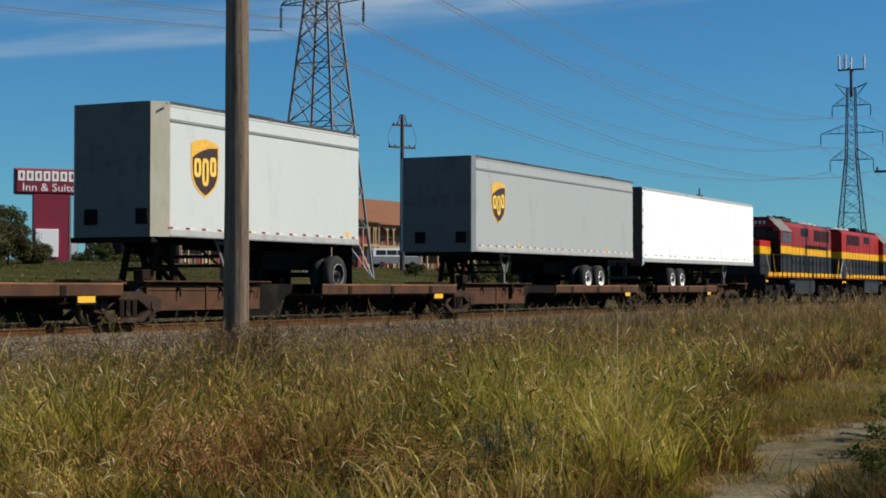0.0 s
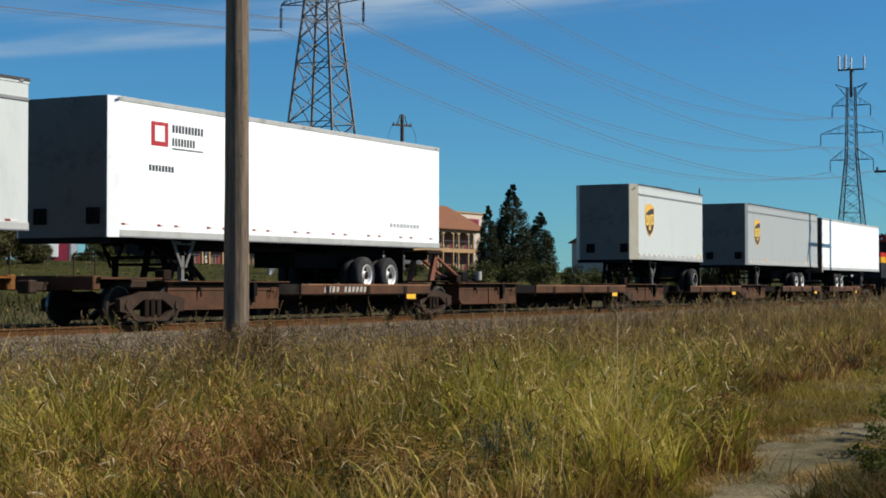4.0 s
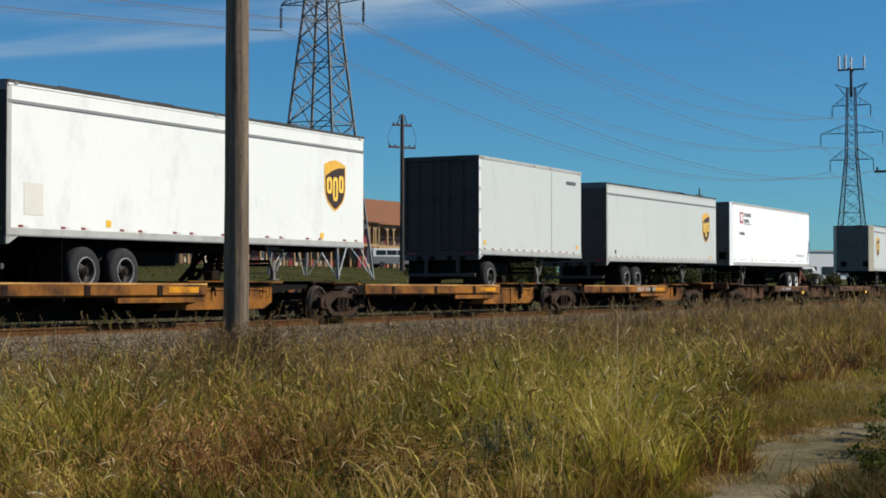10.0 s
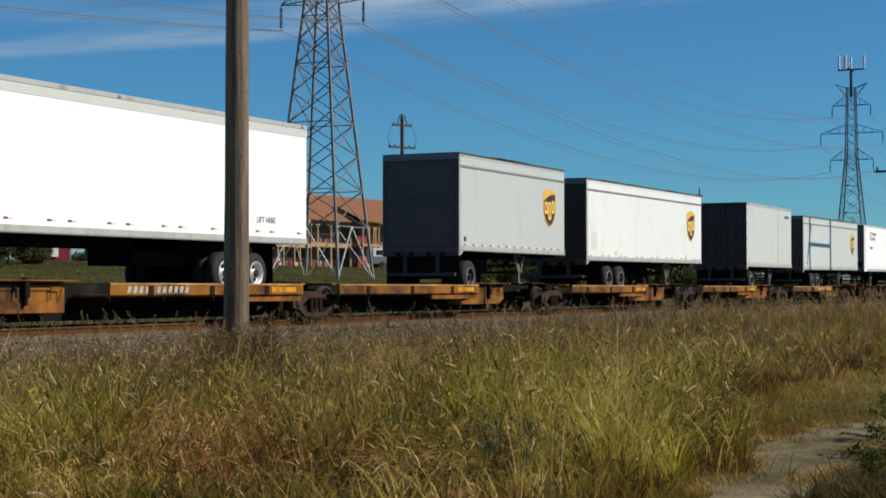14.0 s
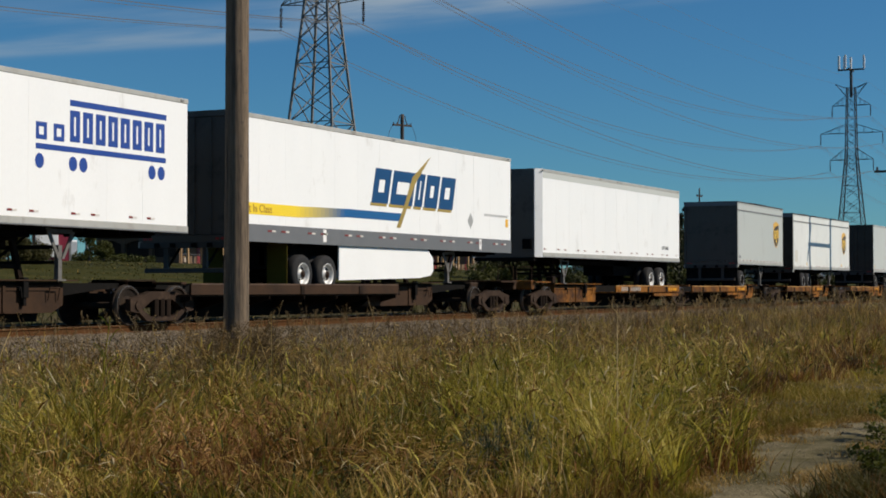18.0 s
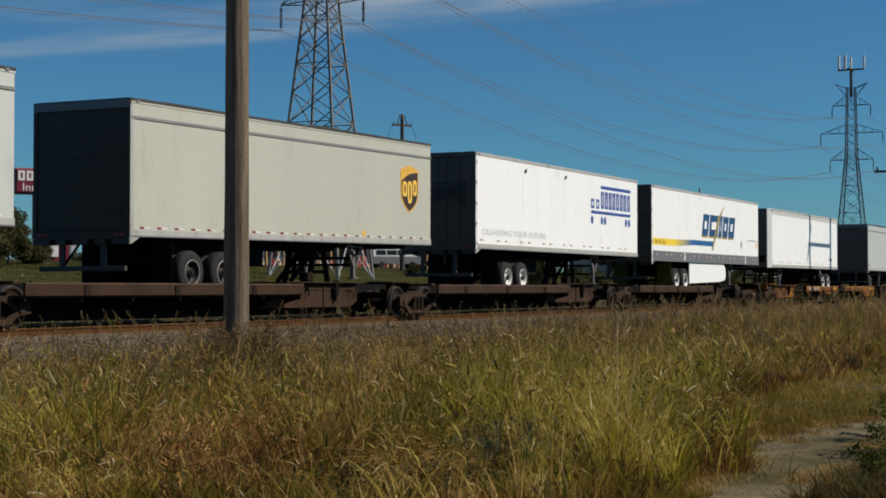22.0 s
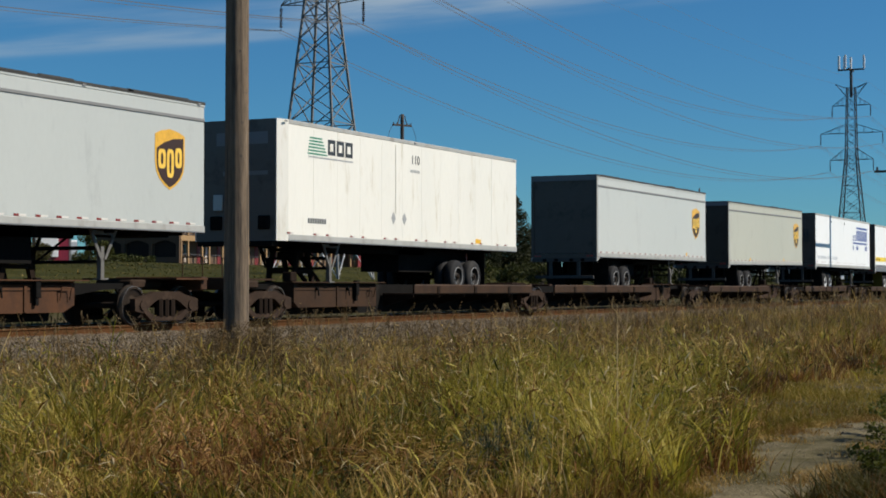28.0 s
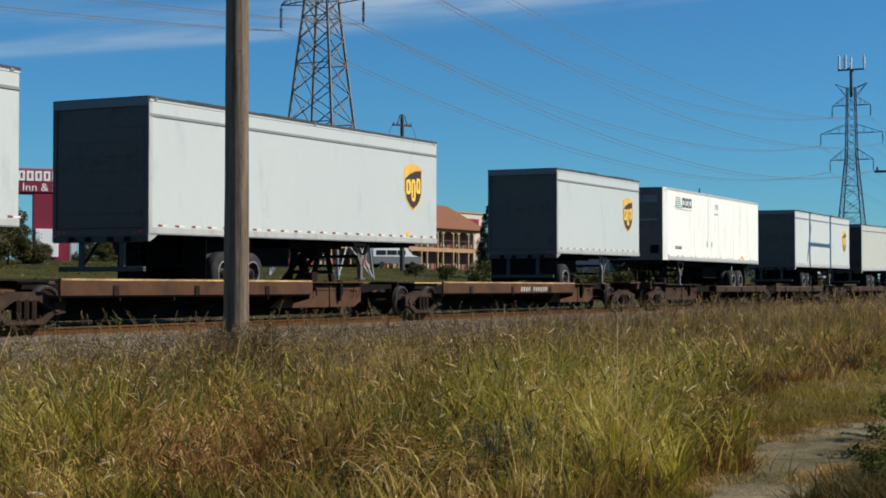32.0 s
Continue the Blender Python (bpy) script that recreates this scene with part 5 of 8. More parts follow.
# ---- locomotives ----
def locomotive(s, length, label, red, hood_end, turned=False):
    """A road switcher with its short hood at x = 0; turned: the long hood leads to the train instead."""
    ob = on_train("locomotive", s, 0, label, "locomotive", "locomotives of the train")
    L = length
    part("underframe", boxes((0.0, L, -1.45, 1.45, 1.32, 1.44), bev=0.02), "lblack", ob)
    for sgn in (-1, 1):
        part("sill_stripe", boxes((0.6, L - 0.6, sgn * 1.45, sgn * 1.475, 1.34, 1.60)), "lyellow", ob, "yellow sill stripe")
        part("sill_line", boxes((0.6, L - 0.6, sgn * 1.475, sgn * 1.48, 1.35, 1.41)), red, ob, "thin red line on the sill")
    # long hood in three painted bands, its upper edge rounded off
    c0, c1 = 3.3, 5.5
    h0, h1, hw = c1, hood_end, 1.12
    for name, z0, z1, mat, w in (("hood_base", 1.44, 2.58, "lhood", hw), ("hood_band", 2.58, 2.97, "lyellow", hw + 0.004), ("hood_side", 2.97, 4.06, red, hw)):
        part(name, boxes((h0, h1, -w, w, z0, z1)), mat, ob)
    for sgn in (-1, 1):
        edge = bmesh.new()
        sect = [(sgn * 1.12, 4.06), (sgn * 1.06, 4.2), (sgn * 0.86, 4.29), (0.0, 4.29), (0.0, 4.06)]
        ea, eb = [[edge.verts.new((xx, yy, zz)) for yy, zz in sect] for xx in (h0, h1)]
        edge.faces.new(ea)
        edge.faces.new(eb[::-1])
        for i in range(5):
            edge.faces.new((ea[i], ea[(i + 1) % 5], eb[(i + 1) % 5], eb[i]))
        bmesh.ops.recalc_face_normals(edge, faces=edge.faces)
        part("hood_shoulder", edge, red, ob)
    part("hood_roof", boxes((h0, h1 - 0.2, -0.84, 0.84, 4.292, 4.33), bev=0.01), "lroof", ob, "sooty roof of the long hood")
    for k in range(12):
        x = h0 + 0.5 + k * (h1 - h0 - 1.0) / 12
        part("door_joint", boxes((x, x + 0.02, -hw - 0.01, -hw, 1.6, 3.55)), "lblack", ob)
        part("door_latch", boxes((x + 0.06, x + 0.1, -hw - 0.03, -hw, 2.15, 2.3)), "lblack", ob)
    for x in (11.7, 13.6):
        grille = part("radiator_grille", boxes((x, x + 1.75, -hw - 0.015, -hw, 3.42, 4.04), bev=0.005), "lgrille", ob, "dark maroon radiator grille")
        for k in range(6):
            part("slat", boxes((x + 0.04, x + 1.71, -hw - 0.035, -hw - 0.015, 3.46 + 0.095 * k, 3.50 + 0.095 * k)), "lgrille", grille)
    part("intake_grille", boxes((8.7, 10.3, -hw - 0.02, -hw, 3.6, 4.04), bev=0.01), "lblack", ob, "black air intake")
    part("hood_panel", boxes((7.0, 8.4, -hw - 0.014, -hw, 3.1, 3.95), bev=0.006), red, ob)
    for x in (h1 - 1.2, h1 - 2.7, h1 - 4.2):
        fan = part("roof_fan", rods(((x, 0, 4.3), (x, 0, 4.47), 0.62), seg=20), "lfan", ob, "pale roof fan housing")
        part("fan_hub", rods(((x, 0, 4.47), (x, 0, 4.5), 0.16), seg=10), "lblack", fan)
    part("blower_housing", boxes((h0 + 0.3, h0 + 2.2, -0.85, 0.7, 4.30, 4.46), bev=0.06), "lroof", ob)
    part("exhaust_stack", boxes((8.0, 9.3, -0.45, 0.35, 4.32, 4.60), (8.2, 8.8, -0.3, 0.2, 4.60, 4.68), bev=0.05), "lblack", ob, "sooty black exhaust silencer")
    # cab: steep grey roof slopes over the side windows
    cabr = bmesh.new()
    sect = [(-1.4, 2.97), (1.4, 2.97), (1.4, 3.74), (0.8, 4.40), (-0.8, 4.40), (-1.4, 3.74)]
    ca, cb = [[cabr.verts.new((xx, yy, zz)) for yy, zz in sect] for xx in (c0, c1)]
    cabr.faces.new(ca[::-1])
    cabr.faces.new(cb)
    for i in range(6):
        cabr.faces.new((ca[i], ca[(i + 1) % 6], cb[(i + 1) % 6], cb[i]))
    bmesh.ops.recalc_face_normals(cabr, faces=cabr.faces)
    cab = part("cab", cabr, red, ob)
    part("cab_band", boxes((c0, c1 + 0.002, -1.404, 1.404, 2.58, 2.97)), "lyellow", cab, "yellow band across the cab")
    part("cab_base", boxes((c0, c1, -1.4, 1.4, 1.44, 2.58)), "lhood", cab)
    part("cab_roof", boxes((c0 - 0.1, c1 + 0.05, -0.82, 0.82, 4.405, 4.46), bev=0.02), "lroof", cab)
    for sgn in (-1, 1):
        bm = bmesh.new()
        ra, rb = [[bm.verts.new((xx, sgn * yy, zz)) for yy, zz in ((1.405, 3.735), (0.80, 4.405), (0.80, 4.43), (1.44, 3.73))] for xx in (c0 - 0.1, c1 + 0.05)]
        bm.faces.new(ra[::-1])
        bm.faces.new(rb)
        for i in range(4):
            bm.faces.new((ra[i], ra[(i + 1) % 4], rb[(i + 1) % 4], rb[i]))
        bmesh.ops.recalc_face_normals(bm, faces=bm.faces)
        part("roof_slope", bm, "lslope", cab, "dull grey slanted roof edge of the cab")
    for x in (3.55, 4.55):
        part("side_window", boxes((x, x + 0.72, -1.42, -1.4, 3.15, 3.66), bev=0.01), "glass", cab, "dark cab window")
    part("cab_front", boxes((c0 - 0.008, c0 - 0.002, -1.396, 1.396, 1.46, 3.25)), "lblack", cab, "black sheet over the front of the cab")
    part("window_band", boxes((c0 - 0.01, c0 - 0.002, -1.3, 1.3, 3.26, 3.72), (c0 - 0.01, c0 - 0.002, -1.0, 1.0, 3.72, 3.95)), "lblack", cab, "black surround of the front windows")
    for y in (-1.2, -0.62, 0.08, 0.66):
        part("end_window", boxes((c0 - 0.03, c0 - 0.01, y, y + 0.52, 3.34, 3.88 if abs(y + 0.26) < 0.6 else 3.68), bev=0.008), "glass", cab, "dark cab window")
    part("number_board", boxes((c0 - 0.03, c0 - 0.002, -0.68, 0.68, 4.04, 4.32), bev=0.01), "lblack", cab, "black number board")
    bm = bmesh.new()
    for k in range(4):
        box(bm, c0 - 0.04, c0 - 0.03, -0.62 + 0.22 * k, -0.48 + 0.22 * k, 4.09, 4.27)
    part("number_bars", bm, "lfan", cab, "pale number marks")
    # short hood
    for name, z0, z1, mat, w in (("nose_base", 1.44, 2.5, "lhood", 0.92), ("nose_band", 2.5, 2.9, "lyellow", 0.924), ("nose_top", 2.9, 3.2, "lnose", 0.92)):
        part(name, boxes((1.1, c0 - 0.01, -w, w, z0, z1), bev=0.03), mat, ob)
    part("nose_door", boxes((1.085, 1.1, -0.3, 0.35, 1.5, 2.95), bev=0.01), "lhood", ob)
    # platforms, steps, rails
    for x0, x1, xs in ((0.0, 1.1, 0.25), (h1, L, L - 0.25)):
        part("end_platform", boxes((x0, x1, -1.45, 1.45, 1.445, 1.48)), "lblack", ob)
        for sgn in (-1, 1):
            for z in (0.45, 0.78, 1.1):
                part("step", boxes((xs - 0.25, xs + 0.25, sgn * 1.1, sgn * 1.48, z, z + 0.03)), "lblack", ob)
            part("step_stringer", boxes((xs - 0.28, xs - 0.25, sgn * 1.1, sgn * 1.48, 0.42, 1.35)), "lblack", ob)
            part("step_edge", boxes((xs - 0.25, xs + 0.25, sgn * 1.48, sgn * 1.49, 1.1, 1.2)), "lyellow", ob, "yellow step edge")
    for k in range(17):
        x = 1.4 + k * (L - 2.8) / 16
        part("handrail_post", rods(((x, -1.5, 1.34), (x, -1.5, 2.48), 0.022), seg=6), "lblack", ob)
    part("handrail", rods(((1.4, -1.5, 2.48), (L - 1.4, -1.5, 2.48), 0.02), seg=6), "lblack", ob)
    for x, e in ((0.1, 1), (L - 0.1, -1)):
        part("step_handrail", rods(((x, -1.47, 2.52), (x + e * 0.85, -1.47, 1.5), 0.028), seg=6), "lfan", ob, "pale slanted step handrail")
        part("step_handrail", rods(((x + e * 1.25, -1.5, 2.5), (x + e * 1.75, -1.5, 1.5), 0.024), seg=6), "lyellow", ob, "yellow slanted step handrail")
    bm = bmesh.new()
    prism(bm, [(L / 2 - 2.2, 1.3), (L / 2 - 2.2, 0.62), (L / 2 - 1.9, 0.5), (L / 2 + 1.9, 0.5), (L / 2 + 2.2, 0.62), (L / 2 + 2.2, 1.3)], -1.3, 1.3)
    part("fuel_tank", bm, "lhood", ob)
    part("air_reservoir", rods(((L / 2 - 3.4, -1.2, 1.12), (L / 2 - 2.3, -1.2, 1.12), 0.15), seg=12), "lhood", ob)
    part("horn", rods(((h0 + 1.2, -0.3, 4.58), (h0 + 0.7, -0.3, 4.61), 0.05), ((h0 + 1.2, 0.0, 4.58), (h0 + 0.6, 0.0, 4.61), 0.05), ((h0 + 1.2, -0.3, 4.36), (h0 + 1.2, -0.3, 4.60), 0.03), ((h0 + 1.2, 0, 4.36), (h0 + 1.2, 0, 4.60), 0.03)), "lblack", ob)
    part("antenna", rods(((3.6, 0.2, 4.45), (3.6, 0.2, 4.72), 0.05), seg=6), "lblack", ob)
    for x, e in ((0.0, -1), (L, 1)):
        part("coupler", boxes((min(x - e * 0.1, x + e * 0.5), max(x - e * 0.1, x + e * 0.5), -0.1, 0.1, 0.75, 0.95), bev=0.03), "truck", ob)
        part("pilot", boxes((x - 0.065, x + 0.065, -1.3, 1.3, 0.3, 1.32), bev=0.02), "lblack", ob)
    for xc in (3.2, L - 3.2):
        for sgn in (-1, 1):
            bm = bmesh.new()
            prism(bm, [(xc - 2.0, 0.55), (xc - 1.8, 0.95), (xc + 1.8, 0.95), (xc + 2.0, 0.55), (xc + 1.2, 0.5), (xc + 0.6, 0.3), (xc - 0.6, 0.3), (xc - 1.2, 0.5)], sgn * 1.0, sgn * 1.14)
            frame_part = part("truck_frame", bm, "black", ob)
            for dx in (-1.37, 1.37):
                part("journal_box", boxes((xc + dx - 0.17, xc + dx + 0.17, sgn * 1.14, sgn * 1.27, 0.36, 0.68), bev=0.03), "wheelface", frame_part)
            part("brake_cylinder", rods(((xc - 0.45, sgn * 1.2, 0.85), (xc + 0.15, sgn * 1.2, 0.85), 0.11), seg=10), "wheelface", frame_part)
        part("truck_bolster", boxes((xc - 0.5, xc + 0.5, -1.0, 1.0, 0.6, 1.3)), "black", ob)
        for dx in (-1.37, 1.37):
            ws = wheelset(0.508)
            ws.parent = ob
            ws.location = (xc + dx, 0, 0.508)
            SPINNERS.append((ws, xc + dx, 0.508))
    if turned:
        for piece in ob.children_recursive:
            if piece.type == "MESH" and not any(piece is w or piece.parent is w for w, _, _ in SPINNERS):
                piece.data.transform(Matrix(((-1, 0, 0, L), (0, 1, 0, 0), (0, 0, 1, 0), (0, 0, 0, 1))))
                piece.data.flip_normals()
    return ob


locomotive(77.4, 17.7, "faded red, yellow and black diesel locomotive, cab at the train end", "lredfaded", 15.9)
locomotive(95.2, 17.7, "bright red, yellow and black diesel locomotive leading the train", "lred", 16.7, turned=True)
# ---- poles and towers ----
def spot(bearing, depth):
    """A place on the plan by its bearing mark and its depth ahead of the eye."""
    a = YAW + math.atan((bearing - 784) / 2825.9)
    d = depth / math.cos(a - YAW)
    return d * math.sin(a), d * math.cos(a)


def pole_at(x, y, top, r0, r1, label, mat="pole"):
    ob = thing("utility_pole", pose(x, y, ground_z(x, y)), label, "utility pole")
    bm = bmesh.new()
    n, seg = 24, 18
    h = top - ground_z(x, y) + 0.3
    rings = []
    for i in range(n + 1):
        r = r0 + (r1 - r0) * i / n
        ring = []
        for k in range(seg):
            a = 2 * math.pi * k / seg
            rr = r * (1 + 0.035 * noise.noise((3 * math.cos(a), 3 * math.sin(a), i * 0.25)))
            ring.append(bm.verts.new((rr * math.cos(a) + 0.02 * noise.noise((0, 0, i * 0.2)), rr * math.sin(a), -0.3 + h * i / n)))
        rings.append(ring)
    for p, q in zip(rings, rings[1:]):
        for k in range(seg):
            bm.faces.new((p[k], p[(k + 1) % seg], q[(k + 1) % seg], q[k]))
    bm.faces.new(rings[-1])
    smooth(part("shaft", bm, mat, ob))
    return ob


near_pole = pole_at(17.932, 11.936, 11.0, 0.170, 0.139, "weathered grey-brown wooden utility pole standing in tall grass")
for k, (a, z) in enumerate(((200, 1.15), (215, 2.55), (190, 3.4), (225, 3.95), (205, 0.1), (222, 1.9), (196, 0.6), (210, 3.0), (228, 0.75), (203, -0.1), (188, 2.2))):
    p = Vector((0.15 * math.sin(radians(a)), 0.15 * math.cos(radians(a)), z + 0.8))
    part("bolt_hole", rods((p * 1.0 - Vector((p.x, p.y, 0)) * 0.1, p + Vector((p.x, p.y, 0)) * 0.05, 0.021)), "darkpole", near_pole)


def crossarm(ob, z, half, along, mat, w=0.1, name="crossarm"):
    d = Vector((math.cos(along), math.sin(along), 0))
    bm = bmesh.new()
    beam(bm, d * -half + Vector((0, 0, z)), d * half + Vector((0, 0, z)), w)
    a = part(name, bm, mat, ob)
    for k in (-0.95, -0.55, 0.55, 0.95):
        p = d * (half * k) + Vector((0, 0, z + w / 2))
        part("insulator", rods((p, p + Vector((0, 0, 0.16)), 0.05), seg=8), "insul", a)
    return a


# dark distribution pole beyond the track
dark_pole = pole_at(120.9, 63.6, 15.7, 0.21, 0.15, "tall dark wooden power pole with crossarms", "darkpole")
gz = ground_z(120.9, 63.6)
crossarm(dark_pole, 14.75 - gz, 0.95, radians(-28), "darkpole", 0.16)
crossarm(dark_pole, 12.85 - gz, 1.35, radians(-28), "darkpole", 0.16)
for dx in (-0.5, 0.5):
    d = Vector((math.cos(radians(-28)), math.sin(radians(-28)), 0)) * dx
    part("pole_top_arm", rods((d + Vector((0, 0, 14.75 - gz)), d * 0.5 + Vector((0, 0, 15.6 - gz)), 0.04)), "darkpole", dark_pole)
for dx in (-1.3, 1.3):
    d = Vector((math.cos(radians(-28)), math.sin(radians(-28)), 0)) * dx
    bm = bmesh.new()
    prev = None
    for k in range(9):
        f = k / 8
        p = d * (1 - 0.25 * math.sin(math.pi * f) * -1) * (0.75 + 0.25 * f) + Vector((0, 0, 14.75 - gz - 1.9 * f))
        if prev:
            rod(bm, prev, p, 0.02, seg=5)
        prev = p
    part("jumper_wire", bm, "wire", dark_pole)
shop_pole = pole_at(*spot(1355, 250), 0.79 + 78 * 250 / 2825.9, 0.14, 0.1, "grey wooden pole with one crossarm by the far shop")
crossarm(shop_pole, 0.79 + 76 * 250 / 2825.9 - ground_z(*spot(1355, 250)), 0.9, radians(-30), "darkpole", 0.14)
far_pole = pole_at(140.0, 43.2, 9.85, 0.11, 0.07, "dark wooden pole seen over the train", "darkpole")
crossarm(far_pole, 9.1 - ground_z(140, 43.2), 0.42, radians(-20), "darkpole", 0.05)

# timber frame of two posts and a crossbar by the track; its shadow falls on the passing trailers
frame_ob = thing("timber_frame", pose(89.3, 16.5, ground_z(89.3, 16.5)), "timber frame of two posts joined by a crossbar", "timber frame")
gz = ground_z(88.1, 16.5)
for x, r in ((0, 0.15), (5.0, 0.19)):
    part("post", rods(((x, 0, -0.3), (x, 0, 9.0 - gz), r), seg=12), "darkpole", frame_ob)
bm = bmesh.new()
beam(bm, (-0.3, -0.2, 7.42 - gz), (5.3, -0.2, 7.42 - gz), 0.11, 0.11)
part("crossbar", bm, "darkpole", frame_ob)
bm = bmesh.new()
beam(bm, (-0.17, -0.9, 7.2 - gz), (-0.17, 1.05, 7.2 - gz), 0.14, 0.12)
part("side_arm", bm, "darkpole", frame_ob)
for yy in (-0.75, 0.9):
    part("insulator", rods(((-0.17, yy, 7.27 - gz), (-0.17, yy, 7.45 - gz), 0.06)), "insul", frame_ob)


# ---- lattice towers ----
def lattice_tower(x, y, label, mast=False, steel="galv", slim=1.0, turn=0.0, drop=0.0):
    gz = ground_z(x, y)
    ob = thing("lattice_tower", pose(x, y, gz - 0.1, 0, 0, turn), label, "pylon", "lattice towers of the power line")

    def half(z):
        h = z - 1.4
        return slim * (0.5 * (5.1 - 3.45 * min(1.0, max(0.0, h / 17.3))) if z < 18.7 else 0.5 * max(1.15, 1.65 - 0.045 * (z - 18.7)))

    def corner(k, z):
        s = ((-1, -1), (1, -1), (1, 1), (-1, 1))[k % 4]
        return Vector((s[0] * half(z), s[1] * half(z), z - gz + 0.1))
    levels = [gz - 0.1, 4.6, 6.9, 9.1, 11.1, 13.0, 14.8, 16.4, 17.8, 18.9, 20.1, 21.2, 22.4, 23.5, 24.7, 25.9, 27.0, 28.2]
    for k in range(4):
        bm = bmesh.new()
        rings = []
        for a in levels:
            w = 0.068 if a < 19 else 0.05
            c0 = corner(k, a)
            rings.append([bm.verts.new(c0 + Vector((dx * w, dy * w, 0))) for dx, dy in ((-1, -1), (1, -1), (1, 1), (-1, 1))])
        for p0, p1 in zip(rings, rings[1:]):
            for j in range(4):
                bm.faces.new((p0[j], p0[(j + 1) % 4], p1[(j + 1) % 4], p1[j]))
        part("leg", bm, steel, ob)
    for i, (a, b) in enumerate(zip(levels, levels[1:])):
        for k in range(4):
            w = 0.056 if b < 19 else 0.046
            for p, q in ((corner(k, a), corner(k + 1, b)), (corner(k + 1, a), corner(k, b))):
                bm = bmesh.new()
                if i == 0:
                    m = (corner(k, b) + corner(k + 1, b)) / 2
                    p, q = (p, m)
                beam(bm, p, q, w)
                # lowest braces: newer zinc, with its sunlit white in the base colour
                part("brace", bm, "galvbright" if i == 0 else steel, ob, "new galvanised leg brace, coloured sunlit white" if i == 0 else "")
            if i in (0, 1, 3, 5, 7, 8, 11, 14, 16):
                bm = bmesh.new()
                beam(bm, corner(k, b), corner(k + 1, b), w)
                part("ring_bar", bm, steel, ob)
    tips = []
    for z, reach, rise in ((18.75 - drop, 2.92, 1.5), (22.4 - drop, 4.2, 1.2 if mast else 1.8), (26.2 - drop, 2.6, 1.3)):
        for sg in (-1, 1):
            zz = z - gz + 0.1
            tip = Vector((0, sg * reach, zz))
            bm = bmesh.new()
            h = half(z)
            for sx in (-1, 1):
                beam(bm, (sx * h, sg * h, zz), tip, 0.06)
                beam(bm, (sx * h, sg * h, zz + rise), tip, 0.05)
                for f in (0.3, 0.6):
                    a = Vector((sx * h, sg * h, zz)).lerp(tip, f)
                    b = Vector((sx * h, sg * h, zz + rise)).lerp(tip, f)
                    beam(bm, a, b, 0.035)
            arm = part("arm", bm, steel, ob)
            bm = bmesh.new()
            for j in range(10):
                rod(bm, tip - Vector((0, 0, 0.22 + 0.125 * j)), tip - Vector((0, 0, 0.28 + 0.125 * j)), 0.12, 0.07, seg=8)
            rod(bm, tip, tip - Vector((0, 0, 1.62)), 0.03, seg=6)
            part("insulator_string", bm, "insul", arm)
            tips.append(Vector((x, y + sg * reach, z - 1.6)))
    for sg in (-1, 1):
        bm = bmesh.new()
        for sx in (-1, 1):
            beam(bm, (sx * 0.5, sg * 0.5, 28.2 - gz), (0, sg * 2.15, 28.9 - gz), 0.07)
            beam(bm, (sx * 0.5, sg * 0.5, 27.0 - gz), (0, sg * 2.15, 28.9 - gz), 0.06)
        part("peak_arm", bm, steel, ob)
        tips.append(Vector((x, y + sg * 2.15, 28.9)))
    if mast:
        part("mast", rods(((0, 0, 27.0 - gz), (0, 0, 30.9 - gz), 0.2), seg=8), steel, ob)
        pl = part("antenna_frame", boxes((-1.5, 1.5, -0.1, 0.1, 30.7 - gz, 30.9 - gz), (-0.1, 0.1, -1.8, 1.8, 30.7 - gz, 30.9 - gz)), steel, ob)
        for dx, dy in ((0.2, 1.7), (-0.4, 1.55), (0.0, -1.75), (1.3, 0.3), (-1.3, 0.5), (0.5, 1.0)):
            part("antenna_panel", boxes((dx - 0.15, dx + 0.15, dy - 0.13, dy + 0.13, 30.9 - gz, 32.7 - gz), bev=0.03), "paintwhite", pl, "pale antenna panel")
    return tips


tips_a = lattice_tower(86.2, 51.06, "tall galvanised steel lattice pylon carrying wires", slim=0.955, turn=2.7)
tips_b = lattice_tower(220.1, 46.4, "distant lattice pylon with antennas on top", True, "galvdark", slim=0.88, drop=0.4)
tips_c = [t + Vector((-150, 4.5, 0.0)) for t in tips_a]
tips_d = [t + Vector((150, -5, 0.0)) for t in tips_b]


def wire_span(a, b, sag, r=0.026):
    bm = bmesh.new()
    prev = None
    n = 28
    rings = []
    for i in range(n + 1):
        f = i / n
        p = a.lerp(b, f) - Vector((0, 0, 4 * sag * f * (1 - f)))
        rings.append([bm.verts.new(p + Vector((0, r * math.cos(k * 2.094), r * math.sin(k * 2.094)))) for k in range(3)])
    for p, q in zip(rings, rings[1:]):
        for k in range(3):
            bm.faces.new((p[k], p[(k + 1) % 3], q[(k + 1) % 3], q[k]))
    ob = new("power_line", mesh_of("power_line", bm, "wire"))
    tagged(ob, "thin sagging overhead conductor between pylons", "power line", "conductors of the power line")


for spans in ((tips_c, tips_a), (tips_a, tips_b), (tips_b, tips_d)):
    for i, (a, b) in enumerate(zip(*spans)):
        wire_span(a, b, 4.25 if i < 6 else 1.8, 0.027 if i < 6 else 0.013)
        if i < 6:
            wire_span(a + Vector((0, 0.4, 0)), b + Vector((0, 0.4, 0)), 4.45, 0.016)

# ---- motel ----
MOTEL_Z = 3.05
motel = thing("motel_building", pose(124.8, 89.4, MOTEL_Z, 0, 0, 7.75), "three-storey ochre motel with a terracotta shed roof and arched galleries", "motel")
FL, BAY, NB, DEP, G = 2.8, 4.43, 7, 8.9, 1.5


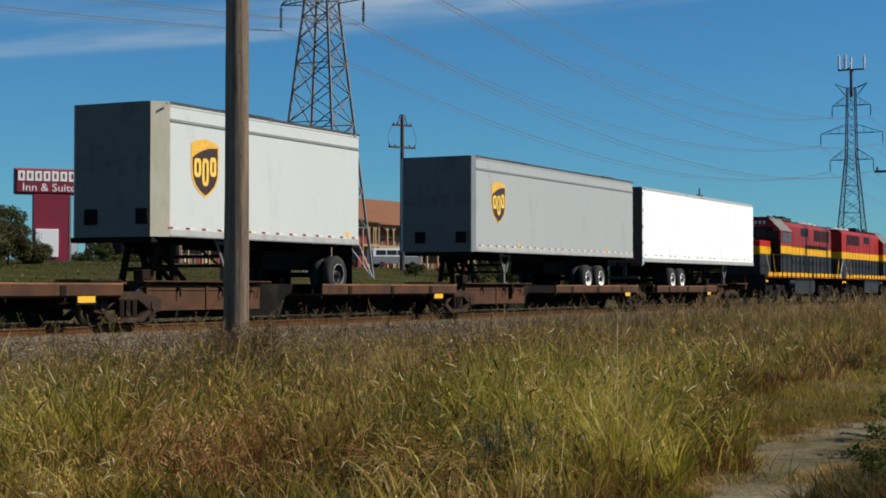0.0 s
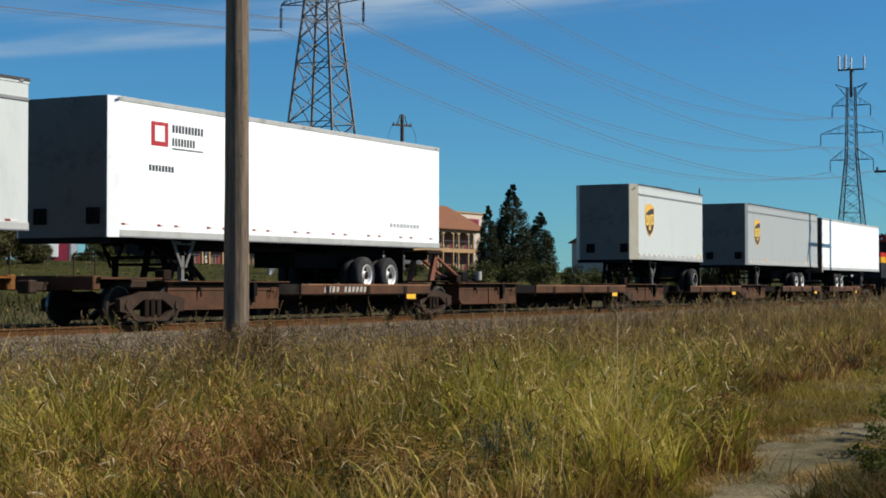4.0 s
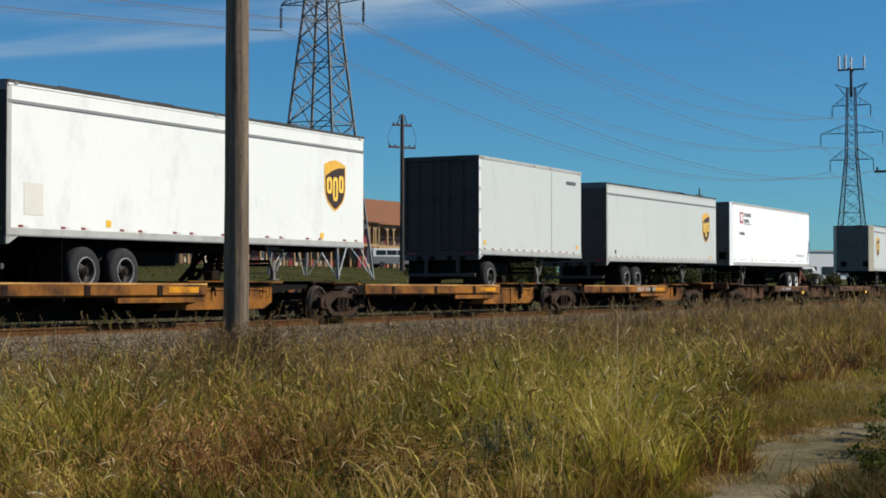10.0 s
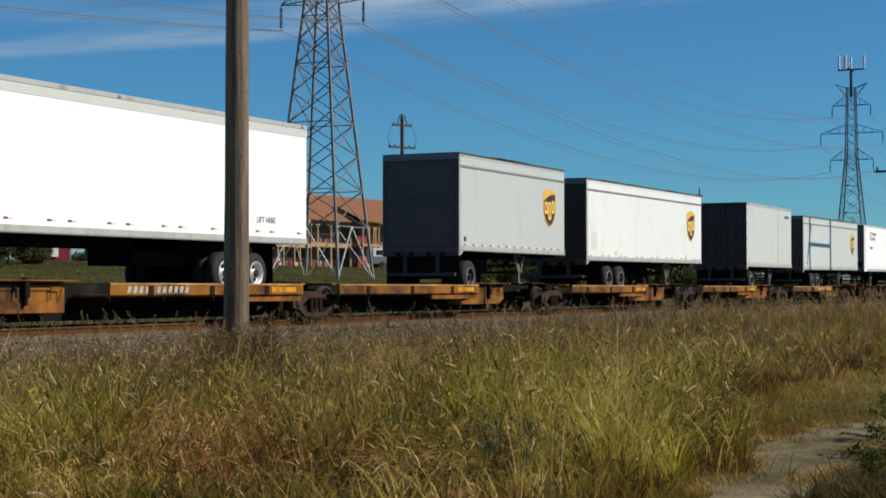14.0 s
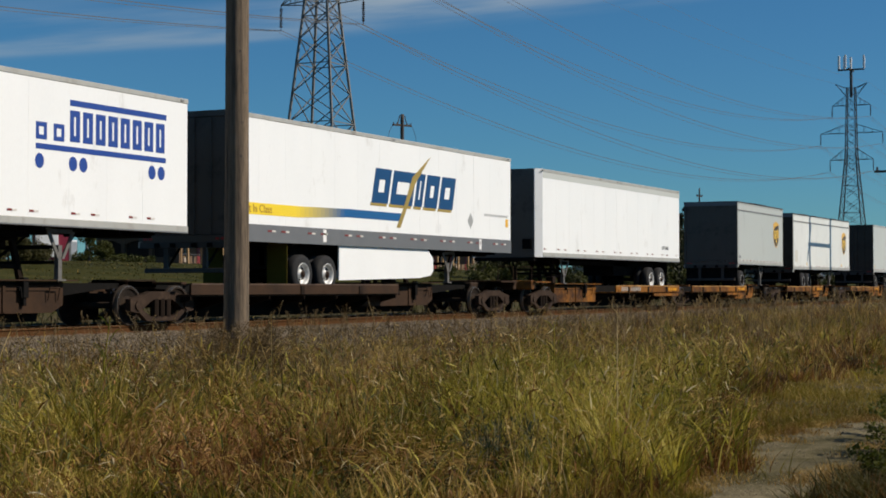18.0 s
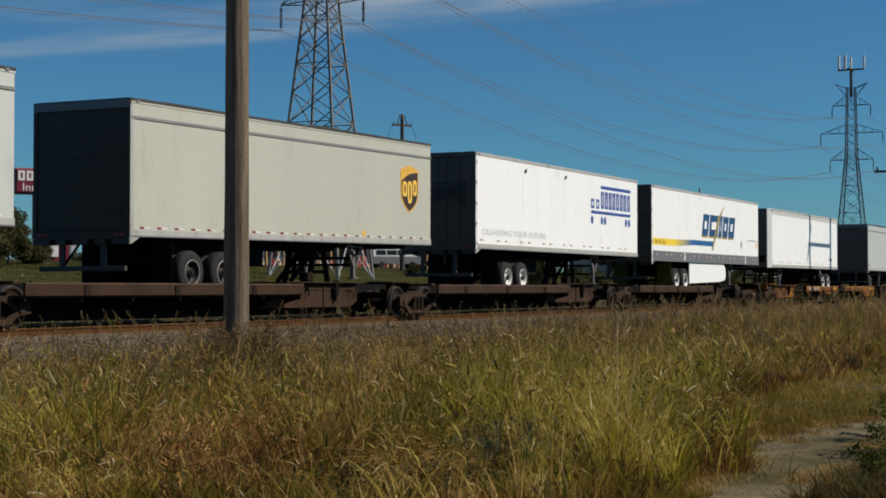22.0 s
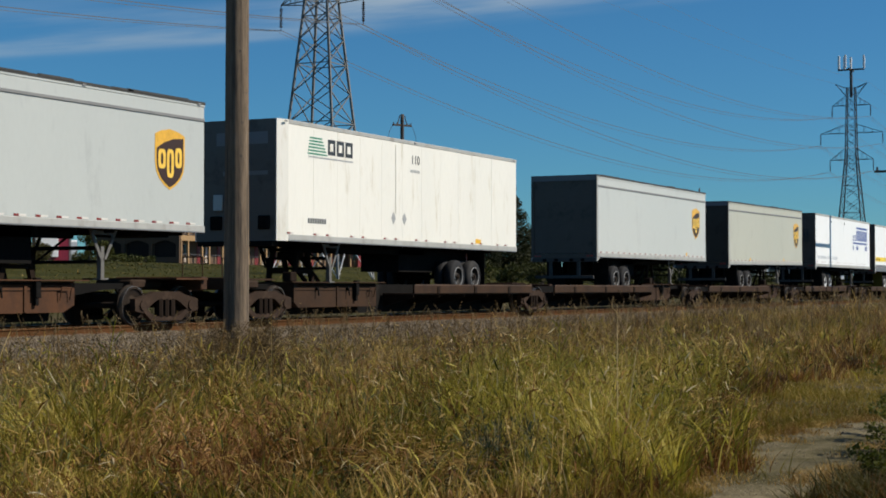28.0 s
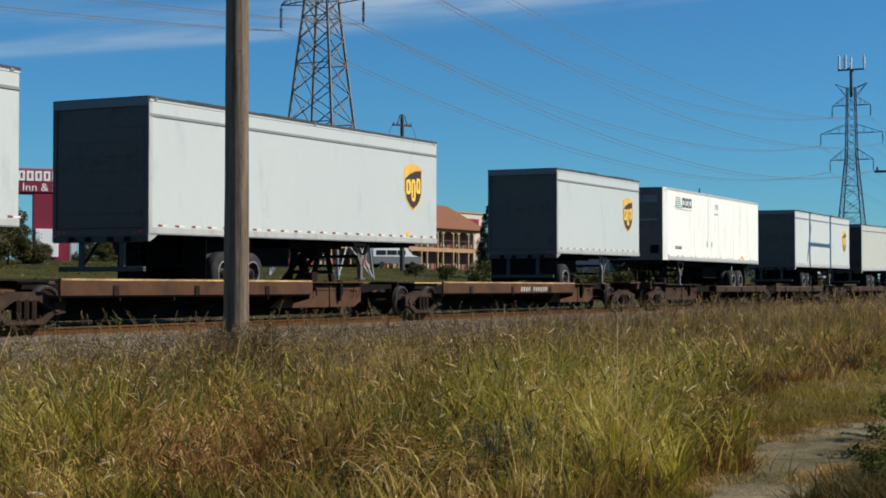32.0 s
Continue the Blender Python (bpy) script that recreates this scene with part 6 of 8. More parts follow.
def arch_panel(bm, x0, x1, z0, z1, y0, y1, rise):
    """A lintel whose underside is a shallow arch."""
    n = 8
    pts = [(x0, z1), (x1, z1)] + [(x1 - (x1 - x0) * i / n, z0 - rise + rise * math.sin(math.pi * i / n)) for i in range(n + 1)]
    prism(bm, pts, y0, y1)


BALUSTER = mesh_of("baluster", boxes((-0.015, 0.015, -0.015, 0.015, 0, 0.85)), "iron")


def gallery_wing(ob, nb, bay, floors, fl, depth, g, arch_floor):
    for f in range(floors):
        z = f * fl
        part("gallery_slab", boxes((0, nb * bay, 0.0, g, z + fl - 0.42, z + fl - 0.12)), "stucco", ob)
        part("room_wall", boxes((0.2, nb * bay - 0.2, g, g + 0.2, z, z + fl)), "inner", ob)
        bm = bmesh.new()
        box(bm, 0, nb * bay, -0.04, 0.12, z + fl - 0.52, z + fl + (0.0 if f < floors - 1 else 0.05))
        part("floor_band", bm, "stucco", ob)
        for b in range(nb):
            x = b * bay
            if b % 1 == 0:
                for k in (0, 1):
                    xa = x + k * 0.34 * bay
                    half = (0.34 if k == 0 else 0.66) * bay
                    part("column", boxes((xa - 0.13 + (0.13 if xa == 0 else 0), xa + 0.13, -0.08, 0.16, z, z + fl - 0.4), bev=0.02), "stucco", ob)
                    if f == arch_floor:
                        bm = bmesh.new()
                        arch_panel(bm, xa + 0.13, xa + half - 0.13, z + fl - 0.52, z + fl - 0.45, -0.03, 0.1, 0.38)
                        part("arch", bm, "archcream", ob, "cream arch over the gallery bay")
                    # rail between columns
                    if f > 0 or floors > 2:
                        rl = part("railing", boxes((xa + 0.13, xa + half - 0.13, 0.0, 0.04, z + 0.98, z + 1.04)), "iron", ob)
                        part("bottom_bar", boxes((xa + 0.13, xa + half - 0.13, 0.0, 0.04, z + 0.08, z + 0.13)), "iron", rl)
                        m = 4 if k == 0 else 8
                        for j in range(m):
                            bl = new("baluster", BALUSTER)
                            bl.parent = rl
                            bl.location = (xa + 0.13 + (half - 0.26) * (j + 0.5) / m, 0.02, z + 0.13)
            d = part("door", boxes((x + 1.75, x + 2.75, g - 0.06, g - 0.001, z + 0.02, z + 2.12), bev=0.01), "door", ob, "dark red room door")
            part("door_handle", rods(((x + 2.62, g - 0.12, z + 1.0), (x + 2.62, g - 0.06, z + 1.0), 0.03)), "alu", d)
            w = part("window", boxes((x + 2.85, x + 4.15, g - 0.05, g - 0.001, z + 0.75, z + 2.1)), "stucco", ob)
            part("window_pane", boxes((x + 2.92, x + 3.47, g - 0.065, g - 0.051, z + 0.83, z + 2.02)), "glass", w)
            part("window_pane", boxes((x + 3.53, x + 4.08, g - 0.065, g - 0.051, z + 0.83, z + 2.02)), "signwhite" if (b * 7 + f * 3) % 3 else "glass", w, "drawn pale curtain behind the window")
            part("air_conditioner", boxes((x + 3.05, x + 3.95, g - 0.3, g - 0.05, z + 0.25, z + 0.68), bev=0.02), "tan", w)


gallery_wing(motel, NB, BAY, 3, FL, DEP, G, 2)
W7 = NB * BAY
# gable end: a wall with three bays of dark sheets for shaded recesses
bm = bmesh.new()
va = [(0.0, 0), (DEP, 0), (DEP, 8.9), (7.2, 8.9), (7.2, 11.75), (0.0, 8.35)]
f0 = [bm.verts.new((0.16, y, z)) for y, z in va]
f1 = [bm.verts.new((0.42, y, z)) for y, z in va]
bm.faces.new(f0)
bm.faces.new(f1[::-1])
for i in range(6):
    bm.faces.new((f0[(i + 1) % 6], f0[i], f1[i], f1[(i + 1) % 6]))
bmesh.ops.recalc_face_normals(bm, faces=bm.faces)
part("gable_wall", bm, "stucco_shade", motel, "gable wall, its shade in the stucco colour")
for k in range(4):
    yy = (0.0, 2.9, 5.9, DEP - 0.3)[k]
    part("gable_pier", boxes((-0.25, 0.16, yy, yy + 0.35, 0, 8.35)), "stucco_shade", motel)
for f in range(3):
    part("gable_band", boxes((-0.22, 0.16, 0.35, DEP - 0.3, f * FL + FL - 0.45, f * FL + FL)), "stucco_shade", motel)
    for k in range(3):
        ya = (0.35, 3.25, 6.25)[k]
        yb = (2.9, 5.9, DEP - 0.3)[k]
        # near-black sheet before the wall paints the depth of the recess
        part("gable_recess", boxes((0.10, 0.158, ya + 0.1, yb - 0.1, f * FL + 0.7, f * FL + FL - 0.5)), "recess", motel, "dark sheet for the shade of a gallery recess")
        bm = bmesh.new()
        n = 8
        ring = [(ya, f * FL + FL - 0.44), (yb, f * FL + FL - 0.44)] + [(yb - (yb - ya) * i / n, f * FL + FL - 0.9 + 0.4 * math.sin(math.pi * i / n)) for i in range(n + 1)]
        a0 = [bm.verts.new((-0.18, yy, zz)) for yy, zz in ring]
        a1 = [bm.verts.new((0.0, yy, zz)) for yy, zz in ring]
        bm.faces.new(a0)
        bm.faces.new(a1[::-1])
        for i in range(len(ring)):
            j = (i + 1) % len(ring)
            bm.faces.new((a0[j], a0[i], a1[i], a1[j]))
        bmesh.ops.recalc_face_normals(bm, faces=bm.faces)
        part("gable_arch", bm, "stucco_shade", motel)
        part("gable_parapet", boxes((-0.2, -0.08, ya, yb, f * FL, f * FL + 0.7)), "stucco_shade", motel)
part("back_wall", boxes((0.42, W7, DEP - 0.25, DEP, 0, 8.9)), "stucco_shade", motel)
part("far_end_wall", boxes((W7 - 0.25, W7, 0.2, DEP - 0.25, 0, 8.3)), "stucco_shade", motel)
part("clerestory_wall", boxes((0.42, W7, 7.0, 7.2, 8.6, 11.65)), "stucco_shade", motel)
part("flat_roof", boxes((-0.1, W7, 7.2, DEP + 0.1, 8.9, 9.05)), "roof", motel)


def sloped_roof(ob, x0, x1, y0, z0, y1, z1, th, mat="roof", courses=14):
    """A roof slope laid in overlapping shingle courses, each a strip of its own."""
    for c in range(courses):
        fa, fb = c / courses, (c + 1.08) / courses
        ya, yb = y0 + (y1 - y0) * fa, y0 + (y1 - y0) * min(1, fb)
        za, zb = z0 + (z1 - z0) * fa + 0.03, z0 + (z1 - z0) * min(1, fb)
        bm = bmesh.new()
        v = [bm.verts.new(p) for p in ((x0, ya, za), (x1, ya, za), (x1, yb, zb), (x0, yb, zb), (x0, ya, za - th), (x1, ya, za - th), (x1, yb, zb - th), (x0, yb, zb - th))]
        for q in ((0, 1, 2, 3), (7, 6, 5, 4), (0, 4, 5, 1), (1, 5, 6, 2), (2, 6, 7, 3), (3, 7, 4, 0)):
            bm.faces.new([v[i] for i in q])
        part("roof_course", bm, mat, ob)


sloped_roof(motel, -0.5, W7 + 0.5, -0.5, 8.3, 7.2, 11.85, 0.12)
part("eave_board", boxes((-0.5, W7 + 0.5, -0.56, -0.5, 8.05, 8.32)), "stucco", motel)
part("roof_unit", boxes((W7 - 3.2, W7 - 0.6, 4.4, 6.4, 9.6, 10.9)), "stucco_shade", motel, "dark stair tower top")
# low wing, in line and farther along
wing = thing("motel_wing", pose(156.3, 94.0, 3.3, 0, 0, -3.0), "two-storey ochre motel wing with arched galleries and terracotta roof", "motel")
gallery_wing(wing, 10, 4.2, 2, 2.75, 8, 1.5, 1)
sloped_roof(wing, -0.5, 42.6, -0.5, 5.35, 6.0, 8.9, 0.12)
bm = bmesh.new()
box(bm, 0, 42, 7.7, 8, 0, 7)
part("back_wall", bm, "stucco_shade", wing)
part("end_wall", boxes((41.8, 42.0, 1.7, 7.7, 0, 5.5)), "stucco_shade", wing)
bay_front = part("projecting_bay", boxes((8.6, 12.4, -1.6, -0.1, 2.45, 2.75), (8.6, 12.4, -1.6, -0.1, 5.1, 5.4), bev=0.02), "stucco", wing, "projecting stair bay")
for k in range(4):
    part("bay_column", boxes((8.6 + 1.2 * k, 8.8 + 1.2 * k, -1.6, -1.4, 0, 2.45), (8.6 + 1.2 * k, 8.8 + 1.2 * k, -1.6, -1.4, 2.75, 5.1)), "stucco", bay_front)
part("bay_wall", boxes((9.4, 11.6, -0.4, -0.3, 0, 5.0)), "door", bay_front, "dark red recess")
sloped_roof(wing, 8.2, 12.8, -2.1, 5.4, 2.2, 7.4, 0.12, courses=6)

# distant buildings beyond the lots
def plain_building(name, x, y, w, d, h, rz, wall, roof, label, gable=0.0):
    gz = ground_z(x, y)
    ob = thing(name, pose(x, y, gz, 0, 0, rz), label, "building")
    part("wall", boxes((0, w, 0, d, -0.3, h)), wall, ob)
    if gable:
        bm = bmesh.new()
        v = [bm.verts.new(p) for p in ((-0.4, -0.5, h), (w + 0.4, -0.5, h), (w + 0.4, d + 0.5, h), (-0.4, d + 0.5, h), (0.8, d / 2, h + gable), (w - 0.8, d / 2, h + gable))]
        for q in ((0, 1, 5, 4), (2, 3, 4, 5), (1, 2, 5), (3, 0, 4), (3, 2, 1, 0)):
            bm.faces.new([v[i] for i in q])
        part("roof", bm, roof, ob)
    else:
        part("roof", boxes((-0.2, w + 0.2, -0.2, d + 0.2, h, h + 0.3)), roof, ob)
    return ob


shop = plain_building("shop_building", 262, 136, 26, 16, 11.6, -6, "tan", "stucco", "pale tan shop building with a maroon sign band")
part("sign_band", boxes((2, 24, -0.25, 0, 8.8, 10.6)), "signred", shop, "maroon sign band")
for k in range(9):
    part("sign_bar", boxes((5 + 1.2 * k, 5.8 + 1.2 * k, -0.3, -0.25, 9.4, 10.1)), "signwhite", shop)
part("roof_vent", rods(((1.5, 2, 11.9), (1.5, 2, 13.0), 0.3)), "iron", shop)
plain_building("house", 207, 75, 15, 9, 4.4, -20, "tan", "roof", "low house with a brown shingle roof behind trees", 2.8)

# ---- motel sign ----
SX, SY = 95.0, 80.0
sz = ground_z(SX, SY)
sign = thing("motel_sign", pose(SX, SY, sz, 0, 0, -40), "tall maroon roadside motel sign with white lettering", "sign")
part("cabinet", boxes((-2.66, 2.66, -0.35, 0.35, 5.02, 6.88), bev=0.12), "signred", sign, "maroon sign cabinet")
part("cabinet_edge", boxes((-2.74, 2.74, -0.2, 0.2, 4.94, 6.96), bev=0.1), "darkalu", sign)
part("pylon_panel", boxes((-1.32, 1.4, -0.3, 0.3, -0.2, 4.98), bev=0.03), "signred", sign, "plain maroon panel under the cabinet")
part("side_post", boxes((1.36, 1.5, -0.33, 0.33, -0.2, 4.98)), "galv", sign)
for k in range(8):
    x = -2.46 + 0.625 * k
    part("letter_block", hollow(x, x + 0.5, 5.98, 6.72, 0.17, -0.35, 0.03), "signwhite", sign, "white block letter shape")
block_text("Inn & Suites", 0.84, Matrix.Translation((0, -0.355, 5.47)) @ pose(0, 0, 0, 90, 0, 0), "signwhite", "lettering", sign, "white raised lettering", 0.015, 1.08)
part("reader_board", boxes((-1.2, 0.5, -0.62, -0.31, 0.25, 2.35), bev=0.03), "paintwhite", sign, "blank white reader board")
YX, YY = spot(150, 170)
ysign = thing("roadside_sign", pose(YX, YY, ground_z(YX, YY), 0, 0, -45), "small yellow roadside sign on a post", "sign")
part("post", rods(((0.2, 0, -0.2), (0.2, 0, 5.1), 0.15)), "galv", ysign)
part("face", boxes((-0.9, 1.3, -0.15, 0.15, 5.05, 6.05), bev=0.05), "signyellow", ysign)
part("lower_face", boxes((-0.8, 1.2, -0.14, 0.14, 4.2, 4.95), bev=0.05), "tan", ysign, "pale lower sign panel")
for k in range(4):
    part("letter_block", boxes((-0.72 + 0.5 * k, -0.38 + 0.5 * k, -0.18, -0.15, 5.3, 5.8)), "iron", ysign)

# ---- parked vehicles ----
def van(x, y, rz, label):
    ob = thing("van", pose(x, y, ground_z(x, y), 0, 0, rz), label, "van")
    bm = bmesh.new()
    prism(bm, [(0, 0.45), (0, 1.9), (0.25, 2.05), (3.8, 2.05), (4.4, 1.35), (5.3, 1.15), (5.4, 0.45)], -0.95, 0.95)
    body = part("body", bm, "paintwhite", ob)
    part("lower_panel", boxes((0.02, 5.38, -0.97, -0.951, 0.47, 1.2)), "darkalu", body, "dark grey lower body panel")
    for a, b in ((0.3, 1.4), (1.5, 2.6), (2.7, 3.6)):
        part("window", boxes((a, b, -0.97, -0.95, 1.35, 1.85)), "glass", body)
    part("windscreen", boxes((3.75, 4.2, -0.9, 0.9, 1.5, 1.95)), "glass", body)
    for wx in (0.95, 4.35):
        for sg in (-1, 1):
            bm = bmesh.new()
            lathe(bm, [(0.1, sg * 0.98), (0.33, sg * 0.97), (0.36, sg * 0.92), (0.36, sg * 0.75), (0.1, sg * 0.74)], 16, Matrix.Translation((wx, 0, 0.36)))
            part("wheel", bm, "tyre", ob)
    return ob


van(*spot(655, 166), -40, "white passenger van parked before the motel")
van(*spot(118, 150), 39, "white van parked by the road sign")
lot = heightfield("parking_lot", grid_axis((110, 240, 8)), grid_axis((84, 92.4, 2)), lambda x, y: ground_z(x, y) + 0.03, "asphalt")
tagged(lot, "asphalt parking strip before the motel", "parking lot", kind="structure")

# low white shop far along the line, and a parked car before it
store = plain_building("white_shop", *spot(1339, 340), 24, 6, 5.6, -44, "paintwhite", "railgray", "long low white shop building far off")
part("sign_band", boxes((6.2, 9.0, -0.2, 0, 3.5, 4.1)), "fadedsign", store, "faded red sign on the front")
part("sign_band", boxes((9.2, 11.6, -0.2, 0, 3.5, 4.1)), "belt", store, "grey sign on the front")
for k in range(5):
    part("shop_window", boxes((3 + 4.4 * k, 6 + 4.4 * k, -0.12, 0, 0.6, 2.4)), "glass", store)
van(*spot(1390, 190), -30, "white van parked far along the track")

# wooden fence by the lot
fence = thing("wooden_fence", pose(186, 84, ground_z(186, 84), 0, 0, 4), "low weathered wooden board fence by the lot", "fence")
for k in range(24):
    part("board", boxes((0.42 * k, 0.42 * k + 0.34, 0, 0.05, -0.2, 1.9 + 0.06 * math.sin(k * 2.3))), "pole", fence)
# ---- vegetation ----
RNG = np.random.default_rng(7)


def plant_material(name, colors, transl=0.35, rough=0.6):
    """Leaf surface: colour spread blade by blade and over the field, with light let through."""
    m = bpy.data.materials.new(name)
    m.use_nodes = True
    n, l = m.node_tree.nodes, m.node_tree.links
    n.clear()
    out = n.new("ShaderNodeOutputMaterial")
    geo = n.new("ShaderNodeNewGeometry")
    ramp = n.new("ShaderNodeValToRGB")
    e = ramp.color_ramp.elements
    for i, c in enumerate(colors):
        if i < 2:
            e[i].position, e[i].color = i / (len(colors) - 1), (*c, 1)
        else:
            k = e.new(i / (len(colors) - 1))
            k.color = (*c, 1)
    e[1].position = 1 / (len(colors) - 1)
    noi = n.new("ShaderNodeTexNoise")
    noi.inputs["Scale"].default_value, noi.inputs["Detail"].default_value = 0.55, 4
    l.new(geo.outputs["Position"], noi.inputs["Vector"])
    noi2 = n.new("ShaderNodeTexNoise")
    noi2.inputs["Scale"].default_value, noi2.inputs["Detail"].default_value = 2.6, 2
    l.new(geo.outputs["Position"], noi2.inputs["Vector"])
    a = n.new("ShaderNodeMath"); a.operation = "MULTIPLY_ADD"
    a.inputs[1].default_value = 0.45
    l.new(geo.outputs["Random Per Island"], a.inputs[0])
    b = n.new("ShaderNodeMapRange")
    b.inputs[1].default_value, b.inputs[2].default_value, b.inputs[3].default_value, b.inputs[4].default_value = 0.35, 0.65, -0.1, 0.5
    l.new(noi.outputs[0], b.inputs[0]); l.new(b.outputs[0], a.inputs[2])
    b2 = n.new("ShaderNodeMapRange")
    b2.inputs[1].default_value, b2.inputs[2].default_value, b2.inputs[3].default_value, b2.inputs[4].default_value = 0.3, 0.7, -0.22, 0.34
    l.new(noi2.outputs[0], b2.inputs[0])
    a2 = n.new("ShaderNodeMath"); a2.operation = "ADD"
    l.new(a.outputs[0], a2.inputs[0]); l.new(b2.outputs[0], a2.inputs[1])
    l.new(a2.outputs[0], ramp.inputs[0])
    pb = n.new("ShaderNodeBsdfPrincipled")
    pb.inputs["Roughness"].default_value = rough
    pb.inputs["Specular IOR Level"].default_value = 0.2
    tr = n.new("ShaderNodeBsdfTranslucent")
    mx = n.new("ShaderNodeMixShader")
    mx.inputs[0].default_value = transl
    l.new(ramp.outputs[0], pb.inputs["Base Color"]); l.new(ramp.outputs[0], tr.inputs[0])
    l.new(pb.outputs[0], mx.inputs[1]); l.new(tr.outputs[0], mx.inputs[2]); l.new(mx.outputs[0], out.inputs[0])
    M[name] = m
    return m


plant_material("green_blades", [(0.036, 0.042, 0.007), (0.115, 0.102, 0.011), (0.24, 0.185, 0.023), (0.42, 0.31, 0.07)])
plant_material("bright_blades", [(0.12, 0.12, 0.012), (0.25, 0.22, 0.02), (0.42, 0.35, 0.05), (0.60, 0.50, 0.14)], 0.4)
plant_material("dark_blades", [(0.016, 0.028, 0.006), (0.042, 0.058, 0.012), (0.090, 0.100, 0.022)])
plant_material("bank_blades", [(0.030, 0.029, 0.007), (0.062, 0.055, 0.012), (0.11, 0.09, 0.022)], 0.3)
plant_material("dry_blades", [(0.125, 0.064, 0.013), (0.25, 0.145, 0.034), (0.43, 0.28, 0.08), (0.62, 0.46, 0.19)])
plant_material("rust_blades", [(0.034, 0.016, 0.006), (0.125, 0.054, 0.014), (0.29, 0.135, 0.036)])
plant_material("weed_blades", [(0.065, 0.042, 0.017), (0.13, 0.087, 0.036), (0.21, 0.148, 0.068), (0.31, 0.235, 0.12)])
plant_material("gray_weed", [(0.022, 0.030, 0.012), (0.050, 0.060, 0.028), (0.115, 0.120, 0.062)])
plant_material("pale_straw", [(0.34, 0.25, 0.11), (0.58, 0.47, 0.25), (0.74, 0.65, 0.42)])
plant_material("russet_blades", [(0.085, 0.034, 0.010), (0.21, 0.092, 0.026), (0.37, 0.195, 0.07), (0.55, 0.36, 0.17)])
plant_material("leaf_green", [(0.030, 0.046, 0.010), (0.075, 0.095, 0.018), (0.15, 0.165, 0.035), (0.26, 0.25, 0.07)])
plant_material("lawn_blades", [(0.11, 0.086, 0.010), (0.20, 0.152, 0.018), (0.32, 0.23, 0.04)])
plant_material("conifer_leaves", [(0.009, 0.013, 0.004), (0.022, 0.027, 0.008), (0.048, 0.050, 0.014)], 0.15)
plant_material("bush_leaves", [(0.022, 0.028, 0.006), (0.045, 0.052, 0.010), (0.085, 0.085, 0.018)], 0.25)
plant_material("olive_leaves", [(0.026, 0.027, 0.009), (0.052, 0.049, 0.015), (0.090, 0.078, 0.026)], 0.25)
plant_material("weed_leaves", [(0.030, 0.038, 0.005), (0.068, 0.075, 0.010), (0.13, 0.132, 0.024)], 0.4)


def mesh_from_arrays(name, verts, quads, mat):
    me = bpy.data.meshes.new(name)
    nv, nf, k = len(verts), len(quads), quads.shape[1]
    me.vertices.add(nv)
    me.vertices.foreach_set("co", np.ascontiguousarray(verts, dtype=np.float32).ravel())
    me.loops.add(nf * k)
    me.loops.foreach_set("vertex_index", np.ascontiguousarray(quads, dtype=np.int32).ravel())
    me.polygons.add(nf)
    me.polygons.foreach_set("loop_start", np.arange(0, nf * k, k, dtype=np.int32))
    me.polygons.foreach_set("loop_total", np.full(nf, k, dtype=np.int32))
    me.update(calc_edges=True)
    me.validate()
    me.materials.append(M[mat])
    return new(name, me)


def ground_of(x, y):
    near = -0.80 + 0.36 * np.clip((x - 32) / 40, 0, 1)
    z = np.where(y < 15, near, near + (-0.62 - near) * np.clip((y - 15) / 3.2, 0, 1))
    z = np.where((y > 18.3) & (y < 25.8), np.interp(y, [18.3, 19.9, 20.4, 23.6, 24.2, 25.8], [-0.66, -0.22, -0.18, -0.18, -0.22, -0.64]), z)
    return np.where(y >= 25.8, np.interp(y, [25.5, 32, 42, 51, 62, 78, 92, 110, 160], [-0.62, 0.35, 0.95, 1.45, 2.2, 2.85, 3.1, 3.6, 4.0]), z)


def blades(name, x, y, h, w, bend, mat, label, segs=3, curl=1.0, base=0.0, angle=None):
    """Many grass blades as one mesh: each a tapering strip that leans and curls over."""
    n = len(x)
    a = RNG.uniform(0, 2 * np.pi, n) if angle is None else angle
    turn = RNG.uniform(0, np.pi, n)
    lean = bend * RNG.uniform(0.2, 1.0, n)
    z0 = ground_of(x, y) - 0.03 + base
    rows = []
    for i in range(segs + 1):
        f = i / segs
        out = lean * h * f ** (1 + curl)
        up = h * (f - 0.32 * np.minimum(lean, 1.2) * f ** 2.4)
        wf = w * (1 - 0.92 * f ** 1.6) * 0.5
        cx, cy, cz = x + out * np.cos(a), y + out * np.sin(a), z0 + up
        dx, dy = wf * np.cos(turn), wf * np.sin(turn)
        rows += [np.stack([cx - dx, cy - dy, cz], 1), np.stack([cx + dx, cy + dy, cz], 1)]
    v = np.stack(rows, 1)                      # n, 2(segs+1), 3
    k = 2 * (segs + 1)
    base_i = np.arange(n)[:, None] * k
    q = np.concatenate([base_i + np.array([[2 * i, 2 * i + 1, 2 * i + 3, 2 * i + 2]]) for i in range(segs)], 0)
    ob = mesh_from_arrays(name, v.reshape(-1, 3), q, mat)
    return tagged(ob, label, "grass", kind="stuff")


def field(n, r0, r1, az0, az1, power=1.0):
    """Random spots seen from the field's open side, denser close by."""
    u = RNG.uniform(0, 1, n)
    if power == 1.0:
        r = r0 * (r1 / r0) ** u
    else:
        r = (r0 ** (1 - power + 1) + u * (r1 ** (2 - power) - r0 ** (2 - power))) ** (1 / (2 - power))
    a = np.radians(RNG.uniform(az0, az1, n))
    return r * np.sin(a), r * np.cos(a)


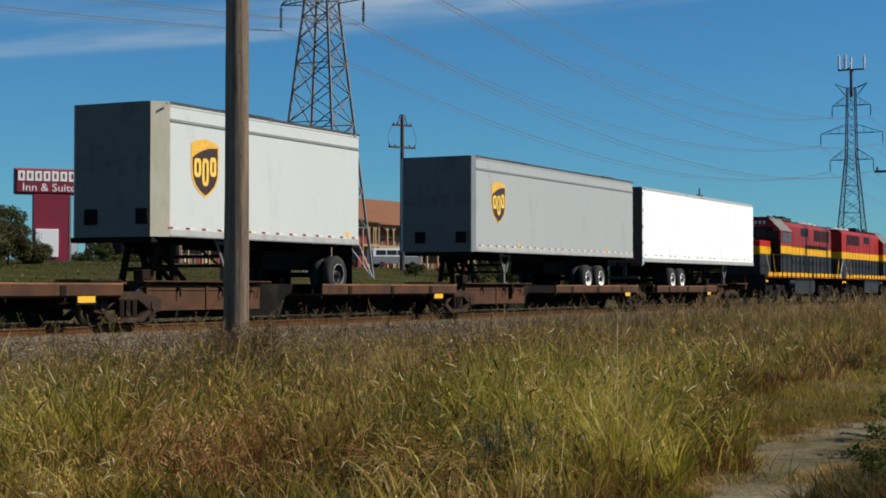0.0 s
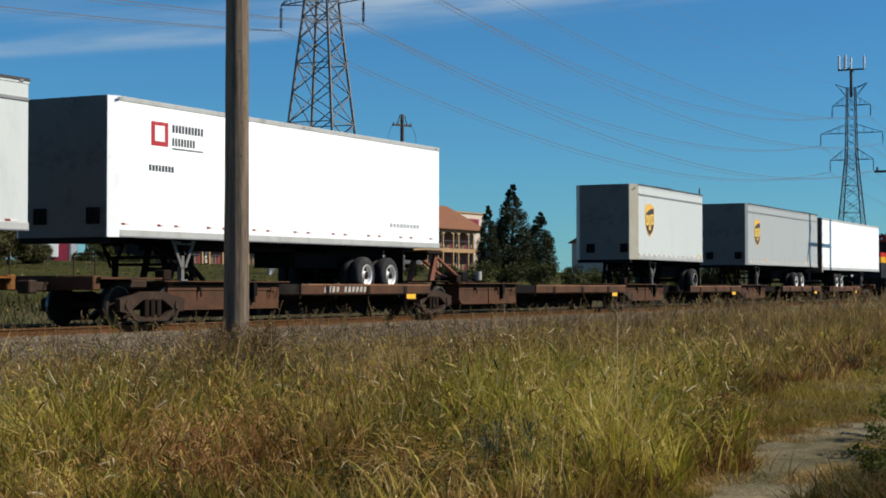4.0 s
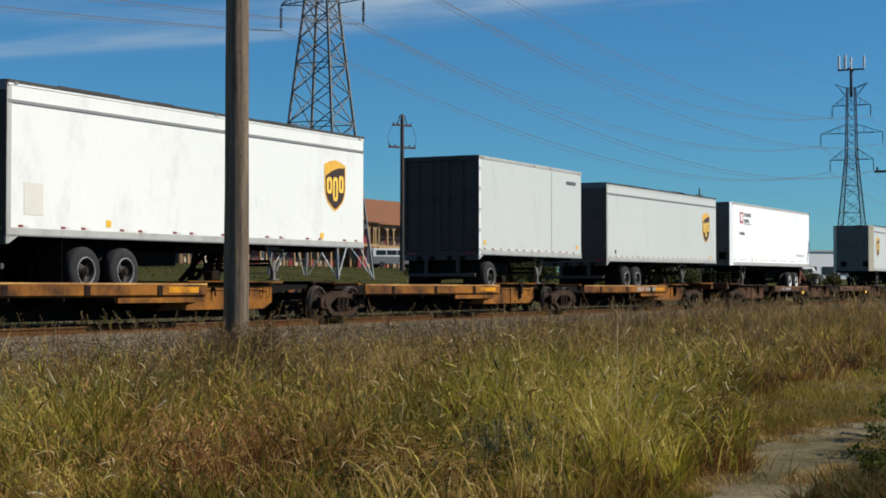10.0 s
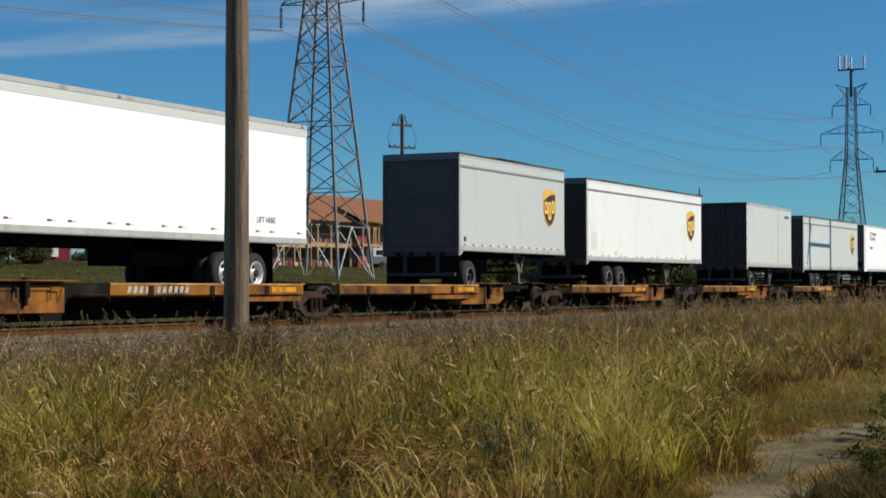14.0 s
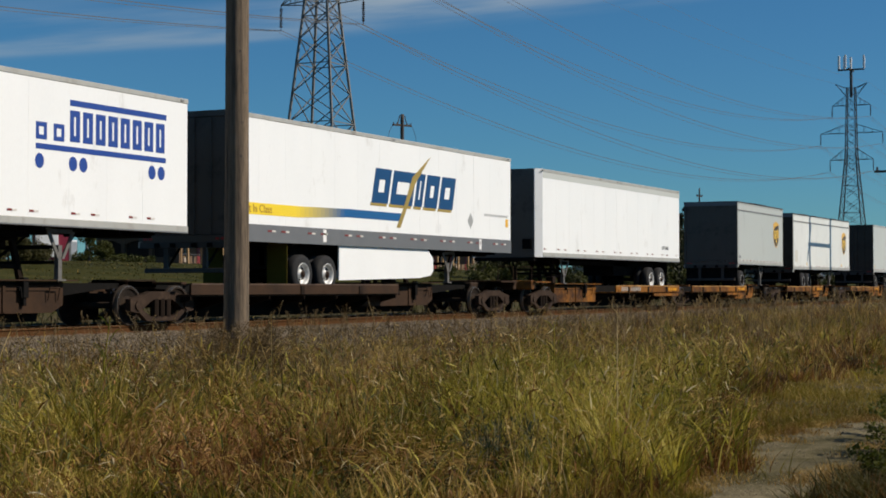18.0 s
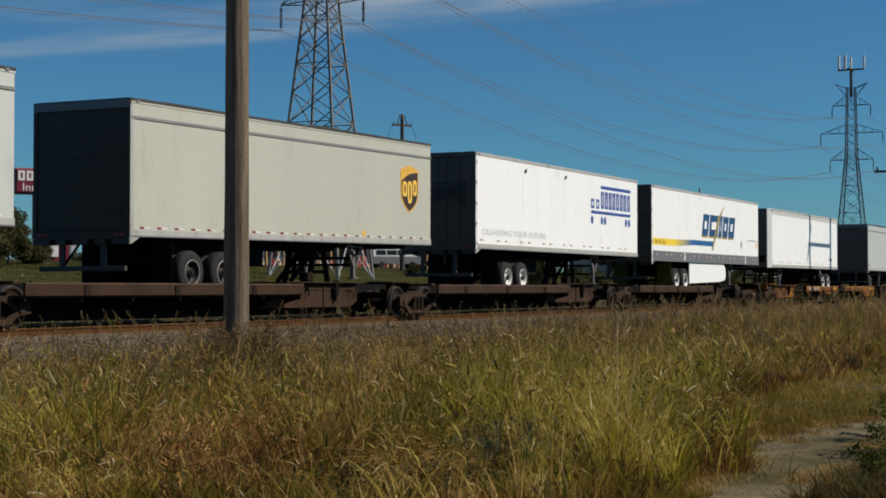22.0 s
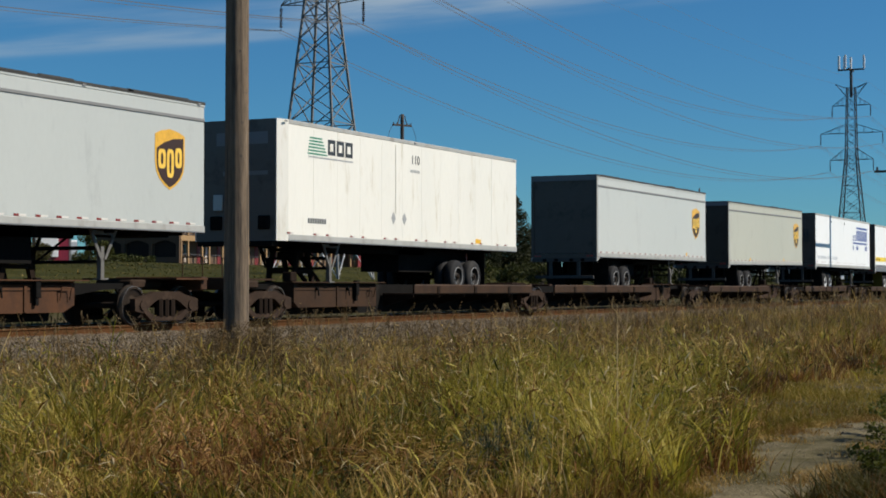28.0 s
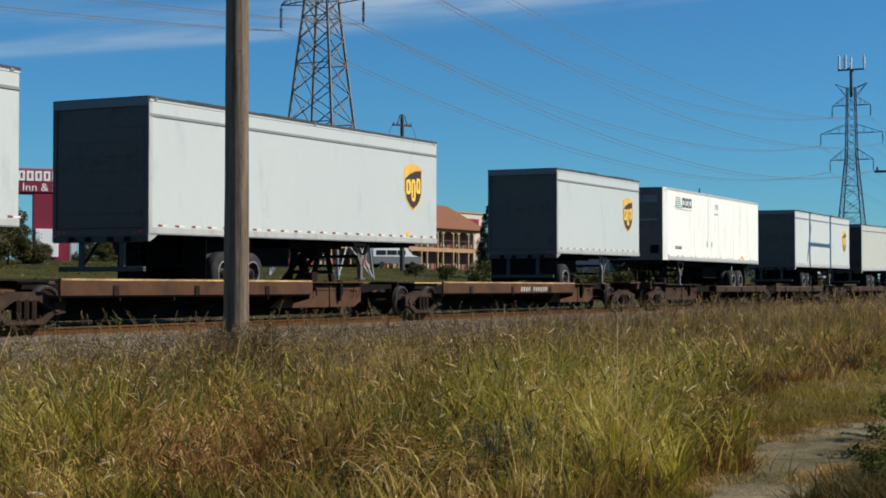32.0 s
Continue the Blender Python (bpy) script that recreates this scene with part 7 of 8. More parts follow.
def patchy(x, y, s, seed):
    """Smooth clumps over the field, 0 to 1."""
    g = np.random.default_rng(seed)
    v = np.zeros_like(x)
    for k in range(7):
        th, ph, f = g.uniform(0, 2 * np.pi), g.uniform(0, 2 * np.pi), s * (0.7 + 0.45 * k)
        v += np.sin(f * (x * np.cos(th) + y * np.sin(th)) + ph)
    return 1 / (1 + np.exp(-v * 0.9))


def tall_edge(x):
    return np.interp(x, [0, 11.2, 14.8, 19.2, 24.2, 30, 37, 45], [3.75, 3.75, 4.55, 5.6, 6.65, 6.1, 5.6, 4.8])


def tall_spots(n, r0=10.2, r1=105, ymax=18.3, power=1.0, edge=0.0):
    x, y = field(n, r0, r1, 45.5, 81.0, power)
    wob = 0.35 * np.sin(x * 1.3) + 0.25 * np.sin(x * 3.1 + 1)
    keep = (y > tall_edge(x) + wob + edge) & (y < ymax + 0.3 * np.sin(x * 0.9))
    return x[keep], y[keep]


def height_map(x, y):
    """Grass stands high in the open field, lower towards the track at the near end, and high again far along it."""
    base = 0.88 - 0.46 * np.clip((y - 11.5) / 5, 0, 1) * np.clip((52 - x) / 18, 0, 1)
    far = 0.10 * np.clip((x - 35) / 30, 0, 1)
    clump = np.where(np.hypot(x, y) < 40, 0.66 + 0.56 * patchy(x, y, 1.15, 77), 0.94)
    front = np.clip(0.64 + 0.36 * (0.8966 * x + 0.4428 * y - 11.2) / 2.2, 0.64, 1.0)
    dip = 1.0
    for px, depth, deep, wide in ((815, 11.9, 0.66, 0.75), (690, 11.6, 0.5, 0.5), (215, 11.9, 0.45, 0.5)):
        hx, hy = spot(px, depth)
        dip = dip * (1 - deep * np.exp(-((x - hx) ** 2 + ((y - hy) / 0.85) ** 2) / wide ** 2))
    return (base + far) * clump * front * dip


def living(x, y):
    """Less green growth where a patch has died back."""
    return 1 - 0.88 * np.exp(-(((x - 10.9) / 1.25) ** 2 + ((y - 7.35) / 0.85) ** 2))


def tufts(x, y, per, spread):
    """Blade spots gathered into tufts round the given centres."""
    n = len(x)
    d = np.abs(RNG.normal(0, spread, (n, per)))
    a = RNG.uniform(0, 2 * np.pi, (n, per))
    return (x[:, None] + d * np.cos(a)).ravel(), (y[:, None] + d * np.sin(a)).ravel(), a.ravel(), np.repeat(np.arange(n), per)


def tuft_blades(name, x, y, per, spread, h, w, bend, mat, label, hj=(0.45, 1.0), **kw):
    bx, by, ba, own = tufts(x, y, per, spread)
    ok = (by < 19.6) & (by > 2.0)
    bx, by, ba, own = bx[ok], by[ok], ba[ok], own[ok]
    hh = h[own] * RNG.uniform(hj[0], hj[1], len(bx))
    return blades(name, bx, by, hh, w[own] * RNG.uniform(0.6, 1.4, len(bx)), bend, mat, label, angle=ba + RNG.normal(0, 0.7, len(bx)), **kw)


def thin(x, y, keep):
    k = RNG.uniform(0, 1, len(x)) < keep
    return x[k], y[k]


# low dense undergrowth that closes the ground
x, y = tall_spots(70000)
r = np.hypot(x, y)
blades("undergrowth", x, y, height_map(x, y) * RNG.uniform(0.2, 0.55, len(x)), (0.006 + 0.00035 * r) * RNG.uniform(0.7, 1.5, len(x)), 1.1, "rust_blades", "low brown undergrowth between the grass", segs=2)
# arching green grass in tufts
x, y = tall_spots(3500)
x, y = thin(x, y, living(x, y) * (0.15 + 0.85 * patchy(x, y, 0.8, 3)) * np.where(np.degrees(np.arctan2(x, y)) < 57, 0.7, 1.0))
r = np.hypot(x, y)
tuft_blades("green_grass", x, y, 22, 0.13, height_map(x, y) * RNG.uniform(0.5, 1.2, len(x)), 0.0165 + 0.00024 * r, 0.85, "green_blades", "tall yellow-green grass in the field", segs=4)
# straw-coloured grass, finer and straighter
x, y = tall_spots(2500)
x, y = thin(x, y, (0.1 + 0.9 * patchy(x, y, 0.7, 9)) * np.where(np.degrees(np.arctan2(x, y)) < 57, 0.6, 1.0))
r = np.hypot(x, y)
tuft_blades("dry_grass", x, y, 18, 0.14, height_map(x, y) * RNG.uniform(0.55, 1.15, len(x)), 0.0115 + 0.00022 * r, 0.8, "dry_blades", "dry straw-coloured grass in the field", segs=4)
# reddish dead grass
x, y = tall_spots(5200, r1=70)
x, y = thin(x, y, patchy(x, y, 0.5, 21))
r = np.hypot(x, y)
tuft_blades("rusty_grass", x, y, 26, 0.16, height_map(x, y) * RNG.uniform(0.4, 0.8, len(x)), 0.009 + 0.0002 * r, 0.8, "rust_blades", "reddish-brown dead grass in the field", segs=3)
# feathery brown weeds towards the track
x, y = tall_spots(5200, r0=18, r1=110, ymax=18.6)
x, y = thin(x, y, np.clip((y - 6.5) / 6, 0.04, 1))
r = np.hypot(x, y)
tuft_blades("brown_weeds", x, y, 16, 0.12, height_map(x, y) * RNG.uniform(0.6, 1.2, len(x)), 0.004 + 0.00024 * r, 0.8, "weed_blades", "dry brown feathery weeds along the track", segs=3)


# broad-bladed grass close by at the near end
x, y = field(260, 11.6, 16.5, 46, 53)
r = np.hypot(x, y)
tuft_blades("broad_grass", x, y, 9, 0.05, height_map(x, y) * 1.05 * RNG.uniform(0.7, 1.1, len(x)), np.full(len(x), 0.022), 0.6, "green_blades", "broad-bladed tall green grass", segs=5)
x, y = field(1500, 11.0, 22, 50, 76)
k = y > tall_edge(x) + 0.4
x, y = thin(x[k], y[k], living(x[k], y[k]))
tuft_blades("broad_grass", x, y, 8, 0.06, height_map(x, y) * RNG.uniform(0.6, 1.05, len(x)), np.full(len(x), 0.015), 0.8, "green_blades", "broad-bladed yellow-green grass", segs=5)

# a brighter stand of yellow-green grass in the middle of the field, darker green weeds towards the near end
x, y = field(1500, 11.5, 27, 64.5, 73.5)
k = y > tall_edge(x) + 0.3
x, y = x[k], y[k]
tuft_blades("bright_grass", x, y, 14, 0.1, height_map(x, y) * RNG.uniform(0.5, 1.1, len(x)), np.full(len(x), 0.013), 0.75, "bright_blades", "bright yellow-green grass in the middle of the field", segs=4)
x, y = field(1500, 12.5, 26, 45.5, 60)
x, y = thin(x, y, living(x, y))
tuft_blades("dark_green_weeds", x, y, 14, 0.14, 0.7 * RNG.uniform(0.4, 1.0, len(x)) * height_map(x, y), np.full(len(x), 0.012), 1.2, "dark_blades", "dark green weeds among the grass", segs=3)


x, y = field(700, 12.0, 24, 45.5, 52)
tuft_blades("dark_green_weeds", x, y, 12, 0.12, 0.9 * RNG.uniform(0.5, 1.0, len(x)) * height_map(x, y), np.full(len(x), 0.014), 0.9, "leaf_green", "fresh green grass at the near end of the field", segs=3)


# pale broad-leaved stands close by
for px0, px1, d0, d1, n, hh in ((30, 180, 12.2, 14.0, 46, 0.9), (1040, 1210, 12.0, 14.0, 60, 0.72), (300, 760, 13.0, 15.5, 60, 0.7), (1150, 1330, 15.0, 19.0, 60, 0.6)):
    x, y = [], []
    for k in range(n):
        sx, sy = spot(RNG.uniform(px0, px1), RNG.uniform(d0, d1))
        x.append(sx)
        y.append(sy)
    x, y = np.array(x), np.array(y)
    tuft_blades("pale_broad_grass", x, y, 7, 0.05, hh * RNG.uniform(0.6, 1.1, n), np.full(n, 0.022), 0.9, "bright_blades", "pale broad-leaved grass standing in the field", segs=5)

# loose broad leaves that curl over near the eye, pale and bright above the darker growth
for mat, n, lab in (("bright_blades", 2200, "pale curling grass leaves"), ("dry_blades", 1200, "dry curling grass leaves"), ("dark_blades", 1500, "dark green grass leaves")):
    x, y = tall_spots(n, r0=10.6, r1=30)
    x, y = thin(x, y, (0.25 + 0.75 * patchy(x, y, 1.6, 50 + n)) * (1 if mat == "dry_blades" else living(x, y)))
    r = np.hypot(x, y)
    blades("curling_leaves", x, y, height_map(x, y) * RNG.uniform(0.55, 1.12, len(x)), (0.012 + 0.0004 * r) * RNG.uniform(0.7, 1.5, len(x)), 1.35, mat, lab, segs=5, curl=1.3)


def seed_stalks(name, x, y, h, mat, label, heads=9, size=0.05):
    """Upright stems, each with a loose drooping seed head near its top."""
    n = len(x)
    sx, sy = RNG.normal(0, 0.28, n), RNG.normal(0, 0.28, n)
    z0 = ground_of(x, y)
    vs, qs, base = [], [], 0
    w = 0.001 + 0.00013 * np.hypot(x, y)
    t = RNG.uniform(0, np.pi, n)
    for f0, f1 in ((0, 0.5), (0.5, 1.0)):
        c = [np.stack([x + sx * f * f * h, y + sy * f * f * h, z0 + h * f], 1) for f in (f0, f1)]
        d = np.stack([w * np.cos(t), w * np.sin(t), 0 * w], 1)
        vs.append(np.stack([c[0] - d, c[0] + d, c[1] + d, c[1] - d], 1))
    for j in range(heads):
        f = 0.72 + 0.28 * (j + RNG.uniform(0, 1, n)) / heads
        c = np.stack([x + sx * f * f * h, y + sy * f * f * h, z0 + h * f], 1)
        a = RNG.uniform(0, 2 * np.pi, n)
        ln = size * RNG.uniform(0.6, 1.5, n) * (1.25 - f)
        e = c + np.stack([ln * np.cos(a), ln * np.sin(a), ln * RNG.uniform(-0.3, 0.9, n)], 1) * 2.2
        d = np.stack([w * 1.1 * np.cos(a + 1.57), w * 1.1 * np.sin(a + 1.57), w * 0.9], 1)
        m = (c + e) / 2
        vs.append(np.stack([c, m + d, e, m - d], 1))
    v = np.concatenate(vs, 0).reshape(-1, 3)
    q = np.arange(len(v)).reshape(-1, 4)
    ob = mesh_from_arrays(name, v, q, mat)
    return tagged(ob, label, "grass", kind="stuff")


x, y = tall_spots(1400)
x, y = thin(x, y, 0.1 + 0.9 * patchy(x, y, 0.6, 14))
seed_stalks("seed_heads", x, y, height_map(x, y) * RNG.uniform(0.95, 1.4, len(x)), "dry_blades", "pale feathery grass seed heads", size=0.06)
x, y = tall_spots(4200, r0=20, r1=110, ymax=19.0)
x, y = thin(x, y, np.clip((y - 8) / 6, 0.05, 1) * np.where((x < 42) & (y > 16), 0.35, 1.0))
seed_stalks("weed_heads", x, y, height_map(x, y) * RNG.uniform(0.9, 1.5, len(x)), "weed_blades", "brown fluffy weed heads by the track", heads=12, size=0.075)
# thin weeds on the ballast and round the pole
x = 21 + 60 * RNG.uniform(0, 1, 1500) ** 1.3
y = 18.4 + np.abs(RNG.normal(0, 0.55, 1500))
k = RNG.uniform(0, 1, len(x)) < np.clip((x - 18) / 26, 0.2, 1)
x, y = x[k], y[k]
tuft_blades("shoulder_grass", x, y, 10, 0.1, RNG.uniform(0.12, 0.42, len(x)), np.full(len(x), 0.008), 1.3, "weed_blades", "low brown grass on the ballast shoulder", segs=3)
x = RNG.uniform(20, 75, 560)
y = 18.4 + np.abs(RNG.normal(0, 0.6, 560))
seed_stalks("ballast_weeds", x, y, RNG.uniform(0.2, 0.9, len(x)), "weed_blades", "thin brown weeds growing in the ballast", heads=14, size=0.05)
x, y = 17.25 + RNG.normal(0, 0.4, 420), 11.5 + RNG.normal(0, 0.28, 420)
k = np.hypot(x - 17.93, y - 11.94) > 0.2
x, y = x[k], y[k]
tuft_blades("pole_grass", x[::2], y[::2], 10, 0.08, RNG.uniform(0.55, 1.0, len(x[::2])), np.full(len(x[::2]), 0.008), 0.5, "weed_blades", "brown grass standing before the foot of the pole", segs=3)
seed_stalks("pole_weeds", x, y, RNG.uniform(0.6, 1.2, len(x)), "weed_blades", "brown weeds round the foot of the pole", heads=14, size=0.08)


# crumpled short leaves at every slant in the growth, which break up the upright blades
def leaf_chips(name, x, y, lo, hi, length, width, mat, label):
    n = len(x)
    z = ground_of(x, y) + height_map(x, y) * RNG.uniform(lo, hi, n)
    a, tilt = RNG.uniform(0, 2 * np.pi, n), RNG.normal(0.75, 0.6, n)
    ln = length * RNG.uniform(0.5, 1.6, n)
    wd = width * RNG.uniform(0.6, 1.5, n)
    t2 = RNG.uniform(0, np.pi, n)
    side = np.stack([np.cos(t2) * wd, np.sin(t2) * wd, RNG.uniform(-0.5, 0.5, n) * wd], 1) * 0.5
    c = np.stack([x, y, z], 1)
    rows = []
    for i, f in enumerate((0.0, 0.35, 0.7, 1.0)):
        t = tilt - 1.1 * f * RNG.uniform(0.2, 1.2, n)
        c = c if i == 0 else c + np.stack([np.cos(a) * np.cos(t), np.sin(a) * np.cos(t), np.sin(t)], 1) * (ln * 0.34)[:, None]
        wf = (0.6, 1.0, 0.75, 0.12)[i]
        rows += [c - side * wf, c + side * wf]
    v = np.stack(rows, 1)
    b = np.arange(n)[:, None] * 8
    q = np.concatenate([b + np.array([[2 * i, 2 * i + 1, 2 * i + 3, 2 * i + 2]]) for i in range(3)], 0)
    return tagged(mesh_from_arrays(name, v.reshape(-1, 3), q, mat), label, "grass", kind="stuff")


# the first set is pale enough to paint highlights among the leaves
for mat, n, lo, hi, seed, lab in (("bright_blades", 3200, 0.35, 1.0, 65, "pale curled leaf tips coloured as highlights"), ("green_blades", 8000, 0.25, 0.95, 61, "short crumpled green leaves in the grass"), ("dry_blades", 6500, 0.15, 0.95, 62, "short crumpled straw leaves in the grass"), ("dark_blades", 5000, 0.2, 0.85, 63, "short dark green leaves in the grass"), ("rust_blades", 11000, 0.1, 0.8, 64, "short dead brown leaves in the grass")):
    x, y = tall_spots(n, r0=10.4, r1=34)
    x, y = thin(x, y, (0.1 + 0.9 * patchy(x, y, 1.1, seed)) * (1 if mat in ("dry_blades", "rust_blades") else living(x, y)))
    r = np.hypot(x, y)
    leaf_chips("crumpled_leaves", x, y, lo, hi, 0.095 + 0.0015 * r, 0.009 + 0.00035 * r, mat, lab)


# a rusty dead patch and a hollow of low dark weeds close by
x, y = RNG.normal(10.9, 0.85, 520), RNG.normal(7.35, 0.6, 520)
tuft_blades("rusty_grass", x, y, 18, 0.1, 0.8 * height_map(x, y) * RNG.uniform(0.5, 1.0, len(x)), np.full(len(x), 0.011), 0.9, "russet_blades", "reddish-brown dead grass patch", segs=4)
x, y = RNG.normal(10.9, 0.8, 1500), RNG.normal(7.35, 0.55, 1500)
leaf_chips("dead_leaves", x, y, 0.2, 0.9, 0.10, 0.012, "russet_blades", "curled dead brown leaves in a patch of the grass")


cx, cy = spot(835, 12.2)
x, y = RNG.normal(cx, 0.45, 130), RNG.normal(cy, 0.35, 130)
tuft_blades("dark_green_weeds", x, y, 14, 0.08, RNG.uniform(0.12, 0.34, len(x)), np.full(len(x), 0.013), 1.1, "dark_blades", "low dark green weeds in a hollow of the grass", segs=3)
# straw leaves whose pale colour stands in for highlights on the blades
x, y = tall_spots(2600, r0=10.6, r1=27)
x, y = thin(x, y, 0.15 + 0.85 * patchy(x, y, 1.3, 91))
r = np.hypot(x, y)
leaf_chips("bleached_leaves", x, y, 0.3, 1.02, 0.10 + 0.001 * r, 0.006 + 0.00025 * r, "pale_straw", "straw leaves coloured pale for bright highlights")


# tall pale dead stems that stand over the grass
def dead_stem(px, depth, top_y, lean, curve=0.0):
    x, y = spot(px, depth)
    gz = ground_z(x, y)
    h = 0.79 + (510.5 - top_y) * depth / 2825.9 - gz
    ob = thing("dead_stem", pose(x, y, gz), "tall pale dead weed stem standing over the grass", "weed stem", "dead stems")
    rx, ry = math.cos(YAW), -math.sin(YAW)
    pts = [Vector((rx * lean * h * f ** (1 + curve), ry * lean * h * f ** (1 + curve), h * f - 0.03)) for f in (0, 0.35, 0.7, 1.0)]
    for i in range(3):
        bm = bmesh.new()
        rod(bm, pts[i], pts[i + 1], 0.0075 - 0.0018 * i, 0.0057 - 0.0018 * i, seg=6)
        part("stalk", bm, "straw", ob)
    for k in range(5):
        f = 0.45 + 0.12 * k
        c = Vector((rx * lean * h * f, ry * lean * h * f, h * f))
        bm = bmesh.new()
        rod(bm, c, c + Vector((0.05 * math.cos(k * 2.1), 0.05 * math.sin(k * 2.1), 0.06)), 0.0016, 0.0008, seg=4)
        part("twig", bm, "straw", ob)


for px, depth, ty, lean in ((1092, 13.0, 532, 0.0), (1094, 12.9, 598, 0.13), (1108, 12.7, 690, 0.30), (268, 14.5, 745, 0.12), (100, 13.0, 700, -0.10), (560, 15.0, 668, -0.08), (905, 14.0, 655, 0.06), (1205, 15.5, 742, 0.18), (700, 13.5, 690, 0.1)):
    dead_stem(px, depth, ty, lean)


# tall leafy grass stalks at the near end that stir in the wind
SWAYING = []


def leafy_stalk(px, depth, top_y, lean, phase):
    x, y = spot(px, depth)
    gz = ground_z(x, y)
    h = 0.79 + (510.5 - top_y) * depth / 2825.9 - gz
    ob = thing("grass_stalk", pose(x, y, gz), "tall pale green leafy grass stalk stirring in the wind", "grass stalk", "swaying stalks")
    rx, ry = math.cos(YAW), -math.sin(YAW)
    bm = bmesh.new()
    rod(bm, (0, 0, -0.03), (rx * lean * h, ry * lean * h, h * 0.96), 0.008, 0.004, seg=6)
    part("stem", bm, "bright_blades", ob)
    for k in range(7):
        f = 0.25 + 0.11 * k
        sg = 1 if k % 2 else -1
        c = Vector((rx * lean * h * f, ry * lean * h * f, h * f * 0.96))
        ln = 0.30 - 0.02 * k
        bm = bmesh.new()
        rows = []
        for i in range(6):
            g = i / 5
            q = c + Vector((rx * sg * ln * 0.6 * g, ry * sg * ln * 0.6 * g + 0.03 * math.sin(k), ln * (1.5 * g - 0.8 * g * g)))
            wd = 0.009 * (1 - g ** 2) + 0.001
            rows.append((bm.verts.new(q + Vector((0, 0, wd))), bm.verts.new(q - Vector((0, 0, wd)))))
        for p, q in zip(rows, rows[1:]):
            bm.faces.new((p[0], p[1], q[1], q[0]))
        part("leaf", bm, "bright_blades", ob)
    SWAYING.append((ob, pose(x, y, gz), phase))


for px, depth, ty, lean, phase in ((165, 15.5, 552, 0.16, 0.0), (60, 14.2, 600, 0.14, 1.3), (195, 14.0, 610, -0.08, 2.1), (112, 13.2, 655, 0.1, 3.0), (36, 13.0, 690, -0.05, 4.1), (150, 12.8, 715, 0.12, 5.0), (980, 16.0, 560, 0.04, 0.7), (1000, 14.5, 625, -0.06, 1.9), (1190, 14.2, 700, 0.12, 2.8)):
    leafy_stalk(px, depth, ty, lean, phase)


# flattened straw
def litter(name, cx, cy, n, sx, sy, mat, label):
    x, y = RNG.normal(cx, sx, n), RNG.normal(cy, sy, n)
    z = ground_of(x, y) + RNG.uniform(0.05, 0.45, n)
    a, tilt, ln = RNG.uniform(0, 2 * np.pi, n), RNG.normal(0, 0.35, n), RNG.uniform(0.15, 0.5, n)
    d = np.stack([np.cos(a) * np.cos(tilt), np.sin(a) * np.cos(tilt), np.sin(tilt)], 1) * ln[:, None]
    s = np.stack([-np.sin(a), np.cos(a), 0 * a], 1) * 0.0036 + np.array([[0, 0, 0.002]])
    c = np.stack([x, y, z], 1)
    v = np.stack([c - d / 2 - s, c - d / 2 + s, c + d / 2 + s, c + d / 2 - s], 1).reshape(-1, 3)
    return tagged(mesh_from_arrays(name, v, np.arange(len(v)).reshape(-1, 4), mat), label, "grass", kind="stuff")


for cx, cy, n in ((13.5, 5.0, 500), (16.5, 5.2, 400), (12.5, 6.0, 400), (14.5, 7.0, 400)):
    litter("straw_litter", cx, cy, int(n * 0.3), 0.5, 0.35, "dry_blades", "flattened pale straw in the grass")

for px in range(570, 900, 110):
    cx, cy = spot(px, RNG.uniform(11.2, 12.6))
    litter("straw_litter", cx, cy, int(RNG.uniform(20, 90)), 0.3, 0.25, "dry_blades", "loose pale straw on top of the grass")

# ---- track path, verge and stones ----
def path_z(x, y):
    return rough_ground(x, y) + 0.015 * noise.noise((x * 2, y * 2, 9)) + 0.03


PATH_X = (-120, 11.4, 12.5, 15.0, 17.9, 19.6, 22.0, 120)
PATH_FAR = (3.5, 3.55, 3.95, 4.35, 4.42, 3.85, 3.55, 3.5)
PATH_NEAR = (2.7, 2.76, 2.85, 2.95, 3.0, 2.85, 2.5, 2.4)


def path_far(x):
    return np.interp(x, PATH_X, PATH_FAR)


def path_edge(x, side):
    return float(np.interp(x, PATH_X, PATH_FAR if side else PATH_NEAR)) + 0.13 * noise.noise((x * 0.8, side * 9, 0)) + 0.12 * noise.noise((x * 2.7, side * 9, 0))


xs = grid_axis((-120, 2, 2), (2, 45, 0.12), (45, 120, 2))
verts, faces = [], []
for x in xs:
    a, b = path_edge(x, 0), path_edge(x, 1)
    for j in range(9):
        y = a + (b - a) * j / 8
        verts.append((x, y, path_z(x, y) - (0.035 if j in (0, 8) else 0)))
for i in range(len(xs) - 1):
    for j in range(8):
        faces.append((i * 9 + j, (i + 1) * 9 + j, (i + 1) * 9 + j + 1, i * 9 + j + 1))
me = bpy.data.meshes.new("gravel_path")
me.from_pydata(verts, [], faces)
me.materials.append(M["gravel"])
path = smooth(new("gravel_path", me))
tagged(path, "pale gravel footpath through the grass", "path", kind="structure")


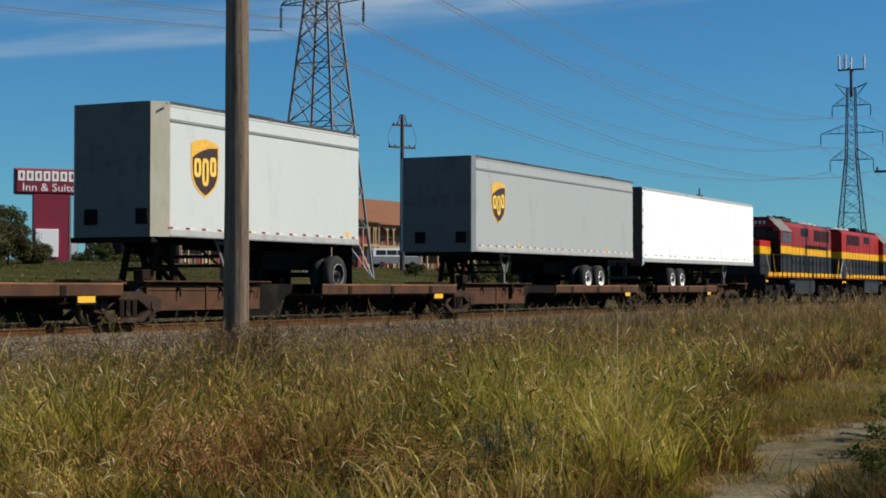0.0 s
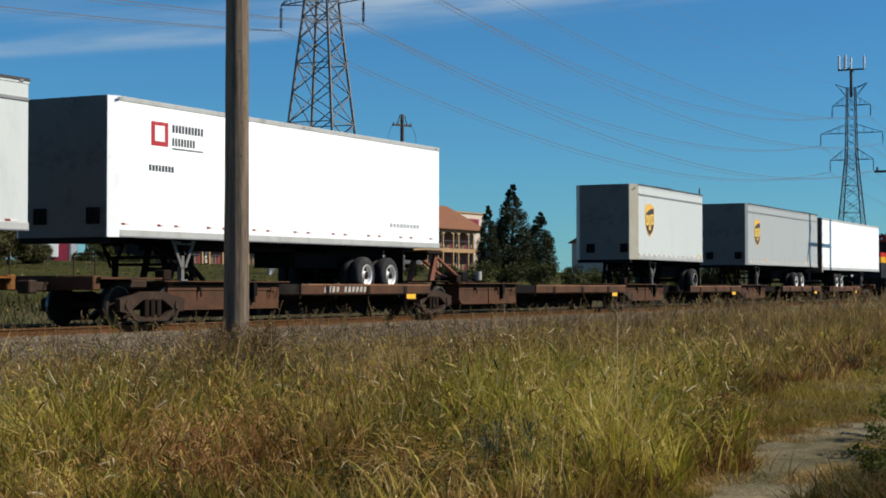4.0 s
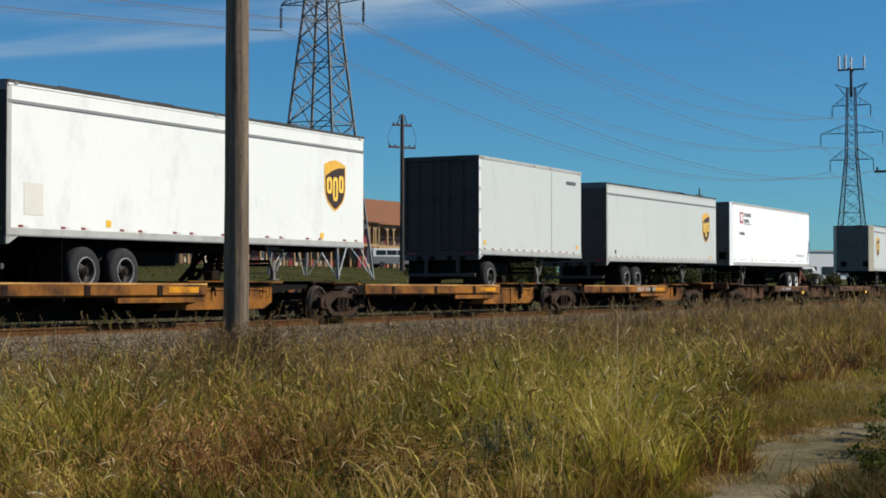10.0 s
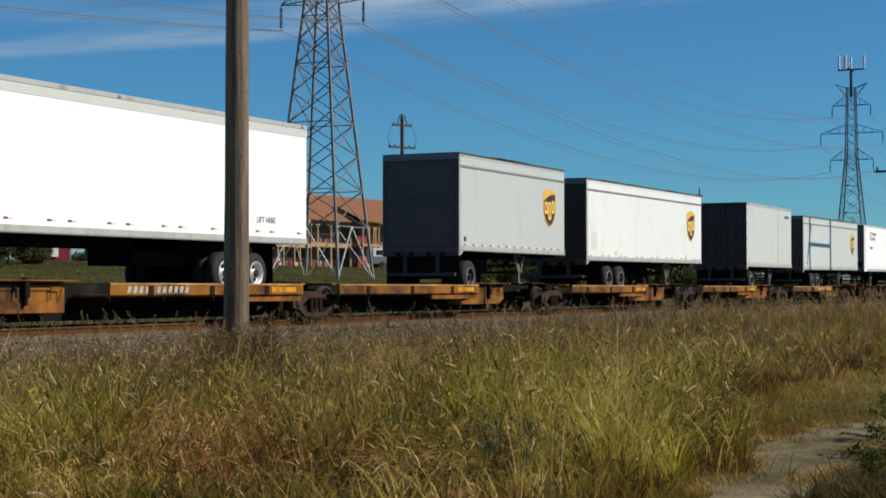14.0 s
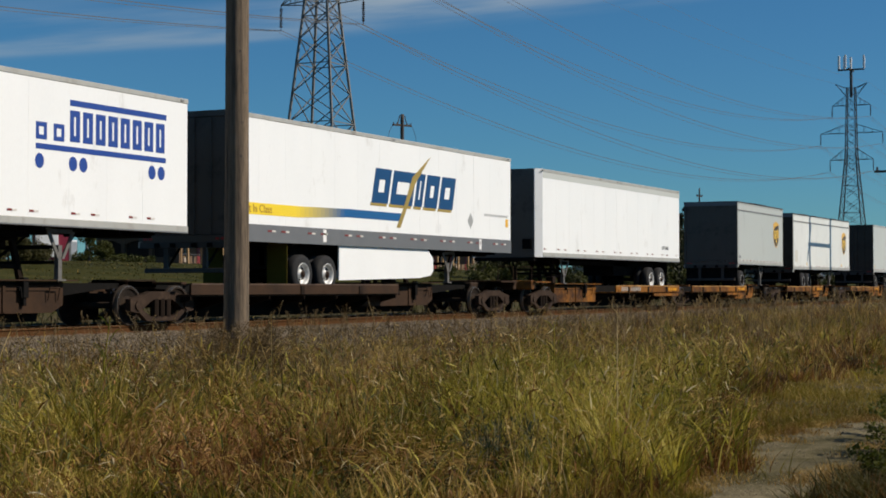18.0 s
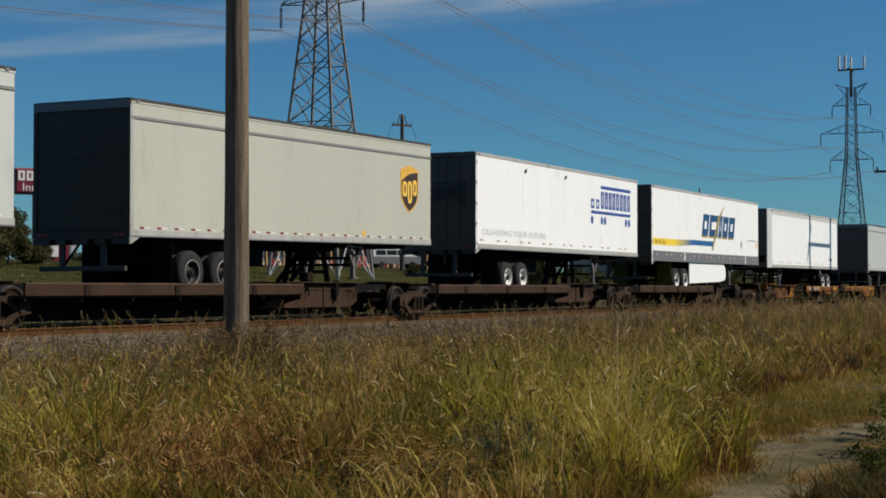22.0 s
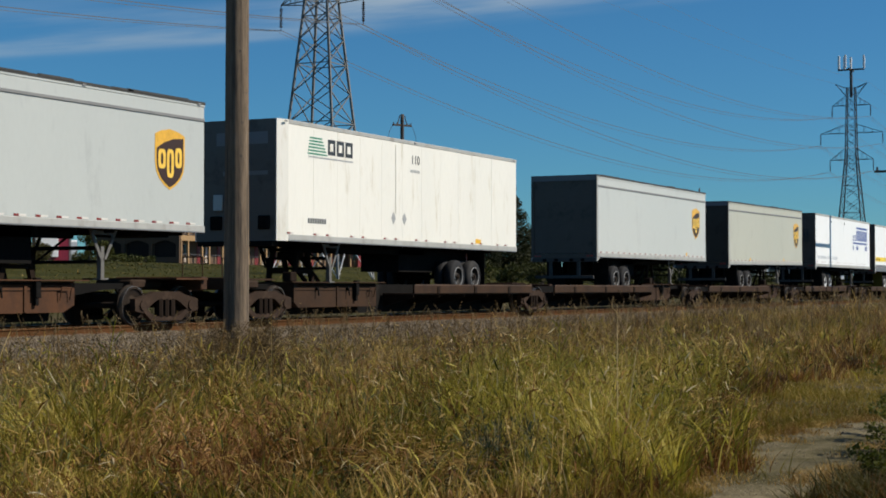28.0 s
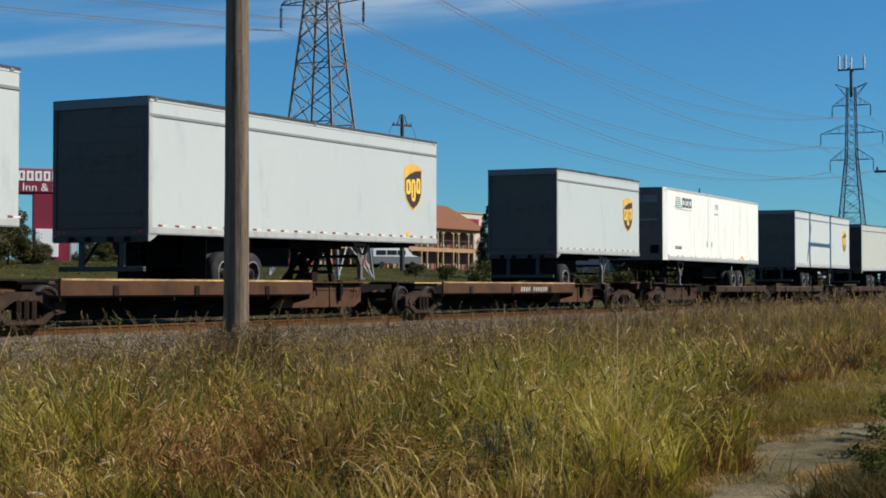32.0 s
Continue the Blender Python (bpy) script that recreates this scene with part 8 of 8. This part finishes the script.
def stones(name, x, y, z, size, mat, label, category):
    n = len(x)
    base = np.array([[1, 0, 0], [-1, 0, 0], [0, 1, 0], [0, -1, 0], [0, 0, 1], [0, 0, -1]], float)
    s = size[:, None, None] * RNG.uniform(0.6, 1.3, (n, 1, 3)) * (base * RNG.uniform(0.7, 1.2, (n, 6, 1)))
    a = RNG.uniform(0, 2 * np.pi, n)
    c, d = np.cos(a)[:, None], np.sin(a)[:, None]
    v = np.stack([s[:, :, 0] * c - s[:, :, 1] * d, s[:, :, 0] * d + s[:, :, 1] * c, s[:, :, 2] * 0.8], 2) + np.stack([x, y, z], 1)[:, None, :]
    f = np.array([[0, 2, 4], [2, 1, 4], [1, 3, 4], [3, 0, 4], [2, 0, 5], [1, 2, 5], [3, 1, 5], [0, 3, 5]])
    q = (np.arange(n)[:, None, None] * 6 + f[None]).reshape(-1, 3)
    return tagged(mesh_from_arrays(name, v.reshape(-1, 3), q, mat), label, category, kind="stuff")


n = 9000
x = 9 + 14 * RNG.uniform(0, 1, n) ** 1.4
y = 2.8 + (path_far(x) - 2.75) * RNG.uniform(0, 1, n)
k = patchy(x, y, 2.4, 88) > 0.3
x, y = x[k], y[k]
stones("path_gravel", x, y, ground_of(x, y) + 0.035, RNG.uniform(0.003, 0.008, len(x)) * np.where(RNG.uniform(0, 1, len(x)) < 0.02, 2.2, 1.0), "pebble", "loose pale gravel on the path", "gravel")
n = 36000
x = 20 + 70 * RNG.uniform(0, 1, n) ** 1.5
y = RNG.uniform(18.35, 21.0, n)
stones("ballast_stones", x, y, ground_of(x, y) + 0.01, RNG.uniform(0.022, 0.05, n), "stone", "loose grey ballast stones beside the rail", "ballast")

# short grass round the standpoint
a = RNG.uniform(0, 2 * np.pi, 60000)
r = 0.6 + 11.0 * RNG.uniform(0, 1, 60000) ** 0.6
x, y = r * np.sin(a), r * np.cos(a)
k = ((y < 2.7) | (y > 3.65)) & ((r < 9.6) | (np.degrees(np.arctan2(x, y)) > 95) | (np.degrees(np.arctan2(x, y)) < 30))
x, y = x[k], y[k]
blades("standpoint_grass", x, y, RNG.uniform(0.05, 0.17, len(x)), 0.008 * RNG.uniform(0.7, 1.4, len(x)), 1.2, "lawn_blades", "short yellow-green grass by the path", segs=2)

# short verge grass between the path and the tall field, and beyond the path
x, y = field(170000, 11, 60, 69, 82)
k = ((y > path_far(x) - 0.08 + 0.12 * np.sin(x * 4.1)) & (y < tall_edge(x) + 0.8)) | ((y < 2.85) & (y > 1.2))
keep = patchy(x, y, 2.0, 5) > 0.12
x, y = x[k & keep], y[k & keep]
r = np.hypot(x, y)
blades("verge_grass", x, y, RNG.uniform(0.04, 0.16, len(x)) * (0.6 + 0.8 * patchy(x, y, 1.5, 6)), (0.004 + 0.0003 * r) * RNG.uniform(0.7, 1.4, len(x)), 1.0, "lawn_blades", "short yellow-green verge grass by the path", segs=2)
x, y = field(5000, 11, 40, 70, 82)
k = (y > path_far(x)) & (y < tall_edge(x) + 0.6)
x, y = x[k], y[k]
blades("verge_grass", x, y, RNG.uniform(0.1, 0.32, len(x)), 0.008 * RNG.uniform(0.7, 1.4, len(x)), 1.1, "dry_blades", "dry tufts in the verge by the path", segs=3)

x, y = field(150000, 10.5, 30, 70, 83)
mid = 0.5 * (path_far(x) + 2.85)
k = (y > 2.7) & (y < path_far(x) + 0.2) & (patchy(x, y, 2.2, 44) * (0.2 + 1.25 * np.abs(y - mid)) > RNG.uniform(0.25, 0.75, len(y)))
x, y = x[k], y[k]
blades("path_grass", x, y, RNG.uniform(0.03, 0.12, len(x)), 0.007 * RNG.uniform(0.7, 1.4, len(x)), 1.2, "dry_blades", "sparse dry grass creeping over the path", segs=2, base=0.03)
x, y = tall_spots(9000, r0=11, r1=40)
k = (y < tall_edge(x) + 0.9)
x, y = x[k], y[k]
blades("fringe_grass", x, y - 0.35, RNG.uniform(0.1, 0.4, len(x)), 0.009 * RNG.uniform(0.7, 1.4, len(x)), 1.0, "green_blades", "low arching grass fringing the path", segs=3)

# far bank beyond the track
def bank(n, y0, y1, r1, mat, h, w, name, label, az0=46, az1=80.5):
    a = np.radians(RNG.uniform(az0, az1, n))
    y = y0 + (y1 - y0) * RNG.uniform(0, 1, n) ** 1.3
    x = y * np.tan(a)
    k = np.hypot(x, y) < r1
    x, y = x[k], y[k]
    p = patchy(x, y, 0.35, 31)
    blades(name, x, y, RNG.uniform(h[0], h[1], len(x)) * (0.6 + 0.7 * p), w * RNG.uniform(0.7, 1.5, len(x)), 0.8, mat, label, segs=2)


bank(26000, 26.2, 84, 190, "bank_blades", (0.04, 0.13), 0.07, "bank_grass", "green grass on the bank beyond the track")
bank(700, 25.8, 70, 160, "dry_blades", (0.08, 0.26), 0.03, "bank_dry_grass", "dry grass on the bank beyond the track")
bank(7000, 26.4, 33, 120, "olive_leaves", (0.15, 0.5), 0.03, "bank_weeds", "dark weeds at the foot of the bank")


# ---- trees and bushes ----
def leaf_cloud(centres, radii, n, size, flat=0.7):
    """Leaf quads scattered in and on a set of lumps."""
    k = RNG.integers(0, len(centres), n)
    d = RNG.normal(0, 1, (n, 3))
    d /= np.linalg.norm(d, axis=1)[:, None]
    rad = radii[k] * RNG.uniform(0.35, 1.12, n) ** 0.6
    c = centres[k] + d * rad[:, None] * np.array([1, 1, flat])
    u = RNG.normal(0, 1, (n, 3))
    u /= np.linalg.norm(u, axis=1)[:, None]
    v = np.cross(u, RNG.normal(0, 1, (n, 3)))
    v /= np.linalg.norm(v, axis=1)[:, None]
    s = size * RNG.uniform(0.6, 1.5, n)[:, None]
    return np.stack([c - u * s, c + v * s * 0.5, c + u * s, c - v * s * 0.5], 1).reshape(-1, 3)


def tree(px, depth, top_y, width_px, kind, label, n=2600, base_drop=0.0, name="tree"):
    x, y = spot(px, depth)
    gz = ground_z(x, y)
    H = 0.79 + (510.5 - top_y) * depth / 2825.9 - gz
    R = width_px * depth / 2825.9 / 2
    ob = thing(name, pose(x, y, gz), label, "tree" if name == "tree" else "bush")
    cs, rs = [], []
    if kind == "conifer":
        for i in range(34):
            f = (i + 0.5) / 34
            rr = R * min(1.0, 0.72 + 1.6 * f) * (1 - f) ** 0.62 * RNG.uniform(0.88, 1.08)
            for j in range(max(2, int(7 * (1 - f)) + 1)):
                a = RNG.uniform(0, 6.28)
                cs.append((rr * 0.66 * math.cos(a), rr * 0.66 * math.sin(a), H * (0.05 + 0.92 * f) + RNG.uniform(-0.12, 0.12)))
                rs.append(max(0.13, rr * 0.42))
        mat = "conifer_leaves"
    else:
        for i in range(22 if kind != "low" else 14):
            a, q = RNG.uniform(0, 6.28), RNG.uniform(0, 1) ** 0.5
            f = RNG.uniform(0.25, 0.95) if kind != "low" else RNG.uniform(0.15, 0.8)
            rr = R * 0.75 * q * math.sin(math.pi * min(0.9, f * 0.75 + 0.12)) ** 0.6
            cs.append((rr * math.cos(a), rr * math.sin(a), H * f * 0.9))
            rs.append(R * RNG.uniform(0.22, 0.42))
        mat = {"round": "bush_leaves", "low": "bush_leaves", "olive": "olive_leaves"}[kind]
    cs, rs = np.array(cs), np.array(rs)
    v = leaf_cloud(cs, rs, n, max(0.06, R * (0.03 if kind == "olive" else 0.04 if kind == "conifer" else 0.06)), 0.8)
    v[:, 2] = np.maximum(v[:, 2], 0.02)
    crown = mesh_from_arrays("crown", v, np.arange(len(v)).reshape(-1, 4), mat)
    crown.parent = ob
    bm = bmesh.new()
    rod(bm, (0, 0, -0.2), (0.05, 0, H * (0.8 if kind == "conifer" else 0.45)), max(0.05, 0.035 * H), 0.02, seg=8)
    part("trunk", bm, "darkpole", ob)
    for i in range(0, len(cs), max(1, len(cs) // 10)):
        bm = bmesh.new()
        c = Vector(cs[i])
        rod(bm, (0.02, 0, max(0.1, c.z * 0.6)), c, 0.03, 0.01, seg=5)
        part("limb", bm, "darkpole", ob)
    return ob


for px, d, ty, w in ((907, 125, 324, 100), (864, 122, 362, 58), (955, 132, 372, 80), (1118, 128, 370, 84), (1148, 126, 412, 72), (1190, 131, 378, 96), (1212, 140, 362, 72), (1172, 125, 428, 120), (1262, 150, 430, 60)):
    tree(px, d, ty, w, "conifer", "dark green juniper tree beyond the track", 16000)
for px, d, ty, w, k in ((8, 140, 352, 90, "round"), (-40, 135, 362, 110, "round"), (42, 118, 398, 80, "olive"), (158, 128, 398, 46, "round"), (183, 126, 425, 40, "round")):
    tree(px, d, ty, w, k, "leafy tree behind the motel sign" if k == "round" else "olive-brown shrub by the motel sign", 3600)
tree(1317, 175, 426, 52, "olive", "tall olive-brown bush beside a white shop far off", 14000, name="bush")
for px, d, ty, w in ((110, 150, 452, 60), (150, 146, 448, 60), (205, 140, 452, 70), (250, 138, 455, 60)):
    tree(px, d, ty, w, "low", "dark green hedge bush by the motel lot", 1400, name="bush")
for px, d, ty, w, k in ((14, 88, 392, 110, "olive"), (-45, 84, 385, 140, "olive"), (60, 92, 440, 90, "olive"), (850, 104, 455, 70, "low"), (905, 100, 452, 80, "low"), (960, 98, 458, 70, "low"), (1012, 102, 462, 60, "low"), (1060, 108, 466, 56, "low"), (1100, 108, 470, 50, "low"), (1165, 112, 462, 70, "low"), (1225, 114, 468, 60, "low"), (1290, 120, 470, 70, "low"), (1350, 126, 474, 60, "low"), (1410, 130, 474, 60, "low"), (1470, 134, 476, 60, "low"), (1530, 138, 476, 60, "low"), (735, 118, 462, 40, "low"), (790, 112, 464, 46, "low")):
    tree(px, d, ty, w, k, "low yellow-green bush on the far bank" if k == "low" else "olive-brown bush on the far bank", 1500 if k == "low" else 14000, name="bush")
# thick low growth on the near side of the path
x, y = RNG.uniform(11.4, 20, 900), RNG.normal(2.2, 0.33, 900)
k = y < 2.9
x, y = x[k], y[k]
bx, by, ba, own = tufts(x, y, 18, 0.07)
blades("near_verge", bx, by, RNG.uniform(0.1, 0.36, len(bx)), 0.010 * RNG.uniform(0.7, 1.4, len(bx)), 1.2, "bank_blades", "low olive growth on the near side of the path", segs=3, angle=ba)
bx, by, ba, own = tufts(x, y, 9, 0.08)
blades("near_verge", bx, by, RNG.uniform(0.08, 0.3, len(bx)), 0.009 * RNG.uniform(0.7, 1.4, len(bx)), 1.2, "rust_blades", "dead brown growth on the near side of the path", segs=3, angle=ba)
# leafy weeds by the path
for i, (x, y, h) in enumerate(((14.6, 2.55, 0.5), (15.6, 2.75, 0.62), (16.8, 2.9, 0.7), (13.2, 2.45, 0.35), (17.6, 2.95, 0.8), (14.0, 2.3, 0.55), (18.6, 3.0, 0.8))):
    gz = ground_z(x, y)
    ob = thing("leafy_weed", pose(x, y, gz), "dark green leafy weed beside the path", "plant")
    cs = np.stack([RNG.normal(0, 0.22, 16), RNG.normal(0, 0.18, 16), RNG.uniform(0.1, h, 16)], 1)
    v = leaf_cloud(cs, np.full(16, 0.11), 1100, 0.022)
    v[:, 2] = np.maximum(v[:, 2], 0.0)
    leaves = mesh_from_arrays("leaves", v, np.arange(len(v)).reshape(-1, 4), "weed_leaves")
    leaves.parent = ob
    part("stem", rods(((0, 0, -0.05), (0.03, 0, h * 0.8), 0.008), seg=5), "darkpole", ob)
# grey-green weeds of thin upright stems standing in the grass
for px, depth, h in ((842, 12.0, 0.46), (872, 12.3, 0.62), (905, 12.1, 0.6), (930, 12.6, 0.52), (885, 12.9, 0.55), (860, 12.6, 0.5), (915, 13.2, 0.5), (1010, 12.2, 0.4), (985, 12.6, 0.42), (120, 12.6, 0.5), (170, 12.2, 0.45)):
    x, y = spot(px, depth)
    ob = thing("upright_weed", pose(x, y, ground_z(x, y)), "dark grey-green upright weed standing in the grass", "plant")
    pts = []
    for k in range(9):
        a, q = RNG.uniform(0, 2 * math.pi), RNG.uniform(0.02, 0.12)
        hh = h * RNG.uniform(0.65, 1.1)
        foot, tip = Vector((q * math.cos(a), q * math.sin(a), -0.04)), Vector((2.1 * q * math.cos(a), 2.1 * q * math.sin(a), hh))
        bm = bmesh.new()
        rod(bm, foot, tip, 0.0045, 0.0015, seg=5)
        part("stem", bm, "straw" if k % 3 == 0 else "weedstem", ob)
        for f in RNG.uniform(0.15, 1.0, 26):
            pts.append(foot.lerp(tip, float(f)))
    c = np.array([tuple(q) for q in pts])
    n = len(c)
    a, ln = RNG.uniform(0, 2 * np.pi, n), RNG.uniform(0.03, 0.075, n)
    d = np.stack([np.cos(a) * ln, np.sin(a) * ln, ln * RNG.uniform(0.3, 1.6, n)], 1)
    sd = np.stack([-np.sin(a), np.cos(a), 0 * a], 1) * 0.0055
    v = np.stack([c, c + d * 0.5 + sd, c + d, c + d * 0.5 - sd], 1).reshape(-1, 3)
    leaves = mesh_from_arrays("leaves", v, np.arange(len(v)).reshape(-1, 4), "gray_weed")
    leaves.parent = ob

# a heap of broken pale straw lying on the grass
for px, depth, n in ((640, 12.1, 70), (690, 12.0, 110), (735, 12.2, 60), (800, 12.0, 40), (1300, 17.2, 60), (1340, 17.6, 40)):
    x, y = spot(px, depth)
    c = np.stack([RNG.normal(0, 0.13, n), RNG.normal(0, 0.13, n), RNG.uniform(0.02, 0.34 if px < 1200 else 0.12, n)], 1)
    a, tilt, ln = RNG.uniform(0, 2 * np.pi, n), RNG.normal(0.15, 0.4, n), RNG.uniform(0.10, 0.36, n)
    d = np.stack([np.cos(a) * np.cos(tilt), np.sin(a) * np.cos(tilt), np.sin(tilt)], 1) * ln[:, None] / 2
    sd = np.stack([-np.sin(a), np.cos(a), 0.6 + 0 * a], 1) * 0.0045
    bend = np.array([[0, 0, 0.03]])
    v = np.stack([c - d - sd, c - d + sd, c + bend + sd, c + bend - sd, c + bend - sd, c + bend + sd, c + d + sd * 0.5, c + d - sd * 0.5], 1).reshape(-1, 3)
    heap = mesh_from_arrays("straw_heap", v + np.array([[x, y, ground_z(x, y)]]), np.arange(len(v)).reshape(-1, 4), "dry_blades")
    tagged(heap, "broken pale straw lying on the grass", "straw", kind="stuff")

# ---- sleepers ----
TIE = bmesh.new()
box(TIE, -0.115, 0.115, -1.3, 1.3, -0.33, -0.165, bev=0.012)
tie_mesh = mesh_of("sleeper", TIE, "tie")
track = thing("track_bed", pose(0, TRACK_Y, 0), "weathered wooden sleepers under the rails", "sleepers", kind="structure")
for k in range(220):
    ob = new("sleeper", tie_mesh)
    ob.parent = track
    ob.location = (16 + 0.55 * k, 0.02 * math.sin(k * 1.7), 0)
    ob.rotation_euler = (0, 0, 0.012 * math.sin(k * 2.9))

# ---- what moves ----
tree(1424, 172, 481, 70, "olive", "low dark bush before the far shop", 9000, name="bush")


def motions():
    for ob, s, y, z in MOVERS:
        walk(ob, [(t, pose(s + travelled(t), y, z)) for t in range(0, 33, 2)])
    for ob, m, ph in SWAYING:
        walk(ob, [(0.8 * k, m @ Matrix.Rotation(0.045 * math.sin(1.9 * k + ph) + 0.02 * math.sin(0.7 * k + 2 * ph), 4, "Y") @ Matrix.Rotation(0.03 * math.sin(1.3 * k + ph), 4, "X")) for k in range(41)])
    # every wheelset turns with the way it rolls; wheelsets in the same seat share one set of keys
    seats = {}
    for ws, x, r in SPINNERS:
        if (x, r) not in seats:
            steps = 448
            walk(ws, [(32 * k / steps, pose(x, 0, r) @ Matrix.Rotation(travelled(32 * k / steps) / r, 4, "Y")) for k in range(steps + 1)])
            seats[(x, r)] = ws.animation_data.action
        else:
            ws.rotation_mode = "QUATERNION"
            ws.animation_data_create()
            ws.animation_data.action = seats[(x, r)]
            ws.animation_data.action_slot = seats[(x, r)].slots[0]


motions()
